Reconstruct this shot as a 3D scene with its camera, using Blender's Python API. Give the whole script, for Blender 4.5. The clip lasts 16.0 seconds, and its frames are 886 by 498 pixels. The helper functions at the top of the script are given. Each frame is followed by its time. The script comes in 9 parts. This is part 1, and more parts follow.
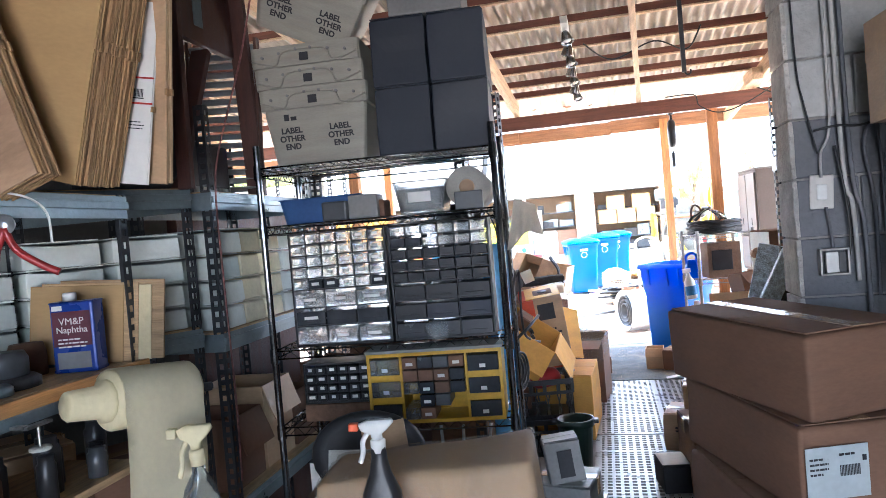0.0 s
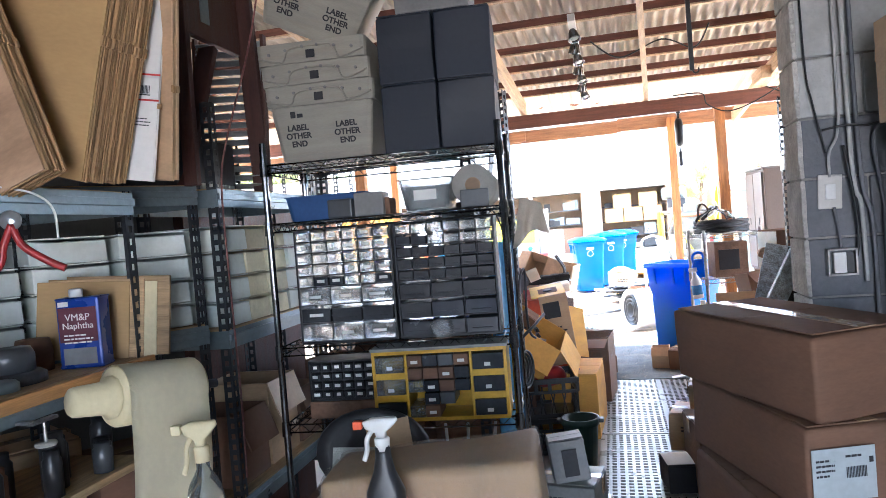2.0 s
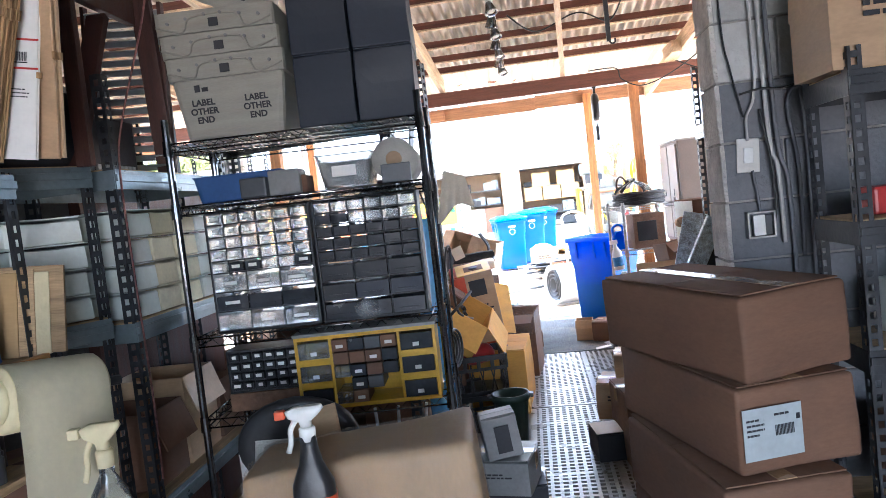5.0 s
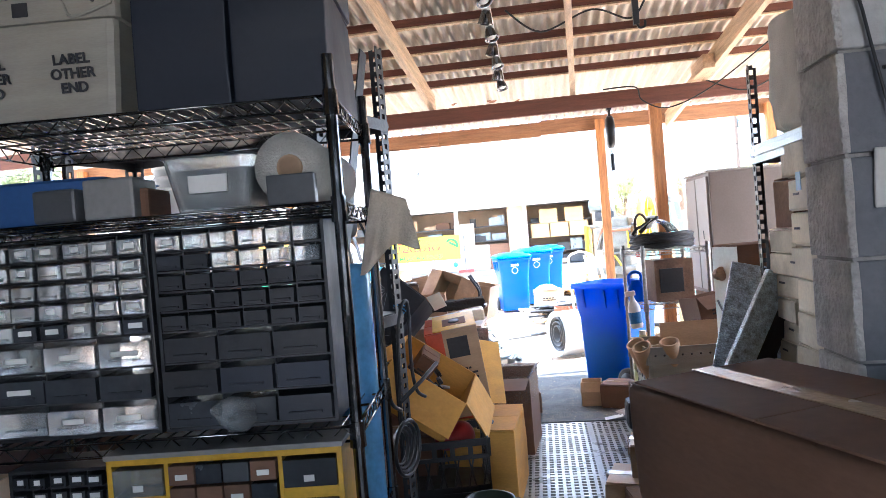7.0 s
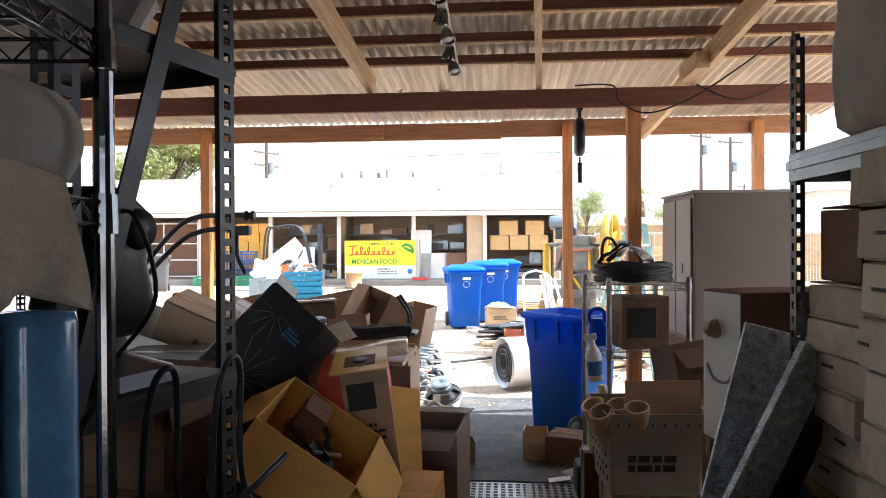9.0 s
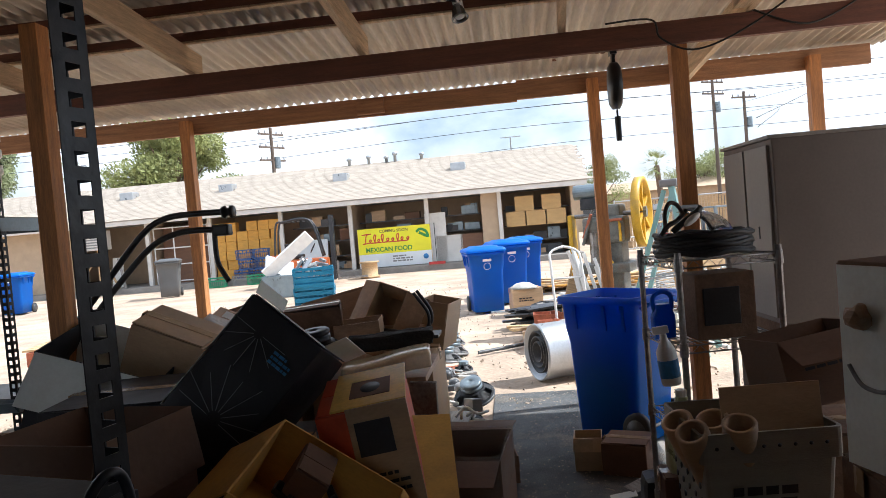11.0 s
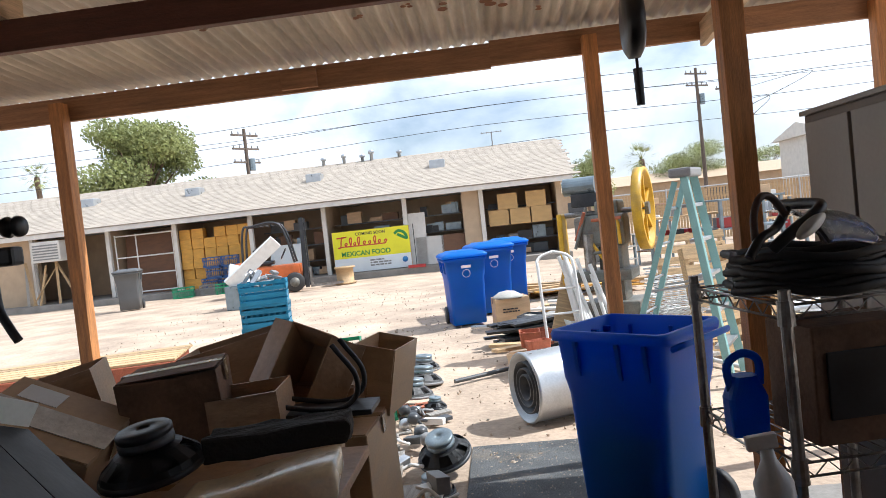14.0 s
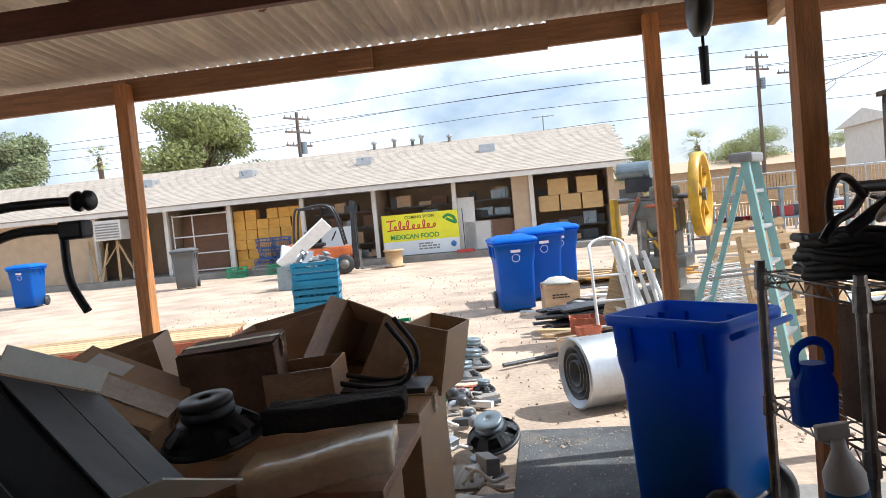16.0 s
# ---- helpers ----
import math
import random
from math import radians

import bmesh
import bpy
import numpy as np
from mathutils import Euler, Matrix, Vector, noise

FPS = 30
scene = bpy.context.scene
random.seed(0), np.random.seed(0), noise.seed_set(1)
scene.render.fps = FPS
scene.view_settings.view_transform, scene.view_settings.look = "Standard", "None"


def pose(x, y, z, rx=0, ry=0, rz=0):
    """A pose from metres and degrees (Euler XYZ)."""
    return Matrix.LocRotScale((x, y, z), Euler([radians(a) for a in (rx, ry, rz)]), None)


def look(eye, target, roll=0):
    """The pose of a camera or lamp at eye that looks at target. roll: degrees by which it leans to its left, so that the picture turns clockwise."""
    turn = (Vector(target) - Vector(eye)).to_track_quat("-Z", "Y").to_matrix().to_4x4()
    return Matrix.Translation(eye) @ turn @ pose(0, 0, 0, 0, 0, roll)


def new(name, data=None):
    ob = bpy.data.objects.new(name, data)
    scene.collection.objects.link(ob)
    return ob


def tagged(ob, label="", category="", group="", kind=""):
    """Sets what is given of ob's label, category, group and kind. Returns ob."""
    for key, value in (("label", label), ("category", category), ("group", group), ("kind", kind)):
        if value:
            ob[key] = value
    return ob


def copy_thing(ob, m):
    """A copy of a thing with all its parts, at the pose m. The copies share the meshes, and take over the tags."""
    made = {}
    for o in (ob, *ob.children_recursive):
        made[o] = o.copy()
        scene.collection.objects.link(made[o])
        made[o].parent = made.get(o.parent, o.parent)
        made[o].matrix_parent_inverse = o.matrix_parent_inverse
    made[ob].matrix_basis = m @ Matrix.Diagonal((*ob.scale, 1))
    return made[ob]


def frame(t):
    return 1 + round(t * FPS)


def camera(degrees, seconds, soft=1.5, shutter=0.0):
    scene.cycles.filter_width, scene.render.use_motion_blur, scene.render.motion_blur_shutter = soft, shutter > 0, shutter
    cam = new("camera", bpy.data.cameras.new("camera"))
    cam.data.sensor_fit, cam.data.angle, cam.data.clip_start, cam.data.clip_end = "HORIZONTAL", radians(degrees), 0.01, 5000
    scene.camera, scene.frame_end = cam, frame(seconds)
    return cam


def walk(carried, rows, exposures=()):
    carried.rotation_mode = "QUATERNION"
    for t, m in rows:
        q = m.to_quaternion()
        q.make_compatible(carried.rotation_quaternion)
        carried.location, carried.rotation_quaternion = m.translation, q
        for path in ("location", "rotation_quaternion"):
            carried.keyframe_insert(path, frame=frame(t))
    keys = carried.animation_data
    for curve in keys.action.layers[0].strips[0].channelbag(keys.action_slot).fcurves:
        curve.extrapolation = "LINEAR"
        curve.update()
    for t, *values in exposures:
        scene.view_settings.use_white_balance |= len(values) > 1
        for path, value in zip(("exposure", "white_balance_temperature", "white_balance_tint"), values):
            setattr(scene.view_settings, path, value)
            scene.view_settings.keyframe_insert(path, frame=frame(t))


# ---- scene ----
cam = camera(65.0, 16.0, soft=0.55)
PATH = [
    (0, (0.86, 0.324, 1.526), (0.4, 2.27, 1.478), -4.9),
    (0.5, (0.86, 0.298, 1.526), (0.376, 2.238, 1.488), -4.8),
    (1, (0.859, 0.315, 1.527), (0.384, 2.258, 1.48), -4.6),
    (1.5, (0.861, 0.308, 1.526), (0.373, 2.247, 1.48), -4.6),
    (2, (0.861, 0.328, 1.527), (0.384, 2.269, 1.474), -4.6),
    (2.5, (0.866, 0.327, 1.526), (0.385, 2.267, 1.472), -4.6),
    (3, (0.87, 0.337, 1.527), (0.4, 2.281, 1.474), -4.7),
    (3.5, (0.867, 0.332, 1.527), (0.386, 2.272, 1.472), -4.6),
    (4, (0.869, 0.338, 1.523), (0.393, 2.28, 1.462), -4.6),
    (4.5, (0.874, 0.357, 1.523), (0.439, 2.308, 1.45), -4.6),
    (5, (0.836, 0.422, 1.499), (0.571, 2.401, 1.377), -6.5),
    (5.2, (0.838, 0.483, 1.491), (0.586, 2.462, 1.364), -6.1),
    (7.3, (0.914, 1.635, 1.506), (0.635, 3.615, 1.487), -4.3),
    (7.5, (0.928, 1.743, 1.518), (0.655, 3.724, 1.495), -4.0),
    (8, (0.964, 2.037, 1.528), (0.729, 4.023, 1.499), -3.8),
    (8.5, (0.953, 2.296, 1.545), (0.798, 4.29, 1.518), -4.5),
    (9, (0.99, 2.458, 1.543), (0.825, 4.451, 1.528), -0.3),
    (9.5, (1.044, 2.651, 1.591), (0.85, 4.642, 1.582), -0.8),
    (9.7, (1.034, 2.715, 1.575), (0.816, 4.703, 1.544), -1.5),
    (11.8, (0.856, 3.692, 1.535), (0.677, 5.683, 1.467), -6.0),
    (12, (0.887, 3.833, 1.524), (0.723, 5.825, 1.461), -6.0),
    (12.5, (0.853, 3.997, 1.563), (0.827, 5.995, 1.477), -6.3),
    (13, (0.921, 4.381, 1.562), (0.837, 6.379, 1.507), -5.8),
    (13.5, (0.972, 4.568, 1.584), (0.848, 6.563, 1.537), -4.9),
    (14, (0.95, 4.578, 1.586), (0.781, 6.569, 1.514), -6.2),
    (14.5, (0.93, 4.582, 1.578), (0.702, 6.566, 1.486), -6.6),
    (15, (0.931, 4.58, 1.575), (0.673, 6.561, 1.476), -6.5),
    (15.5, (0.926, 4.588, 1.57), (0.634, 6.564, 1.465), -6.0),
    (16, (0.92, 4.584, 1.571), (0.611, 6.558, 1.47), -5.4),
]
EXPOSURES = [(t, stops, 5250 if t < 8 else 5850, 9) for t, stops in ((0.0, 3.72), (4.8, 3.7), (7.5, 3.1), (8.3, 2.55), (9.0, 1.66), (9.7, 1.2), (12.0, 0.42), (13.0, 0.42), (16.0, 0.46))]
walk(cam, [(t, look(eye, target, roll)) for t, eye, target, roll in PATH], EXPOSURES)

# ---- sky and sun ----
SUN_FROM = Vector((0.80, 0.16, 1.0)).normalized()
world = bpy.data.worlds.new("sky")
scene.world = world
world.use_nodes = True
wn, wl = world.node_tree.nodes, world.node_tree.links
wn.clear()
w_out = wn.new("ShaderNodeOutputWorld")
w_bg = wn.new("ShaderNodeBackground")
w_sky = wn.new("ShaderNodeTexSky")
w_sky.sky_type = "NISHITA"
w_sky.sun_disc = False
w_sky.sun_elevation = math.asin(SUN_FROM.z)
w_sky.sun_rotation = math.atan2(SUN_FROM.x, SUN_FROM.y)
w_sky.dust_density = 2.0
w_co = wn.new("ShaderNodeTexCoord")
w_map = wn.new("ShaderNodeMapping")
w_map.inputs["Scale"].default_value = (1.0, 1.0, 1.7)
w_cloud = wn.new("ShaderNodeTexNoise")
w_cloud.inputs["Scale"].default_value = 3.0
w_cloud.inputs["Detail"].default_value = 9.0
w_cloud.inputs["Roughness"].default_value = 0.55
w_cloud.inputs["Distortion"].default_value = 0.3
w_ramp = wn.new("ShaderNodeValToRGB")
w_ramp.color_ramp.elements[0].position, w_ramp.color_ramp.elements[1].position = 0.36, 0.54
w_ramp.color_ramp.elements[0].color = (0.14, 0.14, 0.14, 1)
w_mix = wn.new("ShaderNodeMix")
w_mix.data_type = "RGBA"
w_mix.inputs[7].default_value = (8.2, 8.5, 8.9, 1)
w_bg.inputs["Strength"].default_value = 0.11
wl.new(w_co.outputs["Generated"], w_map.inputs["Vector"])
wl.new(w_map.outputs[0], w_cloud.inputs["Vector"])
wl.new(w_cloud.outputs[0], w_ramp.inputs[0])
wl.new(w_ramp.outputs[0], w_mix.inputs[0])
wl.new(w_sky.outputs[0], w_mix.inputs[6])
wl.new(w_mix.outputs[2], w_bg.inputs[0])
wl.new(w_bg.outputs[0], w_out.inputs[0])

sun = new("sun", bpy.data.lights.new("sun", "SUN"))
sun.data.energy, sun.data.angle, sun.data.color = 4.6, radians(0.55), (1.0, 0.95, 0.87)
sun.matrix_world = look(SUN_FROM * 40, (0, 0, 0))

# daylight through the wide door behind the camera
door_light = new("door_daylight", bpy.data.lights.new("door_daylight", "AREA"))
door_light.data.shape, door_light.data.size, door_light.data.size_y = "RECTANGLE", 1.5, 2.1
door_light.data.energy, door_light.data.color = 3.4, (0.95, 0.98, 1.0)
door_light.matrix_world = look((1.4, -1.98, 1.2), (0.0, 3.0, 1.4))


# ---- materials ----
def mat(name, col, rough=0.6, metal=0.0, var=0.22, scale=5.0, fine=70.0, bump=0.12, stretch=(1, 1, 1), stain=None, amount=0.5, random_value=0.0, clear=0.0, coat=0.0):
    """A surface with coarse and fine variation, fine relief and, if given, stains of a second colour."""
    m = bpy.data.materials.new(name)
    m.use_nodes = True
    n, l = m.node_tree.nodes, m.node_tree.links
    b = n["Principled BSDF"]
    co, mp = n.new("ShaderNodeTexCoord"), n.new("ShaderNodeMapping")
    mp.inputs["Scale"].default_value = stretch
    l.new(co.outputs["Object"], mp.inputs["Vector"])
    info = n.new("ShaderNodeObjectInfo")
    shift = n.new("ShaderNodeVectorMath")
    shift.operation = "MULTIPLY_ADD"
    shift.inputs[1].default_value = (9.1, 7.3, 5.7)
    l.new(info.outputs["Random"], shift.inputs[0])
    l.new(mp.outputs[0], shift.inputs[2])
    a, f = n.new("ShaderNodeTexNoise"), n.new("ShaderNodeTexNoise")
    a.inputs["Scale"].default_value, a.inputs["Detail"].default_value = scale, 6.0
    f.inputs["Scale"].default_value, f.inputs["Detail"].default_value = fine, 3.0
    l.new(shift.outputs[0], a.inputs["Vector"])
    l.new(shift.outputs[0], f.inputs["Vector"])
    add = n.new("ShaderNodeMath")
    add.operation = "MULTIPLY_ADD"
    add.inputs[1].default_value = 0.45
    l.new(f.outputs[0], add.inputs[0])
    l.new(a.outputs[0], add.inputs[2])
    rng = n.new("ShaderNodeMapRange")
    rng.inputs[1].default_value, rng.inputs[2].default_value = 0.45, 1.0
    rng.inputs[3].default_value, rng.inputs[4].default_value = 1 - var, 1 + var
    l.new(add.outputs[0], rng.inputs[0])
    val = rng.outputs[0]
    if random_value:
        r2 = n.new("ShaderNodeMapRange")
        r2.inputs[3].default_value, r2.inputs[4].default_value = 1 - random_value, 1 + random_value
        l.new(info.outputs["Random"], r2.inputs[0])
        mul = n.new("ShaderNodeMath")
        mul.operation = "MULTIPLY"
        l.new(val, mul.inputs[0])
        l.new(r2.outputs[0], mul.inputs[1])
        val = mul.outputs[0]
    base = n.new("ShaderNodeMix")
    base.data_type, base.blend_type = "RGBA", "MULTIPLY"
    base.inputs[0].default_value = 1.0
    base.inputs[6].default_value = (*col, 1)
    l.new(val, base.inputs[7])
    out = base.outputs[2]
    if stain:
        s = n.new("ShaderNodeTexNoise")
        s.inputs["Scale"].default_value, s.inputs["Detail"].default_value = scale * 0.7, 8.0
        s.inputs["Roughness"].default_value = 0.65
        l.new(shift.outputs[0], s.inputs["Vector"])
        ramp = n.new("ShaderNodeMapRange")
        ramp.inputs[1].default_value, ramp.inputs[2].default_value = 0.52, 0.70
        ramp.inputs[4].default_value = amount
        l.new(s.outputs[0], ramp.inputs[0])
        mx = n.new("ShaderNodeMix")
        mx.data_type = "RGBA"
        l.new(ramp.outputs[0], mx.inputs[0])
        l.new(out, mx.inputs[6])
        mx.inputs[7].default_value = (*stain, 1)
        out = mx.outputs[2]
    l.new(out, b.inputs["Base Color"])
    b.inputs["Metallic"].default_value = metal
    rr = n.new("ShaderNodeMapRange")
    rr.inputs[1].default_value, rr.inputs[2].default_value = 0.3, 0.7
    rr.inputs[3].default_value, rr.inputs[4].default_value = max(0.02, rough - 0.1), min(1.0, rough + 0.1)
    l.new(a.outputs[0], rr.inputs[0])
    l.new(rr.outputs[0], b.inputs["Roughness"])
    b.inputs["Transmission Weight"].default_value = clear
    b.inputs["Coat Weight"].default_value = coat
    if bump:
        bp = n.new("ShaderNodeBump")
        bp.inputs["Strength"].default_value, bp.inputs["Distance"].default_value = bump, 0.01
        l.new(f.outputs[0], bp.inputs["Height"])
        l.new(bp.outputs[0], b.inputs["Normal"])
    return m


CARD = mat("cardboard", (0.52, 0.355, 0.21), 0.5, var=0.18, scale=4, fine=45, bump=0.08, stretch=(1, 1, 3), random_value=0.15)
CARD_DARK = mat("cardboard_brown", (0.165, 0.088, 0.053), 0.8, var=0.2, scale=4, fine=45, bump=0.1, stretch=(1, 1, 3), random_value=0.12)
CARD_MID = mat("cardboard_kraft_brown", (0.44, 0.285, 0.175), 0.42, var=0.25, scale=5, fine=45, bump=0.14, stretch=(1, 1, 3), stain=(0.16, 0.09, 0.055), amount=0.45, random_value=0.12)
CARD_TAN = mat("cardboard_tan", (0.47, 0.31, 0.135), 0.75, var=0.12, scale=3, fine=45, bump=0.06, stretch=(1, 1, 3))
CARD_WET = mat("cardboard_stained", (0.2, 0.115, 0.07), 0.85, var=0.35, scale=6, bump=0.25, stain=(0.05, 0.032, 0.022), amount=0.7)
CARD_YEL = mat("cardboard_golden", (0.62, 0.33, 0.065), 0.78, var=0.18, scale=4, fine=45, bump=0.08, stretch=(1, 1, 3))
CARD_EDGE = mat("cardboard_edges", (0.40, 0.25, 0.12), 0.9, var=0.45, scale=20, fine=150, bump=0.5, stretch=(3, 3, 0.3))
WHITE_CARD = mat("white_cardboard", (0.78, 0.82, 0.78), 0.7, var=0.10, scale=4, bump=0.05, stain=(0.58, 0.55, 0.44), amount=0.4, random_value=0.12)
CREAM_DIM = mat("yellowed_cardboard", (0.66, 0.60, 0.47), 0.78, var=0.2, scale=4, bump=0.1, stain=(0.22, 0.16, 0.09), amount=0.6, random_value=0.18)
CREAM_CARD = mat("cream_cardboard", (0.72, 0.66, 0.47), 0.75, var=0.16, scale=4, bump=0.08, stain=(0.35, 0.27, 0.15), amount=0.5, random_value=0.15)
BLACK_CARD = mat("black_printed_cardboard", (0.012, 0.012, 0.016), 0.55, var=0.5, scale=5, bump=0.06, stain=(0.03, 0.028, 0.026), amount=0.4)
ORANGE_CARD = mat("orange_printed_cardboard", (0.55, 0.075, 0.025), 0.5, var=0.2, scale=6, bump=0.05)
YELLOW_PRINT = mat("yellow_printed_cardboard", (0.78, 0.50, 0.11), 0.5, var=0.25, scale=6, bump=0.05)
TAPE = mat("packing_tape", (0.42, 0.29, 0.17), 0.22, var=0.2, scale=9, bump=0.15, coat=0.4)
FILM = mat("stretch_film", (0.62, 0.60, 0.55), 0.2, var=0.3, scale=9, fine=40, bump=0.5, stretch=(1, 1, 5), coat=0.5)
PAPER = mat("paper", (0.78, 0.77, 0.74), 0.7, var=0.08, scale=8, bump=0.05)
INK = mat("ink", (0.03, 0.03, 0.035), 0.6, var=0.3, scale=30, bump=0)
RED_INK = mat("red_ink", (0.55, 0.05, 0.04), 0.6, var=0.2, scale=30, bump=0)
BLUE_INK = mat("blue_ink", (0.05, 0.22, 0.5), 0.5, var=0.3, scale=30, bump=0)
GREEN_INK = mat("green_ink", (0.03, 0.25, 0.06), 0.5, var=0.2, scale=30, bump=0)
POST_WOOD = mat("orange_stained_timber", (0.50, 0.22, 0.075), 0.65, var=0.4, scale=5, fine=40, bump=0.25, stretch=(9, 9, 0.7), stain=(0.16, 0.075, 0.035), amount=0.4)
BEAM_RED = mat("red_brown_timber", (0.17, 0.066, 0.042), 0.65, var=0.35, scale=5, fine=40, bump=0.25, stretch=(0.7, 9, 9), stain=(0.10, 0.04, 0.025), amount=0.5)
BEAM_TAN = mat("tan_timber", (0.37, 0.19, 0.095), 0.68, var=0.35, scale=5, fine=40, bump=0.25, stretch=(0.7, 9, 9), stain=(0.2, 0.10, 0.05), amount=0.45)
RAFTER_WOOD = mat("pine_rafter", (0.60, 0.44, 0.28), 0.68, var=0.3, scale=5, fine=40, bump=0.2, stretch=(9, 0.7, 9), stain=(0.24, 0.13, 0.06), amount=0.5)
PLANK = mat("pine_plank", (0.50, 0.34, 0.18), 0.7, var=0.35, scale=5, fine=40, bump=0.25, stretch=(0.8, 9, 9), random_value=0.25)
GREY_WOOD = mat("weathered_board", (0.33, 0.31, 0.28), 0.8, var=0.45, scale=6, fine=50, bump=0.45, stretch=(9, 0.8, 9), stain=(0.14, 0.12, 0.1), amount=0.5)
DARK_WOOD = mat("dark_stained_wood", (0.075, 0.03, 0.022), 0.55, var=0.35, scale=5, fine=40, bump=0.2, stretch=(9, 9, 0.8))
SHEET = mat("galvanised_roof_sheet", (0.54, 0.47, 0.38), 0.5, metal=0.2, var=0.3, scale=2.2, fine=30, bump=0.15, stretch=(3, 0.4, 1), stain=(0.30, 0.18, 0.10), amount=0.32)
BLOCK_RAW = mat("split_block", (0.48, 0.46, 0.43), 0.9, var=0.35, scale=14, fine=90, bump=1.0, random_value=0.12)
BLOCK_GREY = mat("grey_painted_block", (0.155, 0.16, 0.175), 0.7, var=0.2, scale=5, fine=60, bump=0.4, stain=(0.09, 0.09, 0.095), amount=0.5)
BLOCK_WHITE = mat("off_white_painted_block", (0.46, 0.46, 0.45), 0.75, var=0.18, scale=5, fine=60, bump=0.4, stain=(0.3, 0.29, 0.27), amount=0.5)
MORTAR = mat("mortar", (0.30, 0.29, 0.27), 0.9, var=0.25, scale=15, bump=0.5)
# For walls out of view; the colour is darkened to cut bounced light.
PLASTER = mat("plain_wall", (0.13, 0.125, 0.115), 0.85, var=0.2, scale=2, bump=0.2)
CONCRETE = mat("concrete_floor", (0.25, 0.235, 0.215), 0.8, var=0.3, scale=1.6, fine=40, bump=0.25, stain=(0.12, 0.11, 0.10), amount=0.6)
RUBBER = mat("black_rubber", (0.03, 0.03, 0.031), 0.55, var=0.3, scale=8, bump=0.2)
MAT_RUB = mat("worn_rubber_mat", (0.25, 0.235, 0.21), 0.32, var=0.35, scale=5, bump=0.2, stain=(0.22, 0.18, 0.12), amount=0.5)
CARPET = mat("dusty_dark_carpet", (0.10, 0.105, 0.108), 0.95, var=0.55, scale=4, fine=160, bump=0.9, stain=(0.30, 0.25, 0.19), amount=0.6)
BLACK_STEEL = mat("black_painted_steel", (0.035, 0.037, 0.042), 0.4, metal=0.3, var=0.4, scale=6, bump=0.1, stain=(0.16, 0.15, 0.14), amount=0.25)
GREY_STEEL = mat("grey_blue_steel", (0.22, 0.27, 0.30), 0.35, metal=0.5, var=0.2, scale=6, bump=0.08, stain=(0.10, 0.10, 0.10), amount=0.4)
CHROME = mat("chrome_wire", (0.18, 0.185, 0.195), 0.16, metal=1.0, var=0.2, scale=12, bump=0.03)
DULL_WIRE = mat("dull_wire", (0.32, 0.31, 0.30), 0.4, metal=0.9, var=0.4, scale=12, bump=0.2, stain=(0.15, 0.09, 0.05), amount=0.5)
GALV = mat("galvanised_steel", (0.46, 0.48, 0.50), 0.35, metal=0.7, var=0.2, scale=4, bump=0.05)
RAG = mat("pale_rag", (0.70, 0.64, 0.55), 0.95, var=0.2, scale=8, fine=200, bump=0.4)
BIN_BLUE = mat("blue_bin_plastic", (0.008, 0.165, 0.56), 0.38, var=0.14, scale=3, fine=120, bump=0.12, stain=(0.025, 0.11, 0.44), amount=0.35)
LID_BLUE = mat("blue_lid_plastic", (0.015, 0.24, 0.70), 0.42, var=0.12, scale=3, fine=120, bump=0.1)
BIN_GREY = mat("grey_bin_plastic", (0.10, 0.105, 0.11), 0.45, var=0.15, scale=3, bump=0.1)
TEAL = mat("teal_crate_plastic", (0.02, 0.20, 0.34), 0.45, var=0.2, scale=5, bump=0.08)
CRATE_BLUE = mat("blue_crate_plastic", (0.03, 0.09, 0.26), 0.45, var=0.2, scale=5, bump=0.08)
CRATE_GREEN = mat("green_crate_plastic", (0.03, 0.28, 0.14), 0.45, var=0.2, scale=5, bump=0.08)
BLACK_PL = mat("black_plastic", (0.022, 0.022, 0.024), 0.4, var=0.3, scale=7, bump=0.08)
DIM_PL = mat("smoked_drawer_plastic", (0.018, 0.020, 0.025), 0.55, var=0.35, scale=12, bump=0.06)
DARK_PL = mat("dark_grey_plastic", (0.06, 0.065, 0.072), 0.4, var=0.2, scale=7, bump=0.06)
GREY_PL = mat("grey_plastic", (0.22, 0.22, 0.22), 0.45, var=0.2, scale=7, bump=0.06)
WHITE_PL = mat("white_plastic", (0.74, 0.74, 0.72), 0.4, var=0.1, scale=7, bump=0.05)
MILKY = mat("milky_clear_plastic", (0.72, 0.75, 0.77), 0.18, var=0.2, scale=9, bump=0.08, clear=0.8)
CLEAR = mat("clear_plastic", (0.80, 0.83, 0.83), 0.08, var=0.05, scale=9, bump=0.02, clear=0.92)
SMOKE = mat("smoky_plastic", (0.06, 0.066, 0.078), 0.2, var=0.25, scale=9, bump=0.05, clear=0.25)
POSTAL = mat("cream_corrugated_plastic", (0.35, 0.335, 0.285), 0.55, var=0.15, scale=5, bump=0.1, stretch=(1, 1, 6), stain=(0.33, 0.28, 0.2), amount=0.45)
NAVY_CARD = mat("navy_cardboard", (0.015, 0.021, 0.036), 0.55, var=0.15, scale=4, bump=0.05, random_value=0.15)
RED_PL = mat("red_plastic", (0.38, 0.03, 0.03), 0.35, var=0.2, scale=7, bump=0.05)
ORANGE_PL = mat("orange_plastic", (0.65, 0.09, 0.02), 0.4, var=0.15, scale=7, bump=0.05)
YELLOW_PT = mat("yellow_paint", (0.62, 0.36, 0.02), 0.42, var=0.25, scale=6, bump=0.1, stain=(0.25, 0.16, 0.07), amount=0.4)
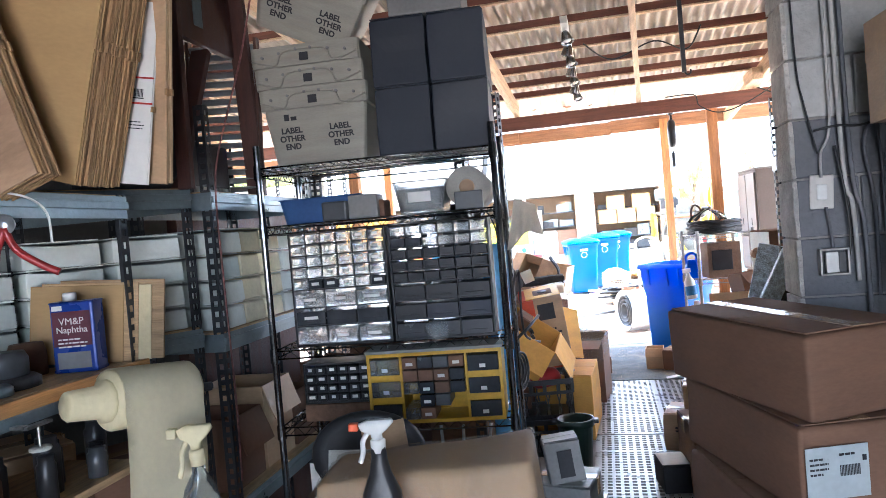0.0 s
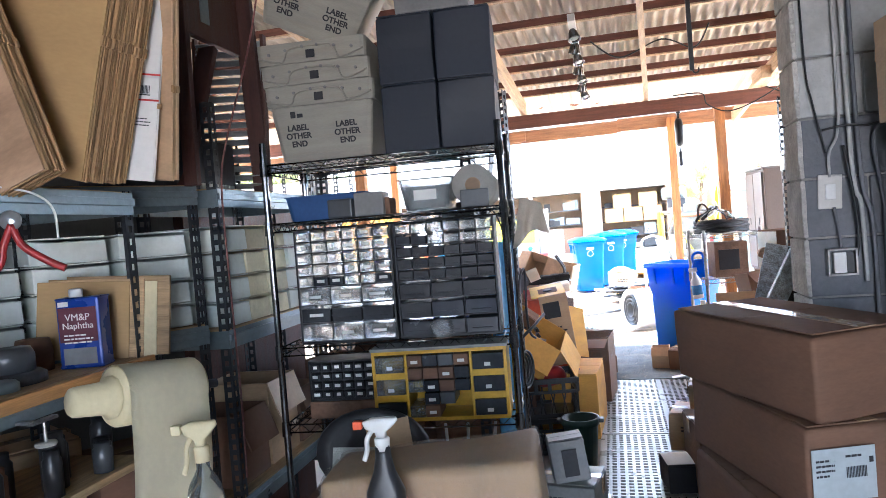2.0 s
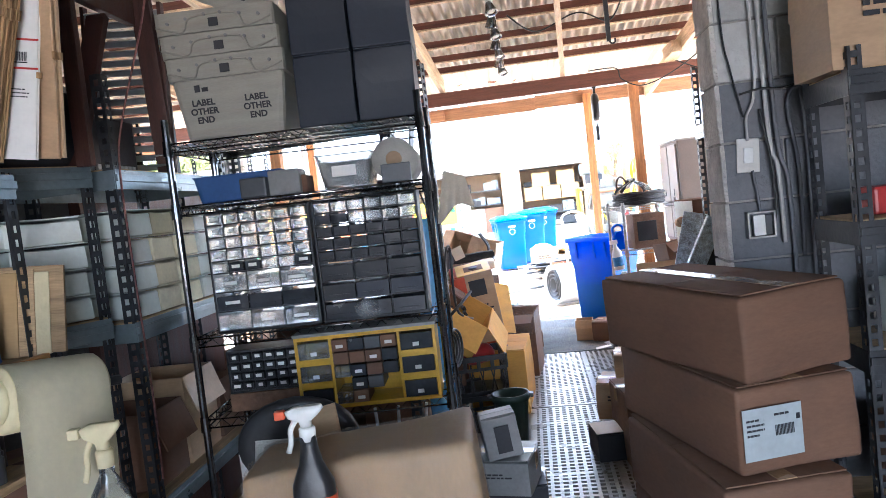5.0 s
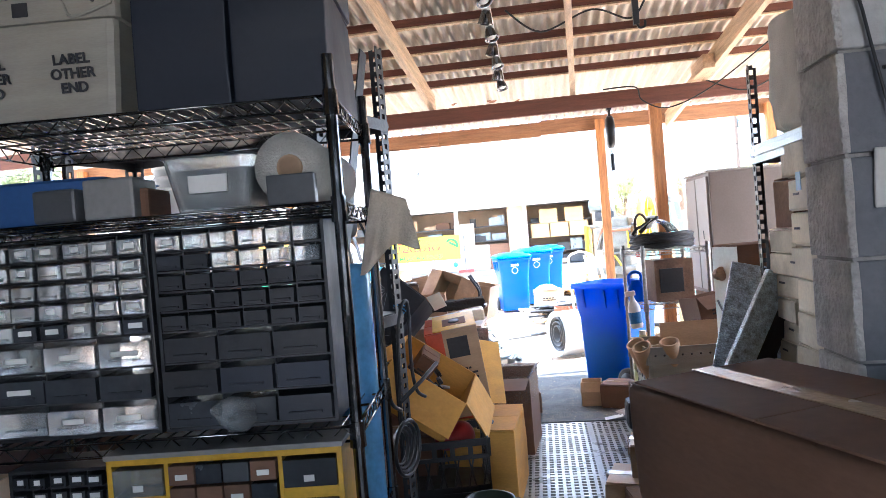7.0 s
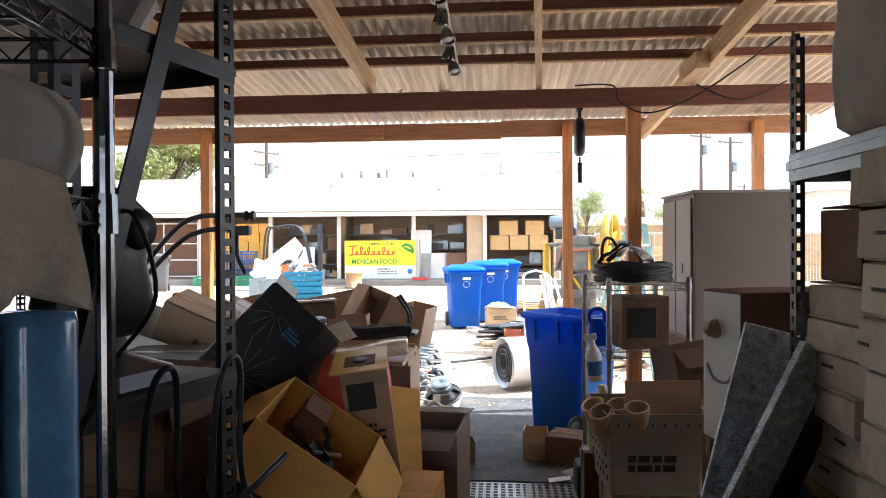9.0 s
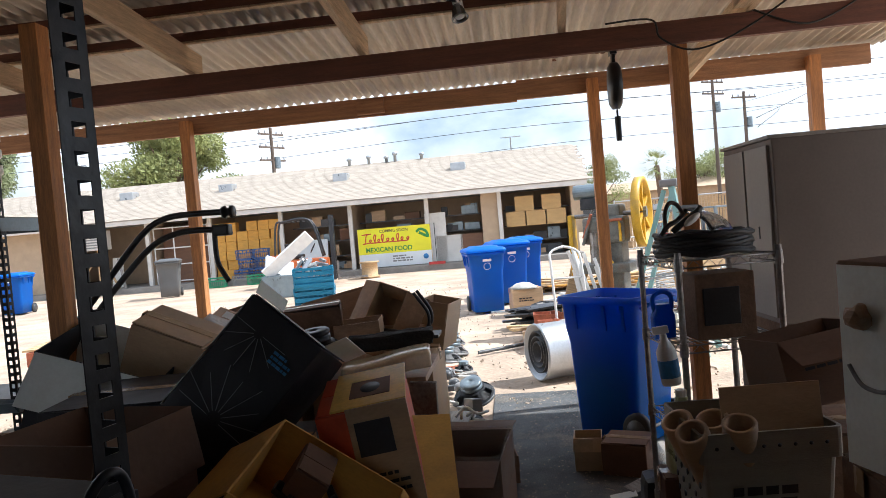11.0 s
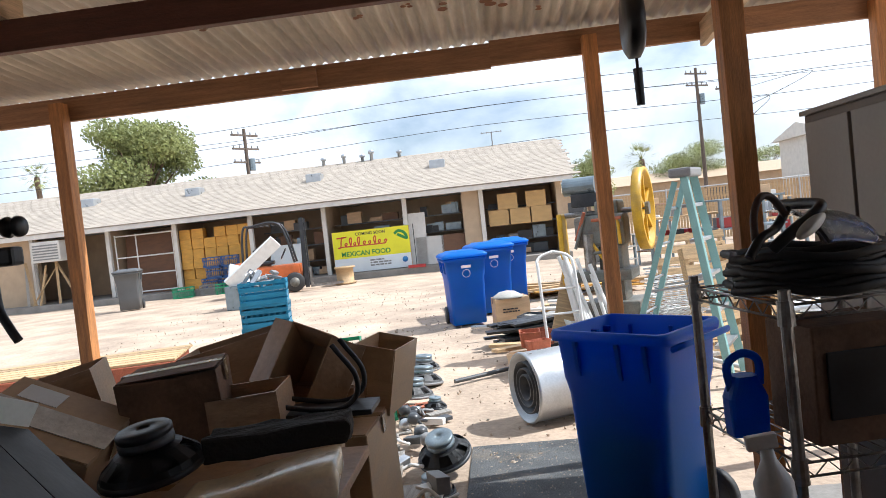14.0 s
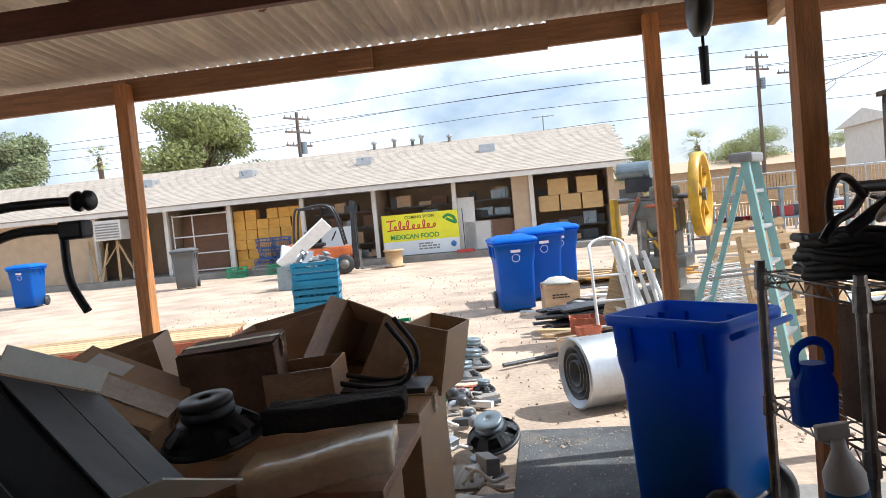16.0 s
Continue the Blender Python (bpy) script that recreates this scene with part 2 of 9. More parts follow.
SIGN_YEL = mat("yellow_banner_vinyl", (0.78, 0.74, 0.02), 0.5, var=0.08, scale=2, bump=0.05)
SIGN_WHITE = mat("white_banner_vinyl", (0.70, 0.74, 0.76), 0.5, var=0.08, scale=2, bump=0.05)
BLUE_CAN = mat("blue_painted_tin", (0.02, 0.055, 0.30), 0.3, metal=0.1, var=0.15, scale=8, bump=0.03)
CREAM_FOAM = mat("cream_foam", (0.66, 0.58, 0.36), 0.75, var=0.12, scale=8, bump=0.15)
CLOTH = mat("grey_cloth", (0.42, 0.41, 0.37), 0.95, var=0.2, scale=8, fine=200, bump=0.4)
FIBRE = mat("speckled_insulation", (0.60, 0.67, 0.74), 0.45, metal=0.35, var=0.55, scale=40, fine=160, bump=0.8)
# the thin bin plastic lets some light through
for bin_mat, through_col in ((BIN_BLUE, (0.01, 0.16, 0.8, 1)), (LID_BLUE, (0.02, 0.3, 0.85, 1))):
    bn, bl = bin_mat.node_tree.nodes, bin_mat.node_tree.links
    soft_light, blend = bn.new("ShaderNodeBsdfTranslucent"), bn.new("ShaderNodeMixShader")
    soft_light.inputs["Color"].default_value = through_col
    blend.inputs[0].default_value = 0.5
    bl.new(bn["Principled BSDF"].outputs[0], blend.inputs[1])
    bl.new(soft_light.outputs[0], blend.inputs[2])
    bl.new(blend.outputs[0], bn["Material Output"].inputs["Surface"])
# The doors' beige, with the shaded faces' darkness put into the colour.
LOCKER_SHADED = mat("brown_locker_paint", (0.19, 0.155, 0.13), 0.5, var=0.15, scale=3, bump=0.05, stain=(0.14, 0.11, 0.09), amount=0.4)
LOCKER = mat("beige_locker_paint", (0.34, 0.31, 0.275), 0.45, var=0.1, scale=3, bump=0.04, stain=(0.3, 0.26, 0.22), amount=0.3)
BRICK_RED = mat("red_brick", (0.42, 0.13, 0.07), 0.85, var=0.3, scale=12, bump=0.5, random_value=0.15)
GRAVEL = mat("sandy_gravel", (0.46, 0.355, 0.265), 0.95, var=0.38, scale=1.1, fine=24, bump=0.8, stain=(0.29, 0.215, 0.155), amount=0.7)
STONE = mat("pebbles", (0.44, 0.36, 0.28), 0.9, var=0.4, scale=20, bump=0.3)
STUCCO = mat("tan_stucco", (0.46, 0.35, 0.24), 0.85, var=0.12, scale=3, bump=0.3)
TRIM = mat("off_white_trim", (0.62, 0.60, 0.56), 0.6, var=0.12, scale=3, bump=0.1)
SHINGLE = mat("asphalt_shingle", (0.43, 0.37, 0.31), 0.9, var=0.15, scale=2, fine=50, bump=0.4, stretch=(1, 3, 3))
BARK = mat("bark", (0.16, 0.11, 0.075), 0.9, var=0.4, scale=8, bump=0.8, stretch=(3, 3, 0.6))
LEAF = mat("tree_leaves", (0.29, 0.32, 0.12), 0.6, var=0.5, scale=0.9, fine=20, bump=0)
LEAF_PALE = mat("pale_tree_leaves", (0.25, 0.29, 0.15), 0.6, var=0.5, scale=0.9, fine=20, bump=0)
POLE_WOOD = mat("utility_pole_wood", (0.13, 0.10, 0.08), 0.85, var=0.3, scale=4, bump=0.3, stretch=(4, 4, 0.5))
WIRE = mat("black_cable", (0.02, 0.02, 0.02), 0.5, var=0.2, scale=20, bump=0)
LADDER_MAT = mat("pale_green_fibreglass", (0.24, 0.43, 0.42), 0.5, var=0.15, scale=6, bump=0.08)
ORANGE_MACHINE = mat("orange_machine_paint", (0.55, 0.13, 0.03), 0.45, var=0.2, scale=6, bump=0.08)
GREY_MACHINE = mat("oily_grey_cast_iron", (0.18, 0.18, 0.16), 0.5, metal=0.4, var=0.4, scale=9, bump=0.3, stain=(0.20, 0.10, 0.05), amount=0.5)
TERRACOTTA = mat("terracotta", (0.50, 0.22, 0.12), 0.85, var=0.2, scale=6, bump=0.2)
DETERGENT = mat("pale_yellow_bottle", (0.58, 0.60, 0.34), 0.3, var=0.12, scale=7, bump=0.04, clear=0.35)
LAMP = bpy.data.materials.new("lamp_glow")
LAMP.use_nodes = True
LAMP.node_tree.nodes["Principled BSDF"].inputs["Emission Color"].default_value = (1, 0.95, 0.8, 1)
LAMP.node_tree.nodes["Principled BSDF"].inputs["Emission Strength"].default_value = 1.2


# ---- mesh helpers ----
def part(name, bm, material, parent=None, label="", m=None):
    """Links a bmesh as one mesh object, under a thing or a part."""
    me = bpy.data.meshes.new(name)
    bm.to_mesh(me)
    bm.free()
    me.materials.append(material)
    ob = new(name, me)
    if parent:
        ob.parent = parent
    if m:
        ob.matrix_basis = m
    if label:
        ob["label"] = label
    return ob


def again(ob, parent, m, name=""):
    """Another piece on the same mesh."""
    o = new(name or ob.name.split(".")[0], ob.data)
    o.parent = parent
    o.matrix_basis = m
    return o


def thing(name, label, category, m=None, group="", kind=""):
    ob = new(name)
    ob.empty_display_size = 0.1
    if m:
        ob.matrix_basis = m
    return tagged(ob, label, category, group, kind)


def B():
    return bmesh.new()


def box(bm, lo, hi, bevel=0.0, m=None):
    """A box between two corners, with bevelled edges."""
    lo, hi = Vector(lo), Vector(hi)
    mid, size = (lo + hi) / 2, hi - lo
    t = Matrix.Translation(mid) @ Matrix.Diagonal((*size, 1))
    r = bmesh.ops.create_cube(bm, size=1, matrix=(m @ t) if m else t)
    if bevel:
        es = list({e for v in r["verts"] for e in v.link_edges})
        bmesh.ops.bevel(bm, geom=es, offset=bevel, segments=2, affect="EDGES", profile=0.6)
    return bm


def bar(bm, p, q, w, h, up=(0, 0, 1), bevel=0.0):
    """A straight bar of a w x h section from p to q."""
    p, q = Vector(p), Vector(q)
    d = (q - p)
    z = d.normalized()
    x = Vector(up).cross(z)
    if x.length < 1e-4:
        x = Vector((1, 0, 0)).cross(z)
    x.normalize()
    y = z.cross(x)
    m = Matrix((x, y, z)).transposed().to_4x4()
    m.translation = (p + q) / 2
    return box(bm, (-w / 2, -h / 2, -d.length / 2), (w / 2, h / 2, d.length / 2), bevel, m)


def rod(bm, p, q, r, r2=None, seg=10):
    p, q = Vector(p), Vector(q)
    d = q - p
    m = Matrix.Translation((p + q) / 2) @ d.to_track_quat("Z", "Y").to_matrix().to_4x4()
    bmesh.ops.create_cone(bm, cap_ends=True, segments=seg, radius1=r, radius2=r if r2 is None else r2, depth=d.length, matrix=m)
    return bm


def tube(bm, pts, r, seg=8, closed=False):
    """A round tube along points."""
    pts = [Vector(p) for p in pts]
    rings, n = [], len(pts)
    prev = None
    for i, p in enumerate(pts):
        a = pts[(i - 1) % n] if closed or i else p
        b = pts[(i + 1) % n] if closed or i < n - 1 else p
        t = (b - a).normalized()
        x = (prev - t * prev.dot(t)) if prev else (Vector((0, 0, 1)).cross(t) if abs(t.z) < 0.95 else Vector((1, 0, 0)).cross(t))
        x.normalize()
        prev = x
        y = t.cross(x)
        rings.append([bm.verts.new(p + r * (math.cos(k * math.tau / seg) * x + math.sin(k * math.tau / seg) * y)) for k in range(seg)])
    for i in range(n if closed else n - 1):
        A, C = rings[i], rings[(i + 1) % n]
        for k in range(seg):
            bm.faces.new((A[k], A[(k + 1) % seg], C[(k + 1) % seg], C[k]))
    if not closed:
        bm.faces.new(rings[0][::-1])
        bm.faces.new(rings[-1])
    return smooth(bm)


def smooth(bm):
    for f in bm.faces:
        f.smooth = len(f.verts) < 5
    return bm


def curve_pts(keys, n=8):
    """Points on a smooth line through the keys."""
    ks = [Vector(k) for k in keys]
    out = []
    for i in range(len(ks) - 1):
        p0, p1, p2, p3 = ks[max(0, i - 1)], ks[i], ks[i + 1], ks[min(len(ks) - 1, i + 2)]
        for j in range(n):
            t = j / n
            out.append(0.5 * (2 * p1 + (p2 - p0) * t + (2 * p0 - 5 * p1 + 4 * p2 - p3) * t * t + (3 * p1 - p0 - 3 * p2 + p3) * t ** 3))
    return out + [ks[-1]]


def lathe(bm, profile, seg=24, m=None):
    """A turned form from (radius, height) pairs."""
    rings = []
    for r, z in profile:
        rings.append([bm.verts.new(((m or Matrix()) @ Vector((r * math.cos(k * math.tau / seg), r * math.sin(k * math.tau / seg), z)))) for k in range(seg)])
    for a, c in zip(rings, rings[1:]):
        for k in range(seg):
            f = bm.faces.new((a[k], a[(k + 1) % seg], c[(k + 1) % seg], c[k]))
            f.smooth = True
    if profile[0][0] > 1e-4:
        bm.faces.new(rings[0][::-1])
    if profile[-1][0] > 1e-4:
        bm.faces.new(rings[-1])
    return bm


def loft(bm, sections, cap=True):
    """Skin between rings of equal counts of points."""
    rings = [[bm.verts.new(p) for p in s] for s in sections]
    for a, c in zip(rings, rings[1:]):
        for k in range(len(a)):
            bm.faces.new((a[k], a[(k + 1) % len(a)], c[(k + 1) % len(a)], c[k]))
    if cap:
        bm.faces.new(rings[0][::-1])
        bm.faces.new(rings[-1])
    return bm


def rrect(w, d, z, r=0.03, n=3, cx=0.0, cy=0.0):
    """A rounded rectangle of points at height z."""
    pts = []
    for sx, sy, a0 in ((1, 1, 0), (-1, 1, 90), (-1, -1, 180), (1, -1, 270)):
        for k in range(n + 1):
            a = radians(a0 + 90 * k / n)
            pts.append((cx + sx * (w / 2 - r) + r * math.cos(a), cy + sy * (d / 2 - r) + r * math.sin(a), z))
    return pts


def words(text, size, material, parent, m, name="lettering", bold=0.0):
    """Flat lettering, lying in the xy plane of m."""
    cu = bpy.data.curves.new("letters", "FONT")
    cu.body, cu.size, cu.align_x, cu.extrude, cu.offset = text, size, "CENTER", 0.0008, bold
    tmp = new("letters", cu)
    bpy.context.view_layer.update()
    me = bpy.data.meshes.new_from_object(tmp.evaluated_get(bpy.context.evaluated_depsgraph_get()))
    bpy.data.objects.remove(tmp)
    me.materials.clear()
    me.materials.append(material)
    ob = new(name, me)
    ob.parent = parent
    ob.matrix_basis = m
    return ob


def bars(bm, x0, y0, w, rows, row_h, rng, gap=0.5):
    """Rows of plain bars that stand for small print, in the xy plane."""
    for r in range(rows):
        x = x0
        while x < x0 + w * (0.97 if r % 3 else 0.7):
            step = rng.uniform(0.08, 0.26) * w
            box(bm, (x, y0 - r * row_h, 0), (min(x + step, x0 + w), y0 - r * row_h + row_h * gap, 0.0012))
            x += step + 0.04 * w
    return bm


def carton(name, label, size, m, material=None, flaps=None, tape=True, inside=None, group="", print_bars=0, seed=0, thick=0.006, band=None, soft_edge=0.006):
    """A carton, closed and taped, or open with its flaps at the given angles (0 flat shut, 90 upright, 180 hanging)."""
    l, w, h = size
    material = material or CARD
    th = thing(name, label, "cardboard box", m, group)
    rng = random.Random(seed + int(l * 1000) + int(h * 977))
    b = B()
    if flaps is None:
        box(b, (-l / 2, -w / 2, 0), (l / 2, w / 2, h), soft_edge)
        bmesh.ops.subdivide_edges(b, edges=[e for e in b.edges if e.calc_length() > 0.1], cuts=3, use_grid_fill=True)
        for v in b.verts:
            n = noise.noise(v.co * 5 + Vector((seed, 0, 0)))
            v.co += Vector((math.copysign(1, v.co.x) * n * 0.006, math.copysign(1, v.co.y) * n * soft_edge, (n - 0.4) * 0.010 * (v.co.z > h * 0.7)))
        part("body", b if soft_edge < 0.01 else smooth(b), material, th)
        e = soft_edge - 0.002
        for s in (-1, 1):
            b = box(B(), (-l / 2 + e, 0.0015 if s > 0 else -w / 2 + e, h - 0.0005), (l / 2 - e, w / 2 - e if s > 0 else -0.0015, h + 0.004), 0.0015)
            part("top_flap", b, material, th)
        if tape:
            b = box(B(), (-l / 2 - 0.002, -0.026, h + 0.0045), (l / 2 + 0.002, 0.026, h + 0.0062))
            for s in (-1, 1):
                box(b, (s * (l / 2 + 0.0105) - 0.0015, -0.026, h - 0.07), (s * (l / 2 + 0.0105) + 0.0015, 0.026, h + 0.005))
            part("tape", b, TAPE, th)
    else:
        t = thick
        ring = lambda x, y, z: [(x, y, z), (-x, y, z), (-x, -y, z), (x, -y, z)]
        loft(b, [ring(l / 2, w / 2, 0), ring(l / 2, w / 2, h), ring(l / 2 - t, w / 2 - t, h), ring(l / 2 - t, w / 2 - t, t)])
        part("body", b, material, th)
        fw = w / 2
        for k, ang in enumerate(flaps):
            if ang is None:
                continue
            along = l if k % 2 == 0 else w
            b = box(B(), (-along / 2 + 0.004, -fw * 0.96, 0), (along / 2 - 0.004, 0, t), 0.0015)
            bmesh.ops.subdivide_edges(b, edges=[e for e in b.edges if e.calc_length() > 0.08], cuts=2, use_grid_fill=True)
            for v in b.verts:
                v.co.z += 0.012 * noise.noise(v.co * 7 + Vector((k, seed, 0))) * (abs(v.co.y) / fw) ** 1
            turn = (0, 90, 180, 270)[k]
            off = w / 2 if k % 2 == 0 else l / 2
            part("flap", b, inside or material, th, m=pose(0, 0, h, 0, 0, turn) @ pose(0, off, 0, 0, 0, 0) @ pose(0, 0, 0, ang, 0, 0))
    if print_bars:
        b = B()
        bars(b, -l * 0.3, h * 0.62, l * 0.5, print_bars, h * 0.09, rng)
        part("print", b, INK, th, m=pose(0, -w / 2 - 0.009, 0, 90, 0, 0))
    if band:
        b = box(B(), (-l / 2 - 0.007, -w / 2 - 0.007, h * 0.1), (l / 2 + 0.007, w / 2 + 0.007, h * 0.35), 0.003)
        part("band", b, band, th)
    return th


# ---- the large structure ----
def structure(name, bm, material, label, category):
    return tagged(part(name, bm, material), label, category, kind="structure")


def slope(y):
    """The height of the roof sheet's underside."""
    return 2.705 + 0.07 * (8.95 - y)


# ground: one uneven sheet out to the horizon
b = B()
xs = [-1500, -300, -80, -45] + [-30 + i * 1.0 for i in range(61)] + [45, 80, 300, 1500]
ys = [-300, -60, -12, -3, 3, 7.5, 8.2] + [8.9 + i * 0.7 for i in range(34)] + [36, 45, 80, 300, 2000]
grid = [[b.verts.new((x, y, (0.035 * noise.noise(Vector((x * 0.6, y * 0.6, 0))) + 0.015 * noise.noise(Vector((x * 2.1, y * 2.1, 3)))) * (8.8 < y < 34) - 0.012)) for x in xs] for y in ys]
for r0, r1 in zip(grid, grid[1:]):
    for i in range(len(xs) - 1):
        b.faces.new((r0[i], r0[i + 1], r1[i + 1], r1[i]))
structure("ground", smooth(b), GRAVEL, "pale sandy gravel yard with tyre tracks and scattered debris", "ground")

b = box(B(), (-3.4, -2.0, -0.10), (3.6, 8.35, 0.0), 0.01)
structure("floor", b, CONCRETE, "worn stained concrete floor of the workshop", "floor")

# block wall with the doorway's jamb
wall = tagged(part("wall_divider", box(B(), (1.492, 2.905, 0), (3.4, 3.078, 3.4)), MORTAR), "grey and off-white painted concrete block wall", "wall", kind="structure")
lower = part("block", box(B(), (-0.196, -0.1, -0.096), (0.196, 0.1, 0.096), 0.006), BLOCK_GREY, wall, m=pose(0, -20, -20))
upper_mesh = lower.data.copy()
upper_mesh.materials.clear()
upper_mesh.materials.append(BLOCK_WHITE)
half = part("block", box(B(), (-0.096, -0.1, -0.096), (0.096, 0.1, 0.096), 0.006), BLOCK_GREY, wall, m=pose(0, -20, -20))
half_up = half.data.copy()
half_up.materials.clear()
half_up.materials.append(BLOCK_WHITE)
bm_raw = box(B(), (-0.004, -0.1, -0.096), (0.012, 0.1, 0.096), 0.004)
bmesh.ops.subdivide_edges(bm_raw, edges=bm_raw.edges[:], cuts=2, use_grid_fill=True)
for v in bm_raw.verts:
    v.co.x += 0.004 * noise.noise(v.co * 30)
face_end = part("block_face", bm_raw, BLOCK_RAW, wall, m=pose(0, -20, -20))
for r in range(17):
    z = 0.1 + r * 0.2
    x0 = 1.48 + (0.2 if r % 2 == 0 else 0.4)
    o = again(half if r % 2 else lower, wall, pose(1.49 + (0.1 if r % 2 else 0.2), 2.99, z), "block")
    if r >= 9:
        o.data = half_up if r % 2 else upper_mesh
    x = 1.49 + (0.2 if r % 2 else 0.4)
    while x < 3.2:
        o = again(lower, wall, pose(x + 0.2, 2.99, z), "block")
        if r >= 9:
            o.data = upper_mesh
        x += 0.4
    again(face_end, wall, pose(1.486, 2.99, z), "block_face")
for o in (lower, half, face_end):
    o.matrix_basis = pose(3.2, 2.99, -0.2)

structure("wall_west", box(B(), (-2.0, -1.9, 0), (-1.8, 3.08, 3.4)), PLASTER, "unseen workshop side wall, darkened to cut bounced light", "wall")
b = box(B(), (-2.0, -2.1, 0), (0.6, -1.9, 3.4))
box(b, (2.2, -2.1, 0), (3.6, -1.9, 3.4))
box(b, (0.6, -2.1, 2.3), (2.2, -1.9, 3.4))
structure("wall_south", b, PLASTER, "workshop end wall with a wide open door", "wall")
# Unseen walls, added to keep side light off the goods under the lean-to.
structure("wall_lean_west", box(B(), (-3.1, 3.08, 0), (-3.0, 6.1, 2.88)), PLASTER, "unseen wall added to keep side light out of the lean-to", "wall")
structure("wall_lean_east", box(B(), (3.5, 3.08, 0), (3.6, 5.3, 2.9)), PLASTER, "unseen wall added to keep side light out of the lean-to", "wall")
# Added screen that stops daylight showing between the left racks.
structure("wall_partition", box(B(), (-1.05, 3.08, 0), (-1.0, 4.2, 1.72)), DARK_WOOD, "dark screen added to close daylight gaps behind the racks", "wall")
structure("wall_east", box(B(), (3.4, -1.9, 0), (3.6, 3.08, 3.4)), PLASTER, "unseen workshop side wall, darkened to cut bounced light", "wall")
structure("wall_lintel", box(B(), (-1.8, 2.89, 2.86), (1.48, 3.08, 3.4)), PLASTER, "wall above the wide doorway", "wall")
structure("wall_pier", box(B(), (-1.8, 2.89, 0), (-1.05, 3.08, 2.86)), PLASTER, "darkened wall pier beside the doorway", "wall")
structure("ceiling", box(B(), (-2.0, -2.1, 3.4), (3.6, 3.08, 3.5)), PLASTER, "unseen workshop ceiling, darkened to cut bounced light", "ceiling")

# corrugated roof of the lean-to
b = B()
X0, X1, pitch = -4.6, 3.9, 0.076
n = int((X1 - X0) / pitch * 8)
cols = []
for i in range(n + 1):
    x = X0 + (X1 - X0) * i / n
    h = 0.016 * math.cos(math.tau * x / pitch)
    cols.append([b.verts.new((x, y, slope(y) + h + 0.017 + dz)) for y in (3.09, 5.0, 7.0, 9.12) for dz in (0.0, 0.003)])
for p, q in zip(cols, cols[1:]):
    for k in range(3):
        b.faces.new((p[2 * k], q[2 * k], q[2 * k + 2], p[2 * k + 2]))
        b.faces.new((p[2 * k + 1], p[2 * k + 3], q[2 * k + 3], q[2 * k + 1]))
    b.faces.new((p[6], q[6], q[7], p[7]))
structure("roof_sheet", smooth(b), SHEET, "aged corrugated steel lean-to roof with rust spots", "roof")

# rust patches and screw heads on the sheet's underside
rng = random.Random(5)
b = B()
for x, y, s in ((0.75, 8.35, 0.03), (1.05, 8.4, 0.05), (0.55, 8.05, 0.03), (1.62, 8.5, 0.035), (0.78, 8.1, 0.025), (0.2, 8.0, 0.02), (-0.5, 8.2, 0.02), (1.3, 8.55, 0.02), (0.3, 8.35, 0.022), (0.58, 8.28, 0.02)):
    for k in range(4):
        bmesh.ops.create_circle(b, cap_ends=True, segments=9, radius=s * rng.uniform(0.4, 1), matrix=pose(x + rng.uniform(-s, s), y + rng.uniform(-2 * s, 2 * s), slope(y) - 0.0015 - 0.0005 * k, -4))
RUST = mat("rust", (0.20, 0.085, 0.04), 0.9, var=0.4, scale=40, bump=0.3)
structure("roof_rust_patch", b, RUST, "rust spots on the roof sheet", "roof")

# header, front beam, purlins, rafters
for name, lo, hi, mt, lb in (
    ("beam_header", (-4.4, 7.3, 2.475), (3.45, 7.345, 2.605), BEAM_RED, "dark red-brown timber header beam"),
    ("beam_front", (-4.6, 8.97, 2.52), (1.0, 9.01, 2.675), BEAM_TAN, "tan timber beam along the roof's front edge"),
    ("beam_front", (1.0, 8.975, 2.535), (3.75, 9.015, 2.69), BEAM_TAN, "tan timber beam along the roof's front edge"),
):
    structure(name, box(B(), lo, hi, 0.003), mt, lb, "beam")
structure("beam_splice", box(B(), (-0.33, 8.925, 2.535), (-0.1, 8.965, 2.655), 0.003), BEAM_TAN, "short timber splice on the front beam", "beam")
for y in (3.6, 4.15, 4.75, 5.3, 5.85, 6.35, 6.8, 7.2):
    z = slope(y)
    structure("purlin", box(B(), (-4.5, y - 0.02, z - 0.056), (3.8, y + 0.02, z - 0.004), 0.003), BEAM_RED, "red-brown timber purlin under the roof sheet", "beam")
    structure("purlin_strip", box(B(), (-4.5, y - 0.021, z - 0.068), (3.8, y + 0.021, z - 0.0565), 0.002), RAFTER_WOOD, "pale underside of the purlin", "beam")
for x0, x, y1 in ((-3.2, -3.2, 7.42), (-2.1, -2.1, 7.42), (-0.98, -0.98, 7.42), (0.08, 0.08, 7.42), (1.02, 1.265, 7.42), (2.3, 2.3, 9.0)):
    b = bar(B(), (x0, 3.1, slope(3.1) - 0.139), (x, y1, slope(y1) - 0.139), 0.042, 0.14, bevel=0.003)
    structure("rafter", b, RAFTER_WOOD, "pine rafter carrying the lean-to roof", "beam")
structure("rafter_block", box(B(), (2.19, 6.85, 2.615), (2.275, 7.25, 2.72), 0.003), RAFTER_WOOD, "short pine block beside a rafter", "beam")

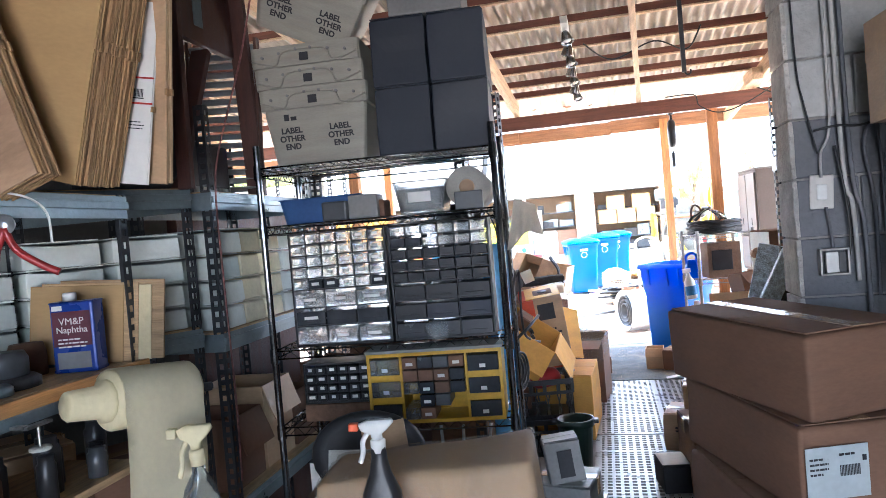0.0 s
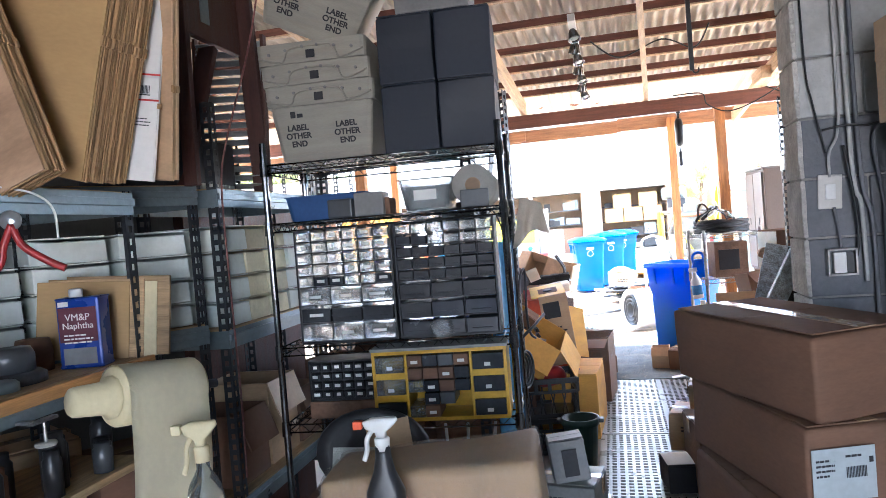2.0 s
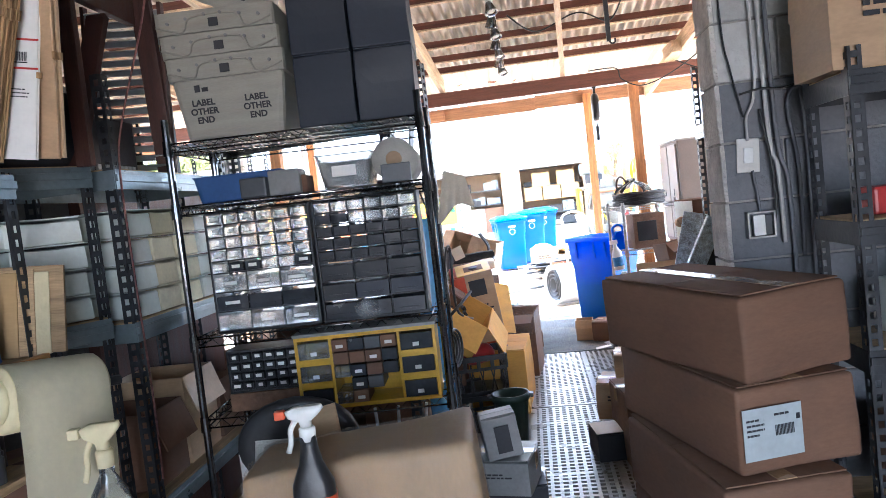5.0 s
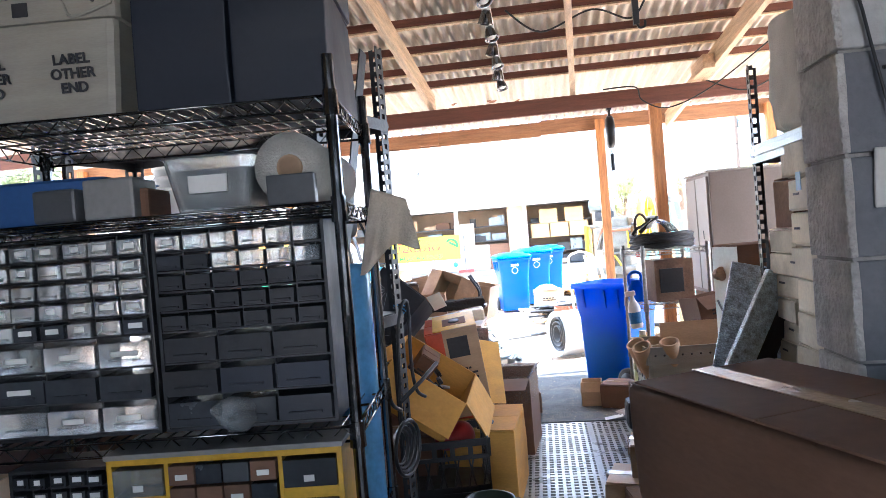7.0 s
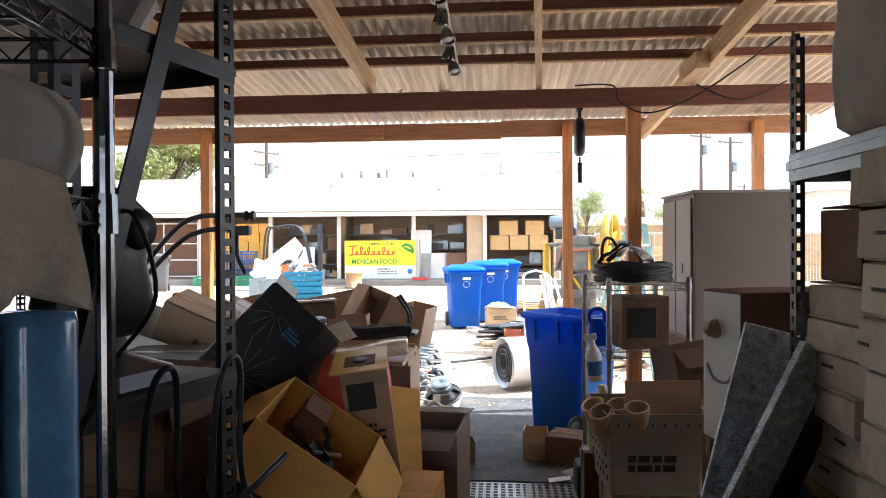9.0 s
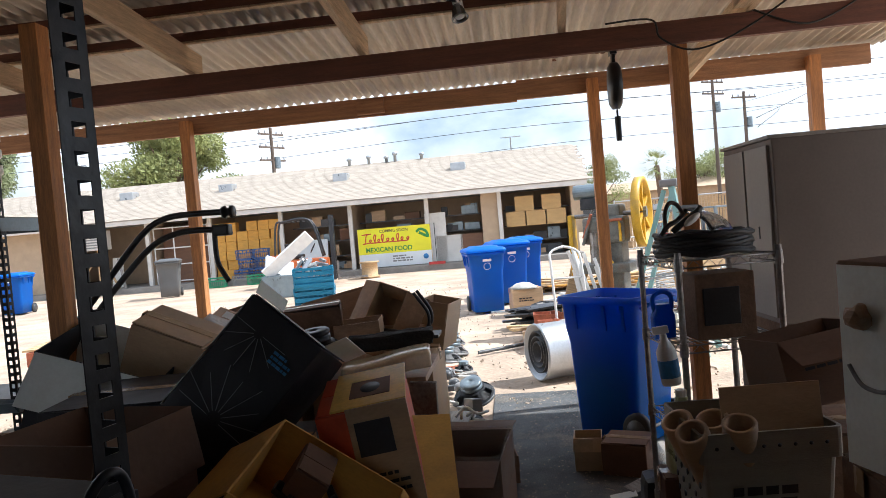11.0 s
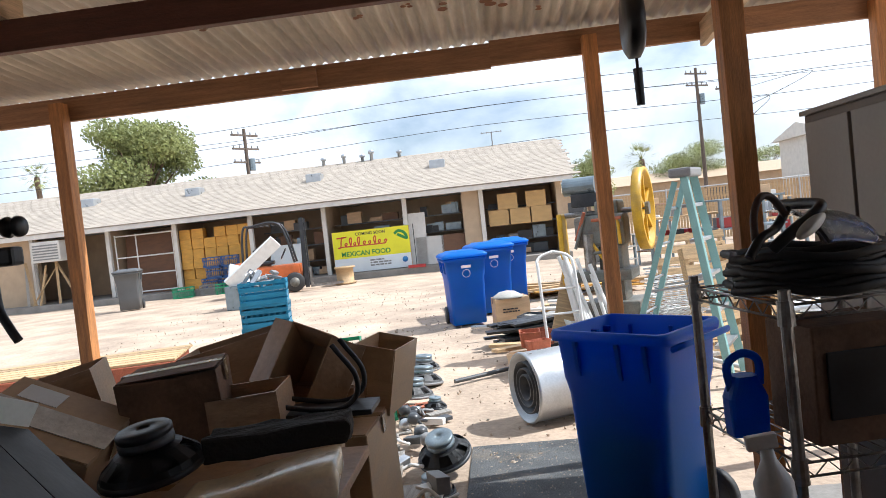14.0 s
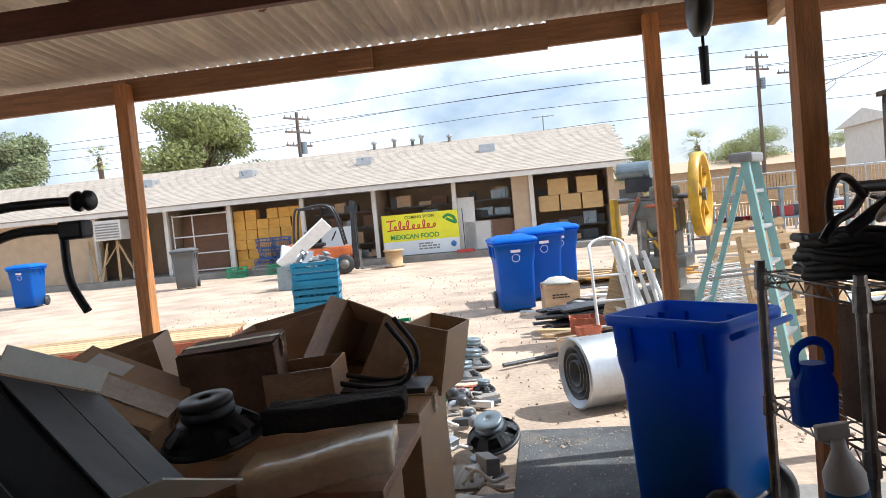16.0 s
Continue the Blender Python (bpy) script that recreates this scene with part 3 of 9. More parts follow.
# posts
for name, x, y, w, z1, mt, lb in (
    ("post_front", 1.605, 8.93, 0.088, 2.63, POST_WOOD, "orange-stained timber post under the roof's front edge"),
    ("post_front", -1.82, 8.93, 0.088, 2.63, POST_WOOD, "orange-stained timber post under the roof's front edge"),
    ("post_front", 3.30, 8.93, 0.088, 2.63, POST_WOOD, "pale timber post at the roof's front corner"),
    ("post_front", -4.3, 8.93, 0.088, 2.63, POST_WOOD, "orange-stained timber post under the roof's front edge"),
    ("post_header", 1.915, 7.40, 0.092, 2.60, POST_WOOD, "red-brown timber post under the header beam"),
    ("post_header", -1.36, 6.42, 0.092, 2.70, POST_WOOD, "red-brown timber post under the header beam"),
):
    structure(name, box(B(), (x - w / 2, y - w / 2, -0.02), (x + w / 2, y + w / 2, z1), 0.004), mt, lb, "post")

# perforated drainage mats on the walkway, a carpet past them
def drain_mat(y0, y1, x0=0.70, x1=1.62):
    th = thing("drainage_mat", "worn black perforated rubber drainage mat on the floor", "floor mat", pose(0, 0, 0), "walkway mats")
    b = B()
    pitch_m = 0.046
    nx, ny = int((x1 - x0) / pitch_m), int((y1 - y0) / pitch_m)
    for i in range(nx + 1):
        x = x0 + (x1 - x0) * i / nx
        w = 0.0095 if i % 10 else 0.02
        box(b, (x - w, y0, 0.002), (x + w, y1, 0.014))
    for j in range(ny + 1):
        y = y0 + (y1 - y0) * j / ny
        w = 0.0095 if j % 9 else 0.018
        box(b, (x0, y - w, 0.002), (x1, y + w, 0.0135))
    tagged(part("grid", b, MAT_RUB, th), kind="stuff")
    return th


for y0 in (0.35, 2.0, 3.65, 5.3):
    drain_mat(y0, y0 + 1.6)
b = box(B(), (0.60, 6.95, 0.001), (1.72, 9.38, 0.014), 0.004)
bmesh.ops.subdivide_edges(b, edges=[e for e in b.edges if e.calc_length() > 0.3], cuts=12, use_grid_fill=True)
for v in b.verts:
    if v.co.z > 0.01:
        v.co.z += 0.006 * noise.noise(v.co * 3)
tagged(part("carpet_runner", b, CARPET), "dusty dark grey carpet runner on the ground", "floor mat")

# roof light strip with spot lamps and the cord reel
th = thing("track_light", "white track light with chrome spot lamps under the roof", "ceiling light", pose(0.69, 0, 0))
b = bar(B(), (0, 5.1, slope(5.1) - 0.098), (0, 7.15, slope(7.15) - 0.098), 0.05, 0.05, up=(1, 0, 0), bevel=0.004)
part("track", b, WHITE_PL, th)
for k in range(7):
    y = 5.25 + k * 0.28
    z = slope(y) - 0.15
    lamp = part("spot_lamp", lathe(B(), [(0.02, 0.02), (0.03, 0.0), (0.042, -0.05), (0.046, -0.06), (0.036, -0.058), (0.02, -0.03)], 16), CHROME, th, m=pose(0, y, z, 25 if k % 2 else -15, 12 if k % 2 else -12, 0))
    part("bulb", lathe(B(), [(0.0, -0.056), (0.02, -0.054), (0.034, -0.045), (0.034, -0.035)], 14), PAPER, lamp)
th = thing("cord_reel", "black retractable cord reel hanging from the header", "cord reel", pose(1.54, 7.36, 2.2))
b = lathe(B(), [(0.0, -0.035), (0.11, -0.035), (0.135, -0.02), (0.135, 0.02), (0.11, 0.035), (0.0, 0.035)], 24, pose(0, 0, 0.08, 0, 90, -3))
part("drum", b, BLACK_PL, th)
part("bracket", bar(bar(B(), (0, 0, 0.2), (0, 0, 0.29), 0.05, 0.02), (-0.02, 0.0, 0.285), (0.02, 0.0, 0.285), 0.07, 0.05), BLACK_STEEL, th)
b = tube(B(), [(0.0, -0.02, -0.06), (0, -0.02, -0.13)], 0.006)
rod(b, (0, -0.02, -0.10), (0, -0.02, -0.24), 0.018, 0.016, 12)
part("plug", b, BLACK_PL, th)

th = thing("hanging_bar", "short dark steel bar hanging from a purlin", "steel bar", pose(1.315, 4.15, 2.245))
part("bar", bar(B(), (0, 0, 0), (0, 0, slope(4.15) - 0.066 - 2.245), 0.022, 0.022, bevel=0.002), BLACK_STEEL, th)
part("hook", tube(B(), curve_pts([(0, 0, 0.01), (0.012, 0, -0.012), (0.03, 0, -0.008), (0.032, 0, 0.012)], 5), 0.005, 6), BLACK_STEEL, th)

# cables slung along the header
for keys in (((1.5, 7.28, 2.62), (1.75, 7.26, 2.61), (1.8, 7.26, 2.5), (2.0, 7.26, 2.42), (2.3, 7.1, 2.52), (2.6, 6.6, 2.72)), ((2.3, 7.3, 2.62), (2.6, 7.28, 2.5), (2.9, 7.28, 2.62)), ((0.8, 5.6, 2.82), (1.0, 5.7, 2.70), (1.3, 5.65, 2.78), (1.5, 5.5, 2.66), (1.6, 5.45, 2.8))):
    tagged(part("cable", tube(B(), curve_pts(keys, 8), 0.006, 6), WIRE), "thin black cable slung from the roof timbers", "cable")


# ---- the yard and what lies beyond ----
BY = 29.0


def window_stuff(th, x0, x1, y, z0, z1, seed, mats, n=14, name="stored_box"):
    """Mixed stored goods in a dark bay, each its own box."""
    r = random.Random(seed)
    for k in range(n):
        w, h, d = r.uniform(0.2, 0.6), r.uniform(0.15, 0.45), r.uniform(0.2, 0.4)
        x, z = r.uniform(x0 + w / 2, x1 - w / 2), r.choice(z0)
        part(name, box(B(), (-w / 2, 0, 0), (w / 2, d, h), 0.01), r.choice(mats), th, m=pose(x, y + r.uniform(0, 0.3), z))


house = thing("storage_building", "long single-storey tan building with a shingle roof and open bays", "building", pose(0, 0, 0))
part("slab", box(B(), (-31, BY - 0.75, -0.1), (3.3, BY + 6, 0.2), 0.02), CONCRETE, house, "pale concrete apron")
part("wall", box(B(), (-31, BY + 2.6, 0.2), (3.2, BY + 2.8, 2.75)), STUCCO, house)
part("wall", box(B(), (3.0, BY + 0.1, 0.2), (3.2, BY + 2.6, 2.75)), STUCCO, house)
for x in (-16.3, -13.35, -10.79, -7.96, -5.25, -2.33, 0.39):
    part("post", box(B(), (x - 0.075, BY - 0.05, 0.2), (x + 0.075, BY + 0.09, 2.62), 0.008), TRIM, house, "off-white bay post")
for x in (-13.4, -10.9, -5.3, -0.2):
    part("partition", box(B(), (x - 0.06, BY + 0.12, 0.2), (x + 0.06, BY + 2.6, 2.7)), STUCCO, house)
part("wall", box(B(), (-0.3, BY + 0.1, 0.2), (0.3, BY + 0.25, 2.65)), STUCCO, house)
part("wall", box(B(), (-31, BY + 0.1, 0.2), (-16.2, BY + 0.25, 2.65)), STUCCO, house)
part("fascia", box(B(), (-31.2, BY - 0.62, 2.60), (3.55, BY - 0.56, 2.78), 0.006), TRIM, house, "off-white fascia board")
part("soffit", box(B(), (-31.2, BY - 0.56, 2.66), (3.5, BY + 2.6, 2.70)), TRIM, house)
# roof deck and its courses of shingles
rise, run = 1.86, 6.0
b = B()
loft(b, [[(-31.3, BY - 0.64, 2.77), (-31.3, BY - 0.64 + run, 2.77 + rise), (-31.3, BY - 0.64 + 2 * run, 2.77)], [(3.6, BY - 0.64, 2.77), (3.6, BY - 0.64 + run, 2.77 + rise), (3.6, BY - 0.64 + 2 * run, 2.77)]])
roof = part("roof", b, SHINGLE, house, "pale brown asphalt shingle roof")
rng = random.Random(3)
b = B()
n_course = 30
for c in range(n_course):
    t0, t1 = c / n_course, (c + 1.18) / n_course
    x = -31.3 + rng.uniform(-0.3, 0)
    while x < 3.6:
        w = rng.uniform(0.24, 0.36)
        ya, yb = BY - 0.66 + run * t0, BY - 0.66 + run * min(t1, 1)
        za, zb = 2.80 + rise * t0 + 0.006 + rng.uniform(0, 0.004), 2.80 + rise * min(t1, 1)
        v = [b.verts.new(p) for p in ((x, ya, za), (x + w, ya, za), (x + w, yb, zb), (x, yb, zb), (x, ya, za - 0.022), (x + w, ya, za - 0.022))]
        b.faces.new(v[:4])
        b.faces.new((v[4], v[5], v[1], v[0]))
        x += w + 0.006
SHINGLES = mat("shingle_tabs", (0.40, 0.345, 0.285), 0.92, var=0.12, scale=2, fine=60, bump=0.3)
sn, sl = SHINGLES.node_tree.nodes, SHINGLES.node_tree.links
geo, hue = sn.new("ShaderNodeNewGeometry"), sn.new("ShaderNodeMapRange")
hue.inputs[3].default_value, hue.inputs[4].default_value = 0.90, 1.08
mulc = sn.new("ShaderNodeMix")
mulc.data_type, mulc.blend_type = "RGBA", "MULTIPLY"
mulc.inputs[0].default_value = 1.0
src = sn["Principled BSDF"].inputs["Base Color"].links[0].from_socket
sl.new(geo.outputs["Random Per Island"], hue.inputs[0])
sl.new(src, mulc.inputs[6])
sl.new(hue.outputs[0], mulc.inputs[7])
sl.new(mulc.outputs[2], sn["Principled BSDF"].inputs["Base Color"])
tagged(part("shingles", b, SHINGLES, roof), kind="stuff")
for x, y in ((-11.06, 2.7), (-6.12, 2.7), (-1.22, 2.7), (-15.6, 2.9)):
    z = 2.79 + rise * (y + 0.64) / run
    v = part("roof_vent", box(B(), (-0.3, -0.25, -0.15), (0.3, 0.3, 0.26), 0.03), GALV, roof, "low metal roof vent", m=pose(x, BY + y, z))
for x, h in ((-6.3, 0.35), (-5.4, 0.4), (-4.6, 0.3), (-4.2, 0.45), (-3.0, 0.3)):
    part("flue", lathe(B(), [(0.07, -0.3), (0.07, h * 0.7), (0.12, h * 0.72), (0.12, h), (0.02, h + 0.04)], 12), GALV, roof, m=pose(x, BY + 5.2, 2.78 + rise * 0.97))
b = B()
rod(b, (0, 0, 0), (0, 0, 0.6), 0.025)
for k in range(5):
    rod(b, (-0.4 + 0.2 * k, -0.25, 0.6), (-0.4 + 0.2 * k, 0.25, 0.6), 0.012, seg=6)
rod(b, (-0.45, 0, 0.6), (0.45, 0, 0.6), 0.015, seg=6)
part("aerial", b, DULL_WIRE, roof, m=pose(1.0, BY + 5.3, 2.76 + rise))

# goods in the bays
bay = thing("bay_shelving", "dark shelves crammed with boxes inside an open bay", "shelving", pose(0, 0, 0))
for x0, x1 in ((-7.8, -5.4), (-5.1, -2.4), (-2.2, -0.4), (0.5, 3.0)):
    for z in (0.75, 1.35, 1.95):
        part("shelf", box(B(), (x0, BY + 0.9, z - 0.04), (x1, BY + 1.5, z)), DARK_PL, bay)
    window_stuff(bay, x0, x1, BY + 0.9, (0.22, 0.75, 1.35, 1.95), 0, int(x0 * 10) + 90, [CARD, CARD_DARK, GREY_PL, BLACK_PL, DARK_PL, CARD, GREY_STEEL], 26)
store = carton("stored_carton", "brown carton in a tall stack inside the bay", (0.42, 0.4, 0.36), pose(-10.5, BY + 0.35, 0.2), CARD_YEL, group="cartons stacked in the bay", tape=False)
rng = random.Random(8)
for i in range(6):
    for j in range(6 if i != 2 else 5):
        if i or j:
            copy_thing(store, pose(-10.5 + i * 0.45 + rng.uniform(-0.02, 0.02), BY + 0.35 + rng.uniform(-0.05, 0.05), 0.2 + 0.363 * j, 0, 0, rng.uniform(-4, 4)))
store2 = carton("stored_carton", "orange-brown cabinet carton in the end bay", (0.7, 0.5, 0.55), pose(0.95, BY + 0.5, 1.3), CARD_TAN, group="cartons in the end bay", tape=False)
for x, z in ((1.7, 1.3), (2.45, 1.3), (1.3, 1.86), (2.3, 1.86)):
    copy_thing(store2, pose(x, BY + 0.5, z))
for x, z, w, h, mt, lb in ((-6.9, 0.2, 1.15, 1.25, SIGN_WHITE, "white panel leaning in the open bay"), (-2.1, 0.2, 0.8, 1.9, PAPER, "tall white door leaning beside the bay"), (-1.6, 0.2, 1.0, 1.0, TRIM, "off-white panel leaning in the bay"), (-0.75, 0.2, 0.85, 1.0, CARD_DARK, "brown board leaning in the bay"), (-15.1, 0.2, 0.45, 1.2, PAPER, "white panel leaning against the building"), (-12.2, 0.2, 1.9, 2.2, CARD_DARK, "large brown board closing a bay")):
    tagged(part("wall_panel", box(B(), (-w / 2, -0.02, 0), (w / 2, 0.02, h), 0.004), mt, m=pose(x, BY + (0.3 if x > -12 else 0.6), z, -8, 0, 0)), lb, "panel")
th = thing("pipe_gate", "white pipe gate frame across an open bay", "gate", pose(-12.1, BY + 0.2, 0.2))
for z in (0.1, 0.75, 1.4, 2.2):
    part("rail", rod(B(), (-1.1, 0, z), (1.1, 0, z), 0.025), WHITE_PL, th)
for x in (-1.1, -0.3, 1.1):
    part("upright", rod(B(), (x, 0, 0), (x, 0, 2.25), 0.025), WHITE_PL, th)
th = thing("timber_frame", "leaning timber offcuts and braces beside the building", "lumber", pose(-15.2, BY - 0.2, 0))
rng = random.Random(31)
for k in range(9):
    x = rng.uniform(-1.2, 1.0)
    part("stud", bar(B(), (x, rng.uniform(-0.3, 0), 0.2), (x + rng.uniform(-0.9, 0.9), 0.1, rng.uniform(1.2, 2.0)), 0.09, 0.04), random.Random(k).choice([PLANK, GREY_WOOD]), th)
th = thing("air_cooler", "white window cooler unit on the wall", "air conditioner", pose(-15.4, BY - 0.1, 1.75))
part("casing", box(B(), (-0.55, -0.5, 0), (0.55, 0.1, 0.75), 0.03), TRIM, th)
for k in range(6):
    part("louvre", box(B(), (-0.48, -0.515, 0.08 + k * 0.1), (0.48, -0.5, 0.13 + k * 0.1)), GREY_PL, th)

# the banner; its name is drawn as plain shapes
th = thing("banner", "yellow and white banner announcing a food place", "banner", pose(-3.62, BY - 0.14, 0.22))
part("frame", box(B(), (-1.39, 0.01, 0), (1.39, 0.04, 1.46), 0.004), PLANK, th)
part("yellow_field", box(B(), (-1.37, -0.008, 0.50), (1.37, 0.008, 1.46)), SIGN_YEL, th)
part("white_field", box(B(), (-1.37, -0.008, 0.0), (1.37, 0.008, 0.497)), SIGN_WHITE, th)
words("COMING SOON", 0.15, INK, th, pose(0.0, -0.011, 1.28, 90), bold=0.002)
words("MEXICAN FOOD", 0.235, GREEN_INK, th, pose(-0.22, -0.011, 0.575, 90), bold=0.006)
b = B()
keys = [(-1.22, 0, 1.24), (-0.86, 0, 1.26), (-1.04, 0, 1.22), (-1.1, 0, 0.92), (-1.2, 0, 0.9)]
for k, (dx, hh) in enumerate(((0.0, 0.12), (0.17, 0.3), (0.31, 0.12), (0.46, 0.3), (0.66, 0.14), (0.85, 0.13), (1.04, 0.28), (1.2, 0.14), (1.42, 0.13))):
    x0 = -0.96 + dx
    keys += [(x0 - 0.03, 0, 0.92), (x0 + 0.05, 0, 0.93), (x0 + 0.10, 0, 0.92 + hh * 0.8), (x0 + 0.06, 0, 0.92 + hh), (x0 + 0.02, 0, 0.94 + hh * 0.5), (x0 + 0.07, 0, 0.92)]
pts = curve_pts(keys, 4)
tube(b, [(p.x, p.z, 0) for p in pts], 0.022, 6)
part("script_stroke", b, RED_INK, th, m=pose(0, -0.008, 0, 90) @ Matrix.Diagonal((1, 1, 0.1, 1)))
b = lathe(B(), [(0.0, -0.003), (0.1, -0.003), (0.1, 0.003), (0, 0.003)], 18, pose(1.15, -0.01, 0.28, 90))
part("round_mark", b, BLUE_INK, th)
b = tube(B(), curve_pts([(0.85, 1.2, 0), (1.0, 1.3, 0), (1.2, 1.22, 0), (1.28, 1.02, 0), (1.1, 1.1, 0), (0.95, 1.18, 0)], 5), 0.05, 6)
part("leaf_mark", b, GREEN_INK, th, m=pose(0, -0.008, 0, 90) @ Matrix.Diagonal((1, 1, 0.1, 1)))
b = box(B(), (-1.33, 0.05, 0), (-0.9, 0.2, 0.002))
bars(b, -0.1, 0.34, 0.75, 3, 0.09, random.Random(2), 0.6)
part("small_print", b, GREY_PL, th, m=pose(0, -0.0092, 0, 90))


# wheeled bins
def wheeled_bin(name, label, m, lid=True, scale=1.0, body=None, lidmat=None, group="", printed=True):
    body, lidmat = body or BIN_BLUE, lidmat or LID_BLUE
    th = thing(name, label, "wheeled bin", m, group)
    H = 1.0
    b = B()
    outer = [rrect(0.49, 0.56, 0.03, 0.05), rrect(0.51, 0.605, 0.35, 0.05), rrect(0.53, 0.645, 0.68, 0.05), rrect(0.56, 0.69, 0.76, 0.06), rrect(0.585, 0.72, H - 0.05, 0.06), rrect(0.63, 0.77, H - 0.05, 0.06), rrect(0.64, 0.78, H - 0.02, 0.06), rrect(0.62, 0.76, H, 0.055)]
    inner = [rrect(0.555, 0.69, H, 0.05), rrect(0.55, 0.68, 0.76, 0.05), rrect(0.47, 0.58, 0.6, 0.045), rrect(0.42, 0.48, 0.07, 0.045)]
    loft(b, outer + inner)
    smooth(b)
    part("body", b, body, th)
    for s in (-1, 1):
        b = lathe(B(), [(0.0, -0.03), (0.115, -0.03), (0.13, -0.02), (0.13, 0.02), (0.115, 0.03), (0.0, 0.03)], 22, pose(s * 0.255, 0.29, 0.125, 0, 90, 0))
        w = part("wheel", b, RUBBER, th)
        b = lathe(B(), [(0.0, -0.034), (0.03, -0.034), (0.035, -0.031), (0.09, -0.0315), (0.09, 0.0315), (0.035, 0.031), (0.03, 0.034), (0.0, 0.034)], 18, pose(s * 0.255, 0.29, 0.125, 0, 90, 0))
        part("hub", b, DARK_PL, w)
    part("axle", rod(B(), (-0.24, 0.29, 0.125), (0.24, 0.29, 0.125), 0.012), DULL_WIRE, th)
    b = tube(B(), curve_pts([(-0.24, 0.38, 0.93), (-0.24, 0.45, 0.955), (0, 0.47, 0.96), (0.24, 0.45, 0.955), (0.24, 0.38, 0.93)], 6), 0.016)
    part("handle", b, body, th)
    for x in (-0.2, -0.07, 0.07, 0.2):
        part("rib", loft(B(), [[(x - 0.012, -0.36, 0.95), (x + 0.012, -0.36, 0.95), (x + 0.012, -0.30, 0.95), (x - 0.012, -0.30, 0.95)], [(x - 0.012, -0.345, 0.80), (x + 0.012, -0.345, 0.80), (x + 0.012, -0.33, 0.80), (x - 0.012, -0.33, 0.80)]]), body, th)
    for s in (-1, 1):
        for y in (-0.2, 0.08, 0.25):
            part("rib", loft(B(), [[(s * 0.315, y - 0.012, 0.95), (s * 0.27, y - 0.012, 0.95), (s * 0.27, y + 0.012, 0.95), (s * 0.315, y + 0.012, 0.95)], [(s * 0.295, y - 0.012, 0.78), (s * 0.275, y - 0.012, 0.78), (s * 0.275, y + 0.012, 0.78), (s * 0.295, y + 0.012, 0.78)]]), body, th)
    if printed:
        b = box(B(), (-0.07, -0.02, 0), (0.07, 0.02, 0.0015))
        part("white_mark", b, PAPER, th, m=pose(0, -0.366, 0.87, 93))
        b = B()
        tube(b, [(0.055 * math.cos(a * math.tau / 24), 0.055 * math.sin(a * math.tau / 24), 0) for a in range(24)], 0.004, 6, True)
        part("ring_mark", b, PAPER, th, m=pose(0, -0.352, 0.77, 97))
    if lid:
        b = B()
        loft(b, [rrect(0.66, 0.82, H + 0.002, 0.06), rrect(0.67, 0.83, H + 0.03, 0.06), rrect(0.58, 0.74, H + 0.065, 0.06), rrect(0.46, 0.6, H + 0.075, 0.06), rrect(0.40, 0.54, H + 0.095, 0.06)])
        part("lid", smooth(b), lidmat, th)
    th.scale = (scale, scale, scale)
    return th


near_bin = wheeled_bin("wheeled_bin", "open blue wheeled bin half full of dark rubbish", pose(1.545, 8.03, 0.0, 0, 0, -133), lid=False, printed=False)
part("rubbish", smooth(loft(B(), [rrect(0.41, 0.47, 0.08, 0.05), rrect(0.455, 0.55, 0.50, 0.05), rrect(0.38, 0.42, 0.56, 0.1), rrect(0.12, 0.15, 0.60, 0.05)])), BLACK_PL, near_bin, "dark rubbish in the bin")
near_bin.scale = (0.84, 0.84, 1.0)
wheeled_bin("wheeled_bin", "blue wheeled bin with a closed pale blue lid", pose(0.30, 15.35, 0.0, 0, 0, 12), scale=1.05, group="row of blue bins")
wheeled_bin("wheeled_bin", "blue wheeled bin with a closed pale blue lid", pose(0.70, 16.4, 0.0, 0, 0, 14), scale=1.1, group="row of blue bins")
wheeled_bin("wheeled_bin", "blue wheeled bin with a closed pale blue lid", pose(1.02, 17.6, 0.0, 0, 0, 8), scale=1.1, group="row of blue bins")
wheeled_bin("wheeled_bin", "grey wheeled bin standing before the building", pose(-10.4, 24.8, 0.0, 0, 0, 20), scale=1.15, body=BIN_GREY, lidmat=BIN_GREY, printed=False)
wheeled_bin("wheeled_bin", "blue wheeled bin at the yard's far side", pose(-14.1, 22.6, 0.0, 0, 0, 10), scale=1.15)


# trees, palms, poles
def leaves(bm, centre, radii, n, size, rng):
    for _ in range(n):
        d = Vector((rng.gauss(0, 1), rng.gauss(0, 1), rng.gauss(0, 1))).normalized() * rng.random() ** 0.45
        p = Vector(centre) + Vector((d.x * radii[0], d.y * radii[1], d.z * radii[2]))
        u = Vector((rng.gauss(0, 1), rng.gauss(0, 1), rng.gauss(0, 1))).normalized()
        w = u.orthogonal().normalized()
        s = size * rng.uniform(0.6, 1.4)
        vs = [bm.verts.new(p + s * q) for q in (u, w * 0.5, -u, -w * 0.5)]
        bm.faces.new(vs)
        c = u.cross(w)
        vs = [bm.verts.new(p + s * q) for q in (c, w * 0.5, -c, -w * 0.5)]
        bm.faces.new(vs)


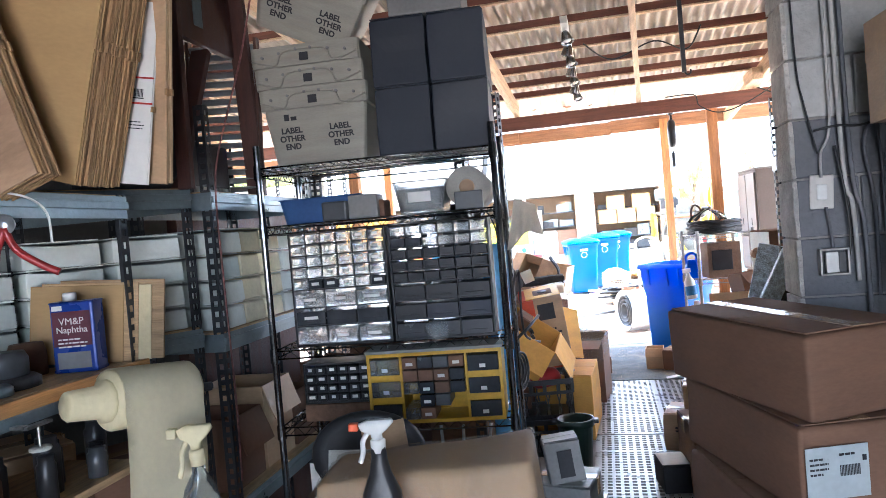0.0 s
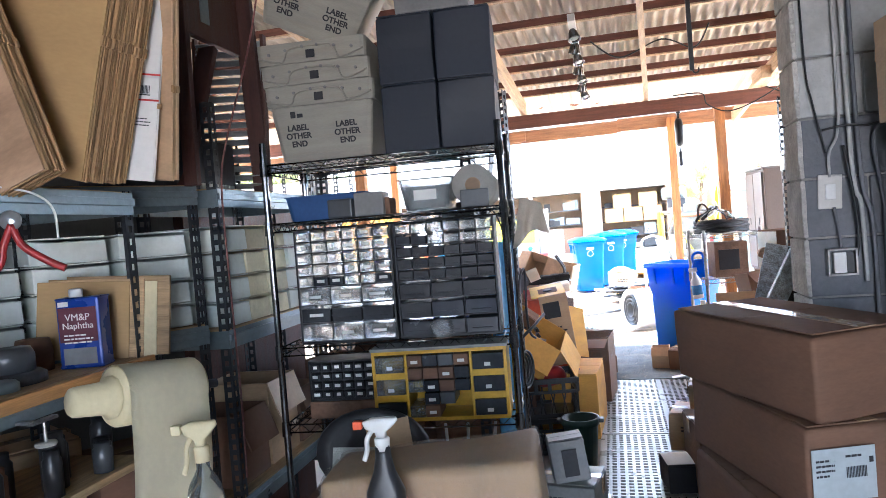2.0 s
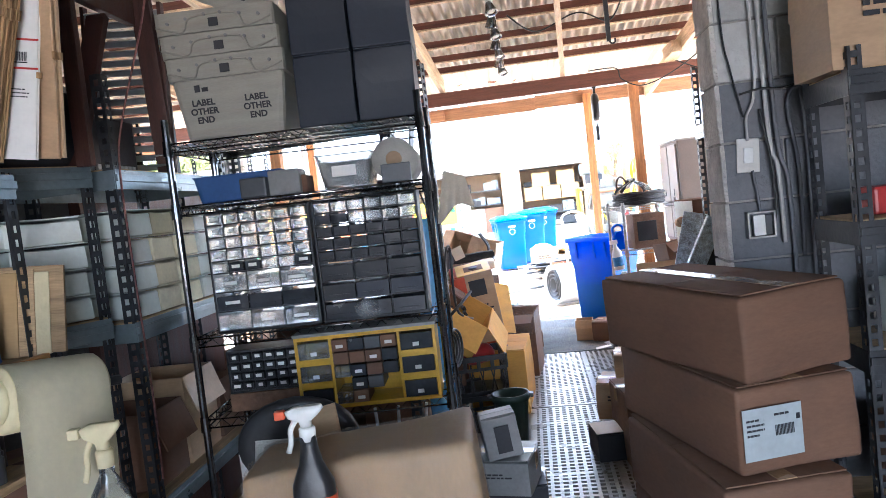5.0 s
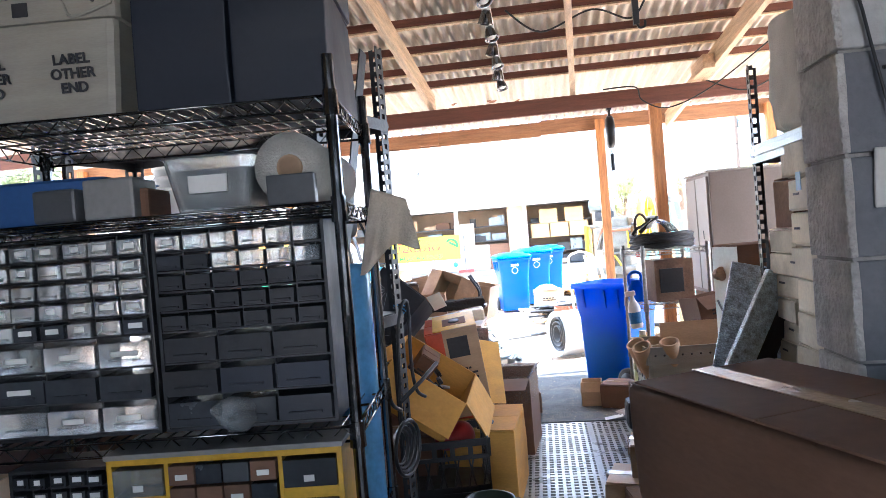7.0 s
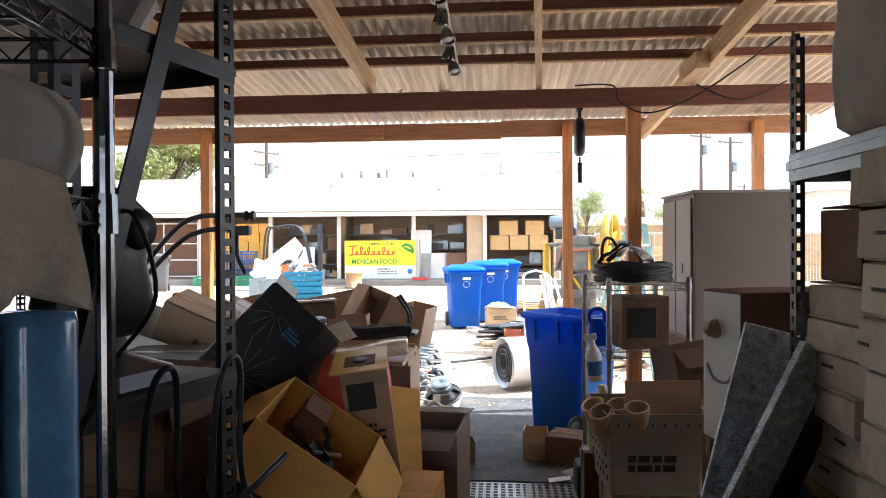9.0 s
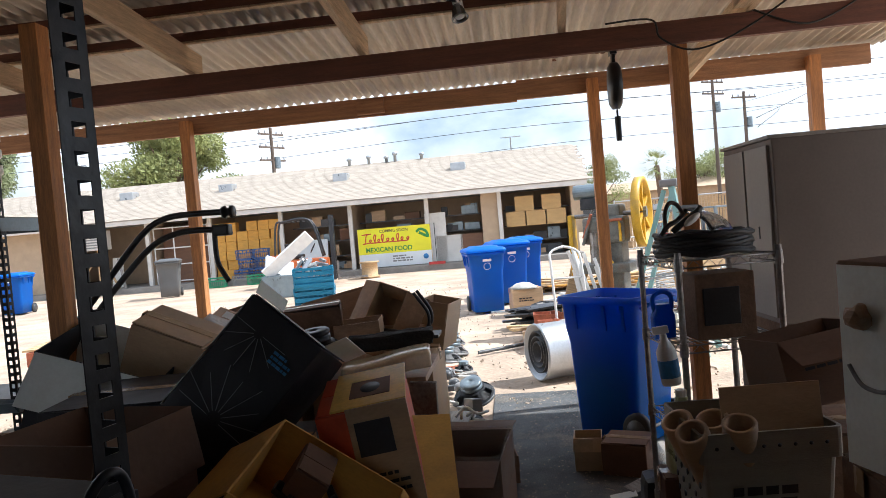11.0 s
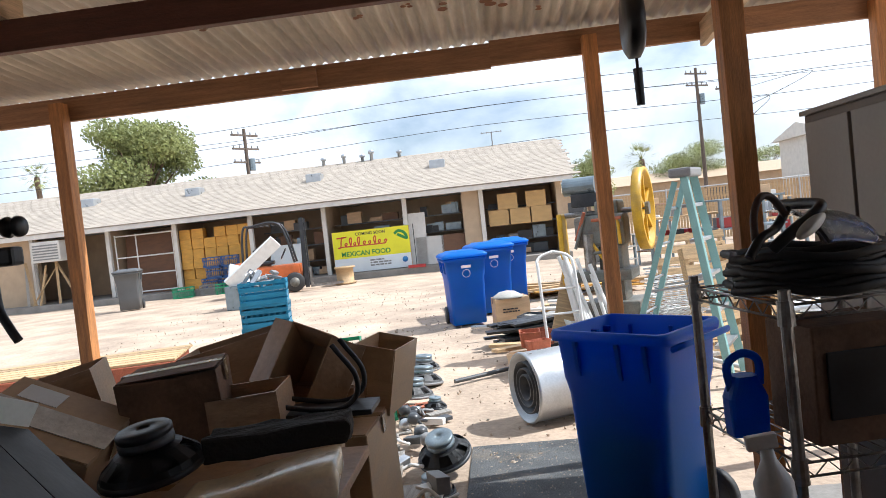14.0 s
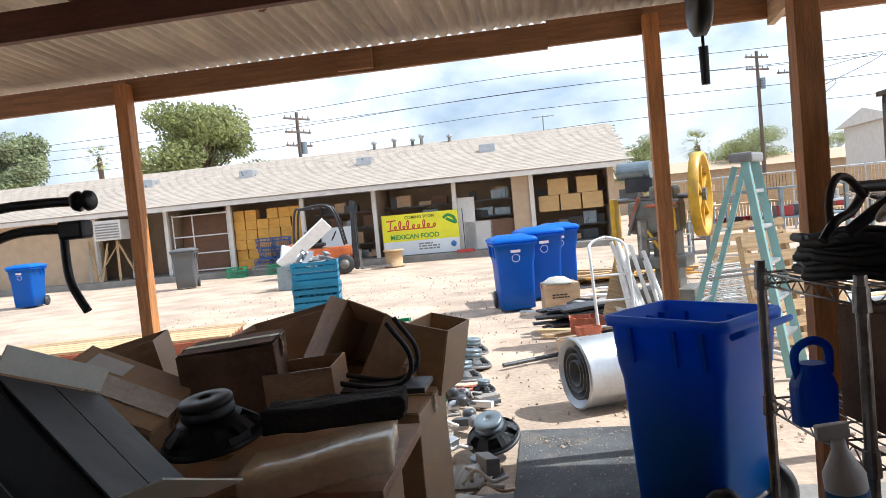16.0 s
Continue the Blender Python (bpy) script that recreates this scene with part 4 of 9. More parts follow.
def tree(label, m, h, spread, material, seed, lumps=16, n=260, bare=0.3):
    rng = random.Random(seed)
    th = thing("tree", label, "tree", m)
    b = B()
    tube(b, curve_pts([(0, 0, 0), (0.1, 0, h * 0.2), (0.0, 0.1, h * bare), (0.1, 0, h * 0.7)], 4), h * 0.02, 8)
    spots = []
    for k in range(lumps):
        a, u = k * 2.4, rng.random()
        z = h * (bare + (1 - bare) * u * 0.93)
        r = spread * (1 - 0.75 * abs(u - 0.35)) * rng.uniform(0.35, 0.8)
        p = (r * math.cos(a), r * math.sin(a), z)
        spots.append(p)
        tube(b, curve_pts([(0, 0, h * bare * 0.8 + 0.2 * z), (p[0] * 0.5, p[1] * 0.5, z * 0.8), p], 3), h * 0.006, 5)
    part("trunk", b, BARK, th)
    b = B()
    for p in spots:
        leaves(b, p, (spread * rng.uniform(0.25, 0.42), spread * rng.uniform(0.25, 0.42), h * rng.uniform(0.08, 0.14)), n * 3, h * 0.0105, rng)
    part("crown", b, material, th)
    return th


tree("large green leafy tree behind the building", pose(-22.6, 50, 0), 10.3, 5.2, LEAF, 1, lumps=30, n=330, bare=0.4)
tree("pale feathery eucalyptus tree behind the building", pose(-45.5, 60, 0), 12.0, 4.2, LEAF_PALE, 4, lumps=22, n=200, bare=0.35)
tree("rounded green tree beyond the yard fence", pose(18.6, 70, 0), 6.4, 4.4, LEAF, 2, lumps=22, n=260, bare=0.25)
tree("small green tree beyond the building's end", pose(7.0, 52, 0), 5.2, 2.2, LEAF, 3, lumps=14, n=160, bare=0.4)
tree("small dark green tree far beyond the yard", pose(35.0, 95, 0), 7.4, 4.0, LEAF, 6, lumps=14, n=160, bare=0.3)


def palm(m, h, seed):
    rng = random.Random(seed)
    th = thing("palm_tree", "tall fan palm with a shaggy round crown", "palm tree", m, "palms")
    part("trunk", tube(B(), curve_pts([(0, 0, 0), (0.15, 0, h * 0.5), (0, 0, h)], 5), 0.22, 8), BARK, th)
    b = B()
    for k in range(46):
        a, e = rng.uniform(0, math.tau), rng.uniform(-0.9, 1.3)
        d = Vector((math.cos(a) * math.cos(e), math.sin(a) * math.cos(e), math.sin(e)))
        s = Vector((-math.sin(a), math.cos(a), 0))
        tip = Vector((0, 0, h)) + d * 0.8
        for j in range(-4, 5):
            q = tip + (d * 0.75 + s * 0.19 * j - Vector((0, 0, 0.05 * abs(j)))).normalized() * 0.85
            b.faces.new([b.verts.new(p) for p in (tip + s * 0.02, tip - s * 0.02, q)])
        b.faces.new([b.verts.new(p) for p in (Vector((0, 0, h)) + s * 0.03, Vector((0, 0, h)) - s * 0.03, tip)])
    part("crown", b, LEAF, th)


palm(pose(-37.0, 60, 0), 9.1, 1)
palm(pose(12.4, 60, 0), 4.9, 2)
palm(pose(-53.0, 75, 0), 7.0, 3)


def utility_pole(m, h, arms=2):
    th = thing("utility_pole", "weathered wooden utility pole with crossarms", "utility pole", m, "utility poles")
    part("pole", rod(B(), (0, 0, 0), (0, 0, h), 0.17, 0.11, 10), POLE_WOOD, th)
    for k in range(arms):
        arm = part("crossarm", box(B(), (-1.1, -0.06, h - 0.5 - 0.9 * k), (1.1, 0.06, h - 0.38 - 0.9 * k), 0.01), POLE_WOOD, th)
        for x in (-1.0, -0.5, 0.5, 1.0):
            part("insulator", rod(B(), (x, 0, h - 0.38 - 0.9 * k), (x, 0, h - 0.2 - 0.9 * k), 0.05, 0.03, 8), GREY_PL, arm)
    part("transformer", rod(B(), (0.3, -0.1, h - 2.8), (0.3, -0.1, h - 2.0), 0.22, seg=12), GREY_STEEL, th)


utility_pole(pose(-15.3, 50, 0, 0, 0, 60), 9.3, 3)
utility_pole(pose(17.1, 60, 0, 0, 0, 30), 11.4, 2)
utility_pole(pose(19.4, 60, 0, 0, 0, 20), 10.0, 1)
utility_pole(pose(34.0, 100, 0, 0, 0, 20), 9.5, 1)
for (xa, za), (xb, zb), y in (((-60, 9.6), (60, 11.0), 52), ((-60, 8.4), (60, 10.0), 52), ((-60, 7.6), (60, 8.8), 54), ((-60, 6.2), (70, 8.2), 58), ((-60, 10.6), (70, 10.4), 60)):
    keys = [(xa + (xb - xa) * k / 6, y, za + (zb - za) * k / 6 - 0.5 * (1 - (k % 3 - 1.5) ** 2 / 2.25)) for k in range(7)]
    tagged(part("power_line", tube(B(), curve_pts(keys, 5), 0.018, 5), WIRE), "thin overhead power line across the sky", "power line", "power lines")
for keys in (((9.0, 27, 4.2), (13.5, 33, 6.0), (19.4, 60, 9.2)), ((8.0, 24, 3.6), (13, 36, 5.6), (19.4, 60, 8.4))):
    tagged(part("power_line", tube(B(), curve_pts(keys, 8), 0.012, 5), WIRE), "thin overhead power line across the sky", "power line", "power lines")

# low buildings and a fence on the far right
for x0, x1, y, h, mt, rt in ((5.0, 60, 66, 3.1, STUCCO, STUCCO), (22.0, 28.0, 50, 4.9, TRIM, TRIM), (-70, -32, 70, 3.0, STUCCO, SHINGLE)):
    th = thing("distant_building", "low distant building with a flat brown roofline", "building", pose((x0 + x1) / 2, y, 0))
    w = (x1 - x0) / 2
    part("wall", box(B(), (-w, 0, 0), (w, 8, h), 0.02), mt, th)
    part("roof", loft(B(), [[(-w - 0.4, -0.6, h), (-w - 0.4, 4, h + 1.0), (-w - 0.4, 8.6, h)], [(w + 0.4, -0.6, h), (w + 0.4, 4, h + 1.0), (w + 0.4, 8.6, h)]]), rt, th, "brown roof")
    for k in range(int(w / 3)):
        part("window", box(B(), (-w + 2 + k * 6, -0.03, 1.0), (-w + 3.6 + k * 6, 0.02, 2.2), 0.02), DARK_PL, th)
th = thing("chain_link_fence", "chain-link fence with slats along the yard's side", "fence", pose(4.6, 29.5, 0))
for k in range(12):
    part("fence_post", rod(B(), (k * 2.2, -k * 0.1, 0), (k * 2.2, -k * 0.1, 1.95), 0.03), GALV, th)
part("top_rail", rod(B(), (0, 0, 1.9), (24.2, -1.1, 1.9), 0.022), GALV, th)
b = B()
for k in range(240):
    x = k * 0.1
    box(b, (x, -x / 22 - 0.01, 0.08), (x + 0.075, -x / 22 + 0.01, 1.85))
part("slats", b, PLANK, th)


# things standing in the yard
def crate(name, label, m, material, size=(0.56, 0.40, 0.28), group="", solid=0.35):
    th = thing(name, label, "crate", m, group)
    l, w, h = size
    part("base", box(B(), (-l / 2, -w / 2, 0), (l / 2, w / 2, 0.012)), material, th)
    for k in range(4):
        half, off = (l / 2, w / 2) if k % 2 == 0 else (w / 2, l / 2)
        b = B()
        for z0, z1 in ((0, 0.03), (h * 0.62, h * 0.7), (h - 0.035, h)) if solid < 0.5 else ((0, 0.05), (h * 0.26, h * 0.46), (h * 0.58, h * 0.78), (h - 0.04, h)):
            box(b, (-half, -0.006, z0), (half, 0.006, z1), 0.002)
        nn = max(5, int(half * 2 / 0.035))
        for i in range(nn + 1):
            x = -half + 2 * half * i / nn
            bar(b, (x, 0, 0.02), (x + (0.03 if i % 2 else -0.03) * (0 < i < nn), 0, h * 0.65), 0.008, 0.008)
        for i in range(5):
            x = -half + 2 * half * i / 4
            box(b, (x - 0.012, -0.006, h * 0.65), (x + 0.012, 0.006, h), 0.002)
        part("side", b, material, th, m=pose(0, 0, 0, 0, 0, 90 * k) @ pose(0, -off, 0))
    return th


cr = crate("plastic_crate", "teal lattice plastic crate in a stack", pose(-2.08, 13.1, 0, 0, 0, 8), TEAL, group="teal crates in a stack", solid=0.8)
for k in range(1, 4):
    copy_thing(cr, pose(-2.08, 13.1, 0.28 * k, 0, 0, 8 + k * 2))
th = thing("scrap_heap", "white scrap parts heaped in the top crate", "scrap", pose(-2.08, 13.1, 1.05))
rng = random.Random(12)
for k in range(14):
    part("scrap_piece", box(B(), (-0.1, -0.03, -0.02), (0.1, 0.03, 0.02), 0.006), rng.choice([WHITE_PL, GREY_PL, GALV]), th, m=pose(rng.uniform(-0.2, 0.2), rng.uniform(-0.12, 0.12), rng.uniform(0.02, 0.16), rng.uniform(-50, 50), rng.uniform(-50, 50), rng.uniform(0, 180)))
for x, y, z, mt, lb in ((-10.2, 27.9, 0.0, CRATE_GREEN, "green lattice plastic crate before the building"), (-8.7, 28.0, 0.0, CRATE_GREEN, "green lattice plastic crate before the building"), (-9.3, 28.1, 0, GREY_PL, "grey plastic crate before the building")):
    crate("plastic_crate", lb, pose(x, y, z, 0, 0, 5), mt, (0.62, 0.45, 0.36))
bc = crate("plastic_crate", "blue plastic crate in a pile before the building", pose(-9.4, 28.5, 0.2), CRATE_BLUE, (0.55, 0.45, 0.36), "blue crates in a pile")
for k, (dx, dz) in enumerate(((0.6, 0), (1.2, 0), (0.2, 0.37), (0.85, 0.37), (1.4, 0.37), (0.1, 0.74), (0.75, 0.74))):
    copy_thing(bc, pose(-9.4 + dx, 28.5, 0.2 + dz, 0, 0, k * 3 - 8))
for x, y, z in ((-0.75, 10.9, 0.0), (-0.35, 10.4, 0.0), (-0.7, 10.9, 0.3)):
    crate("plastic_crate", "green lattice crate with small parts behind the cartons", pose(x, y, z, 0, 0, 12), CRATE_GREEN, (0.5, 0.4, 0.3), "green crates in the yard")


def forklift(m):
    th = thing("forklift", "old dark orange and black forklift with a raised mast", "forklift", m)
    part("chassis", box(B(), (-0.45, -0.9, 0.25), (0.45, 0.75, 0.85), 0.06), ORANGE_MACHINE, th)
    part("counterweight", box(B(), (-0.48, -1.25, 0.3), (0.48, -0.85, 1.05), 0.1), ORANGE_MACHINE, th)
    part("seat", box(box(B(), (-0.25, -0.55, 0.9), (0.25, -0.05, 1.02), 0.04), (-0.25, -0.65, 0.95), (0.25, -0.52, 1.4), 0.04), BLACK_PL, th)
    for x in (-0.42, 0.42):
        part("guard_post", tube(B(), curve_pts([(x, -0.95, 0.95), (x, -0.85, 2.0), (x, -0.6, 2.12), (x, 0.25, 2.1), (x, 0.6, 0.9)], 5), 0.035), BLACK_STEEL, th)
        part("mast_rail", box(B(), (x - 0.08, 0.85, 0.1), (x + 0.02, 0.98, 2.25), 0.01), BLACK_STEEL, th)
        part("fork", box(box(B(), (x * 0.6 - 0.05, 1.02, 0.08), (x * 0.6 + 0.05, 2.0, 0.12)), (x * 0.6 - 0.05, 1.0, 0.08), (x * 0.6 + 0.05, 1.05, 0.7)), DULL_WIRE, th)
        for y, r in ((0.55, 0.30), (-0.75, 0.24)):
            w = part("wheel", lathe(B(), [(0.0, -0.09), (r * 0.9, -0.09), (r, -0.06), (r, 0.06), (r * 0.9, 0.09), (0, 0.09)], 20, pose(x * 1.1, y, r, 0, 90, 0)), RUBBER, th)
            part("hub", lathe(B(), [(0.0, -0.1), (r * 0.5, -0.1), (r * 0.5, 0.1), (0, 0.1)], 14, pose(x * 1.1, y, r, 0, 90, 0)), GREY_MACHINE, w)
    for k in range(5):
        part("guard_bar", rod(B(), (-0.42, -0.5 + 0.17 * k, 2.11), (0.42, -0.5 + 0.17 * k, 2.11), 0.02), BLACK_STEEL, th)
    part("mast_crossbar", box(B(), (-0.42, 0.86, 2.1), (0.42, 0.96, 2.2)), BLACK_STEEL, th)
    part("mast_crossbar", box(B(), (-0.42, 0.86, 0.6), (0.42, 0.96, 0.72)), BLACK_STEEL, th)
    part("steering_wheel", tube(B(), [(0.17 * math.cos(a * math.tau / 16), 0.25 + 0.08 * math.sin(a * math.tau / 16), 1.2 + 0.15 * math.sin(a * math.tau / 16)) for a in range(16)], 0.015, 6, True), BLACK_PL, th)
    return th


forklift(pose(-6.1, 25.8, 0, 0, 0, -78))
th = thing("terracotta_pot", "orange terracotta pot with white scrap on it", "pot", pose(-5.9, 22.2, 0))
part("pot", lathe(B(), [(0.2, 0), (0.28, 0.45), (0.31, 0.45), (0.31, 0.56), (0.26, 0.56), (0.2, 0.1)], 20), TERRACOTTA, th)
th = thing("appliance", "white broken appliance lying on scrap", "appliance", pose(-5.3, 21.6, 0.0))
part("stand", box(B(), (-0.7, -0.3, 0), (0.7, 0.4, 0.6), 0.02), GREY_STEEL, th)
part("panel", box(B(), (-0.8, -0.05, 0), (0.8, 0.05, 0.35), 0.01), WHITE_PL, th, m=pose(0.1, 0, 1.0, 30, -38, 10))
part("panel", box(B(), (-0.4, -0.05, 0), (0.4, 0.05, 0.5), 0.01), WHITE_PL, th, m=pose(-0.3, 0, 0.6, -30, 20, 40))
th = thing("wooden_spool", "small wooden cable spool before the banner", "cable spool", pose(-4.2, 26.8, 0))
part("core", lathe(B(), [(0.34, 0), (0.34, 0.05), (0.28, 0.05), (0.28, 0.5), (0.34, 0.5), (0.34, 0.55), (0.0, 0.55)], 20), PLANK, th)
th = thing("broom", "push broom leaning on a post", "broom", pose(-2.0, 28.2, 0.2))
part("handle", rod(B(), (0, 0, 0.05), (-0.05, 0.4, 1.5), 0.015), WIRE, th)
part("head", box(B(), (-0.3, -0.05, 0), (0.3, 0.05, 0.1), 0.01), RED_PL, th)

# galvanised roll
th = thing("metal_roll", "galvanised sheet metal duct roll lying on the ground", "sheet metal roll", pose(1.0, 9.86, 0.275, 0, 90, 24))
b = lathe(B(), [(0.262, 0.82), (0.258, 0.0), (0.27, 0.0), (0.275, 0.02), (0.268, 0.03), (0.268, 0.80), (0.275, 0.82), (0.262, 0.82)], 36)
part("shell", b, GALV, th)
b = B()
for r in (0.09, 0.14, 0.19):
    lathe(b, [(r, 0.8), (r, 0.012), (r + 0.012, 0.012), (r + 0.012, 0.8), (r, 0.8)], 30)
# Galvanised like the shell; black puts the roll's inner shade into the coils.
part("inner_coils", b, BLACK_STEEL, th)


def step_ladder(m, h=1.78):
    th = thing("step_ladder", "pale green fibreglass step ladder standing open", "ladder", m)
    for s in (-1, 1):
        part("front_rail", bar(B(), (s * 0.27, -0.28, 0), (s * 0.17, -0.02, h), 0.03, 0.07, bevel=0.004), LADDER_MAT, th)
        part("back_rail", bar(B(), (s * 0.27, 0.62, 0), (s * 0.16, 0.06, h - 0.05), 0.025, 0.05, bevel=0.004), LADDER_MAT, th)
        part("spreader", bar(B(), (s * 0.22, -0.12, 0.85), (s * 0.22, 0.36, 0.8), 0.006, 0.02), GALV, th)
    for k in range(5):
        z = 0.3 + k * 0.3
        t = z / h
        part("step", box(B(), (-(0.27 - 0.1 * t), -0.30 + 0.26 * t, z), (0.27 - 0.1 * t, -0.20 + 0.26 * t, z + 0.03), 0.004), GALV, th)
        part("back_rung", rod(B(), (-(0.27 - 0.1 * t), 0.62 - 0.56 * t, z), (0.27 - 0.1 * t, 0.62 - 0.56 * t, z), 0.012), GALV, th)
    part("cap", box(B(), (-0.21, -0.09, h - 0.02), (0.21, 0.1, h + 0.06), 0.02), GREY_PL, th)


step_ladder(pose(2.60, 10.8, 0, 0, 0, 62))


def punch_press(m):
    th = thing("flywheel_press", "old machine press with yellow flywheels and a motor", "machine", m)
    part("base", box(B(), (-0.3, -0.25, 0), (0.3, 0.3, 0.55), 0.03), GREY_MACHINE, th)
    part("frame", box(B(), (-0.12, -0.15, 0.5), (0.14, 0.25, 1.65), 0.04), GREY_MACHINE, th)
    part("head", box(B(), (-0.35, -0.2, 1.15), (0.2, 0.15, 1.5), 0.05), GREY_MACHINE, th, "oily machine head")
    part("table", box(B(), (-0.45, -0.3, 0.78), (0.25, 0.2, 0.9), 0.02), GREY_MACHINE, th)
    part("ram", rod(B(), (-0.2, -0.2, 0.9), (-0.2, -0.2, 1.3), 0.06), DULL_WIRE, th)
    part("motor", rod(B(), (-0.48, 0.05, 1.84), (-0.12, 0.05, 1.84), 0.10, seg=20), GREY_STEEL, th)
    part("motor_bracket", box(B(), (-0.4, -0.02, 1.6), (-0.1, 0.14, 1.75), 0.01), BLACK_STEEL, th)
    part("guard_plate", box(B(), (-0.56, -0.12, 0.75), (-0.50, 0.10, 1.55), 0.02), YELLOW_PT, th)
    for x, r, mt in ((0.38, 0.45, YELLOW_PT),):
        z = 1.52 if x > 0 else 1.35
        b = B()
        lathe(b, [(r - 0.05, -0.05), (r, -0.05), (r, 0.05), (r - 0.05, 0.05), (r - 0.05, -0.05)], 36, pose(x, 0.05, z, 0, 90, 0))
        w = part("flywheel", b, mt, th)
        for k in range(6):
            a = k * math.pi / 3
            part("spoke", bar(B(), (x, 0.05, z), (x, 0.05 + (r - 0.03) * math.sin(a), z + (r - 0.03) * math.cos(a)), 0.04, 0.05, bevel=0.006), mt, w)
        part("hub", rod(B(), (x - 0.06, 0.05, z), (x + 0.06, 0.05, z), 0.07), GREY_MACHINE, w)
    part("shaft", rod(B(), (-0.55, 0.05, 1.52), (0.42, 0.05, 1.52), 0.03), DULL_WIRE, th)
    rng = random.Random(4)
    for k in range(10):
        part("fitting", rod(B(), (rng.uniform(-0.35, 0.2), -0.24, rng.uniform(0.6, 1.6)), (rng.uniform(-0.35, 0.2), -0.2, rng.uniform(0.6, 1.6)), 0.018), rng.choice([GREY_MACHINE, BRICK_RED, YELLOW_PT]), th)


punch_press(pose(2.15, 12.4, 0, 0, 0, -21))
th = thing("hand_truck", "white tubular hand truck standing among scrap", "hand truck", pose(1.5, 11.6, 0, 0, 0, 12))
for s in (-1, 1):
    part("side_tube", tube(B(), curve_pts([(s * 0.19, 0, 0.12), (s * 0.19, 0.12, 0.95), (s * 0.16, 0.2, 1.12), (0, 0.22, 1.18)], 5), 0.016), WHITE_PL, th)
    part("wheel", lathe(B(), [(0, -0.03), (0.1, -0.03), (0.12, 0), (0.1, 0.03), (0, 0.03)], 16, pose(s * 0.22, 0.08, 0.12, 0, 90, 0)), RUBBER, th)
for z in (0.3, 0.55, 0.8):
    part("crossbar", tube(B(), [(-0.19, 0.02 + 0.12 * z, z), (0.19, 0.02 + 0.12 * z, z)], 0.012), WHITE_PL, th)
part("toe_plate", box(B(), (-0.2, -0.2, 0.01), (0.2, 0.0, 0.025)), GALV, th)

th = thing("pipe_bundle", "bundle of white plastic pipes leaning upright", "pipes", pose(1.95, 11.7, 0))
rng = random.Random(9)
for k in range(11):
    x = rng.uniform(-0.25, 0.2)
    part("pipe", rod(B(), (x, rng.uniform(-0.15, 0.15), 0), (x + rng.uniform(-0.35, -0.1), 0.25, rng.uniform(0.85, 1.15)), 0.022), WHITE_PL, th)


def board_pile(label, m, n, size, mats, seed, name="lumber_pile"):
    rng = random.Random(seed)
    th = thing(name, label, "lumber", m)
    l, w = size
    for k in range(n):
        ll = l * rng.uniform(0.6, 1.0)
        part("board", box(B(), (-ll / 2, -0.06, -0.015), (ll / 2, 0.06, 0.015), 0.003), rng.choice(mats), th, m=pose(rng.uniform(-0.2, 0.2), rng.uniform(-w / 2, w / 2), 0.03 + 0.032 * (k // max(1, int(w / 0.14))) + rng.uniform(0, 0.02), rng.uniform(-4, 4), rng.uniform(-3, 3), rng.uniform(-14, 14)))
    return th


board_pile("sprawling pile of pale lumber offcuts in the yard", pose(2.3, 18.2, 0, 0, 0, 8), 46, (2.6, 1.3), [PLANK, PLANK, GREY_WOOD, CARD_YEL], 3)
board_pile("low pile of grey boards beside the bins", pose(2.4, 15.2, 0, 0, 0, -12), 26, (1.9, 1.0), [GREY_WOOD, PLANK, WHITE_PL], 5)
board_pile("stack of dark sheets sagging on boards", pose(1.25, 13.3, 0, 0, 0, 20), 26, (1.1, 0.5), [BLACK_PL, DARK_PL, GREY_WOOD, BLACK_PL], 6)
board_pile("scattered planks on the ground beside the post", pose(-2.9, 10.4, 0, 0, 0, 24), 22, (2.2, 1.4), [PLANK, GREY_WOOD, CARD_DARK], 7)
board_pile("metal and timber scrap behind the ladder", pose(4.2, 13.8, 0, 0, 0, 8), 40, (2.4, 1.6), [GALV, GREY_WOOD, WHITE_PL, PLANK, GREY_STEEL], 8)
board_pile("more scrap boards near the fence", pose(5.2, 19.0, 0, 0, 0, -8), 40, (3.0, 2.0), [GALV, GREY_WOOD, WHITE_PL, PLANK], 10)
tagged(part("leaning_board", box(B(), (-0.12, -0.015, 0), (0.12, 0.015, 1.0), 0.003), PLANK, m=pose(1.45, 12.35, 0, -22, 18, 0)), "pale plank leaning on the dark sheets", "plank")
carton("cardboard_box", "brown printed carton beside the blue bins", (0.5, 0.4, 0.42), pose(0.98, 14.75, 0, 0, 0, 10), CARD, print_bars=2)
tagged(part("rag", lathe(B(), [(0.0, 0.10), (0.12, 0.08), (0.2, 0.03), (0.24, 0.0)], 14), CLOTH, m=pose(0.95, 14.7, 0.425)), "pale rag bundle on the carton", "rag")
tagged(part("pipe_length", rod(B(), (0, 0, 0.03), (1.25, 0.75, 0.05), 0.022), DARK_PL, m=pose(0.35, 11.35, 0)), "dark pipe lying on the gravel", "pipe")
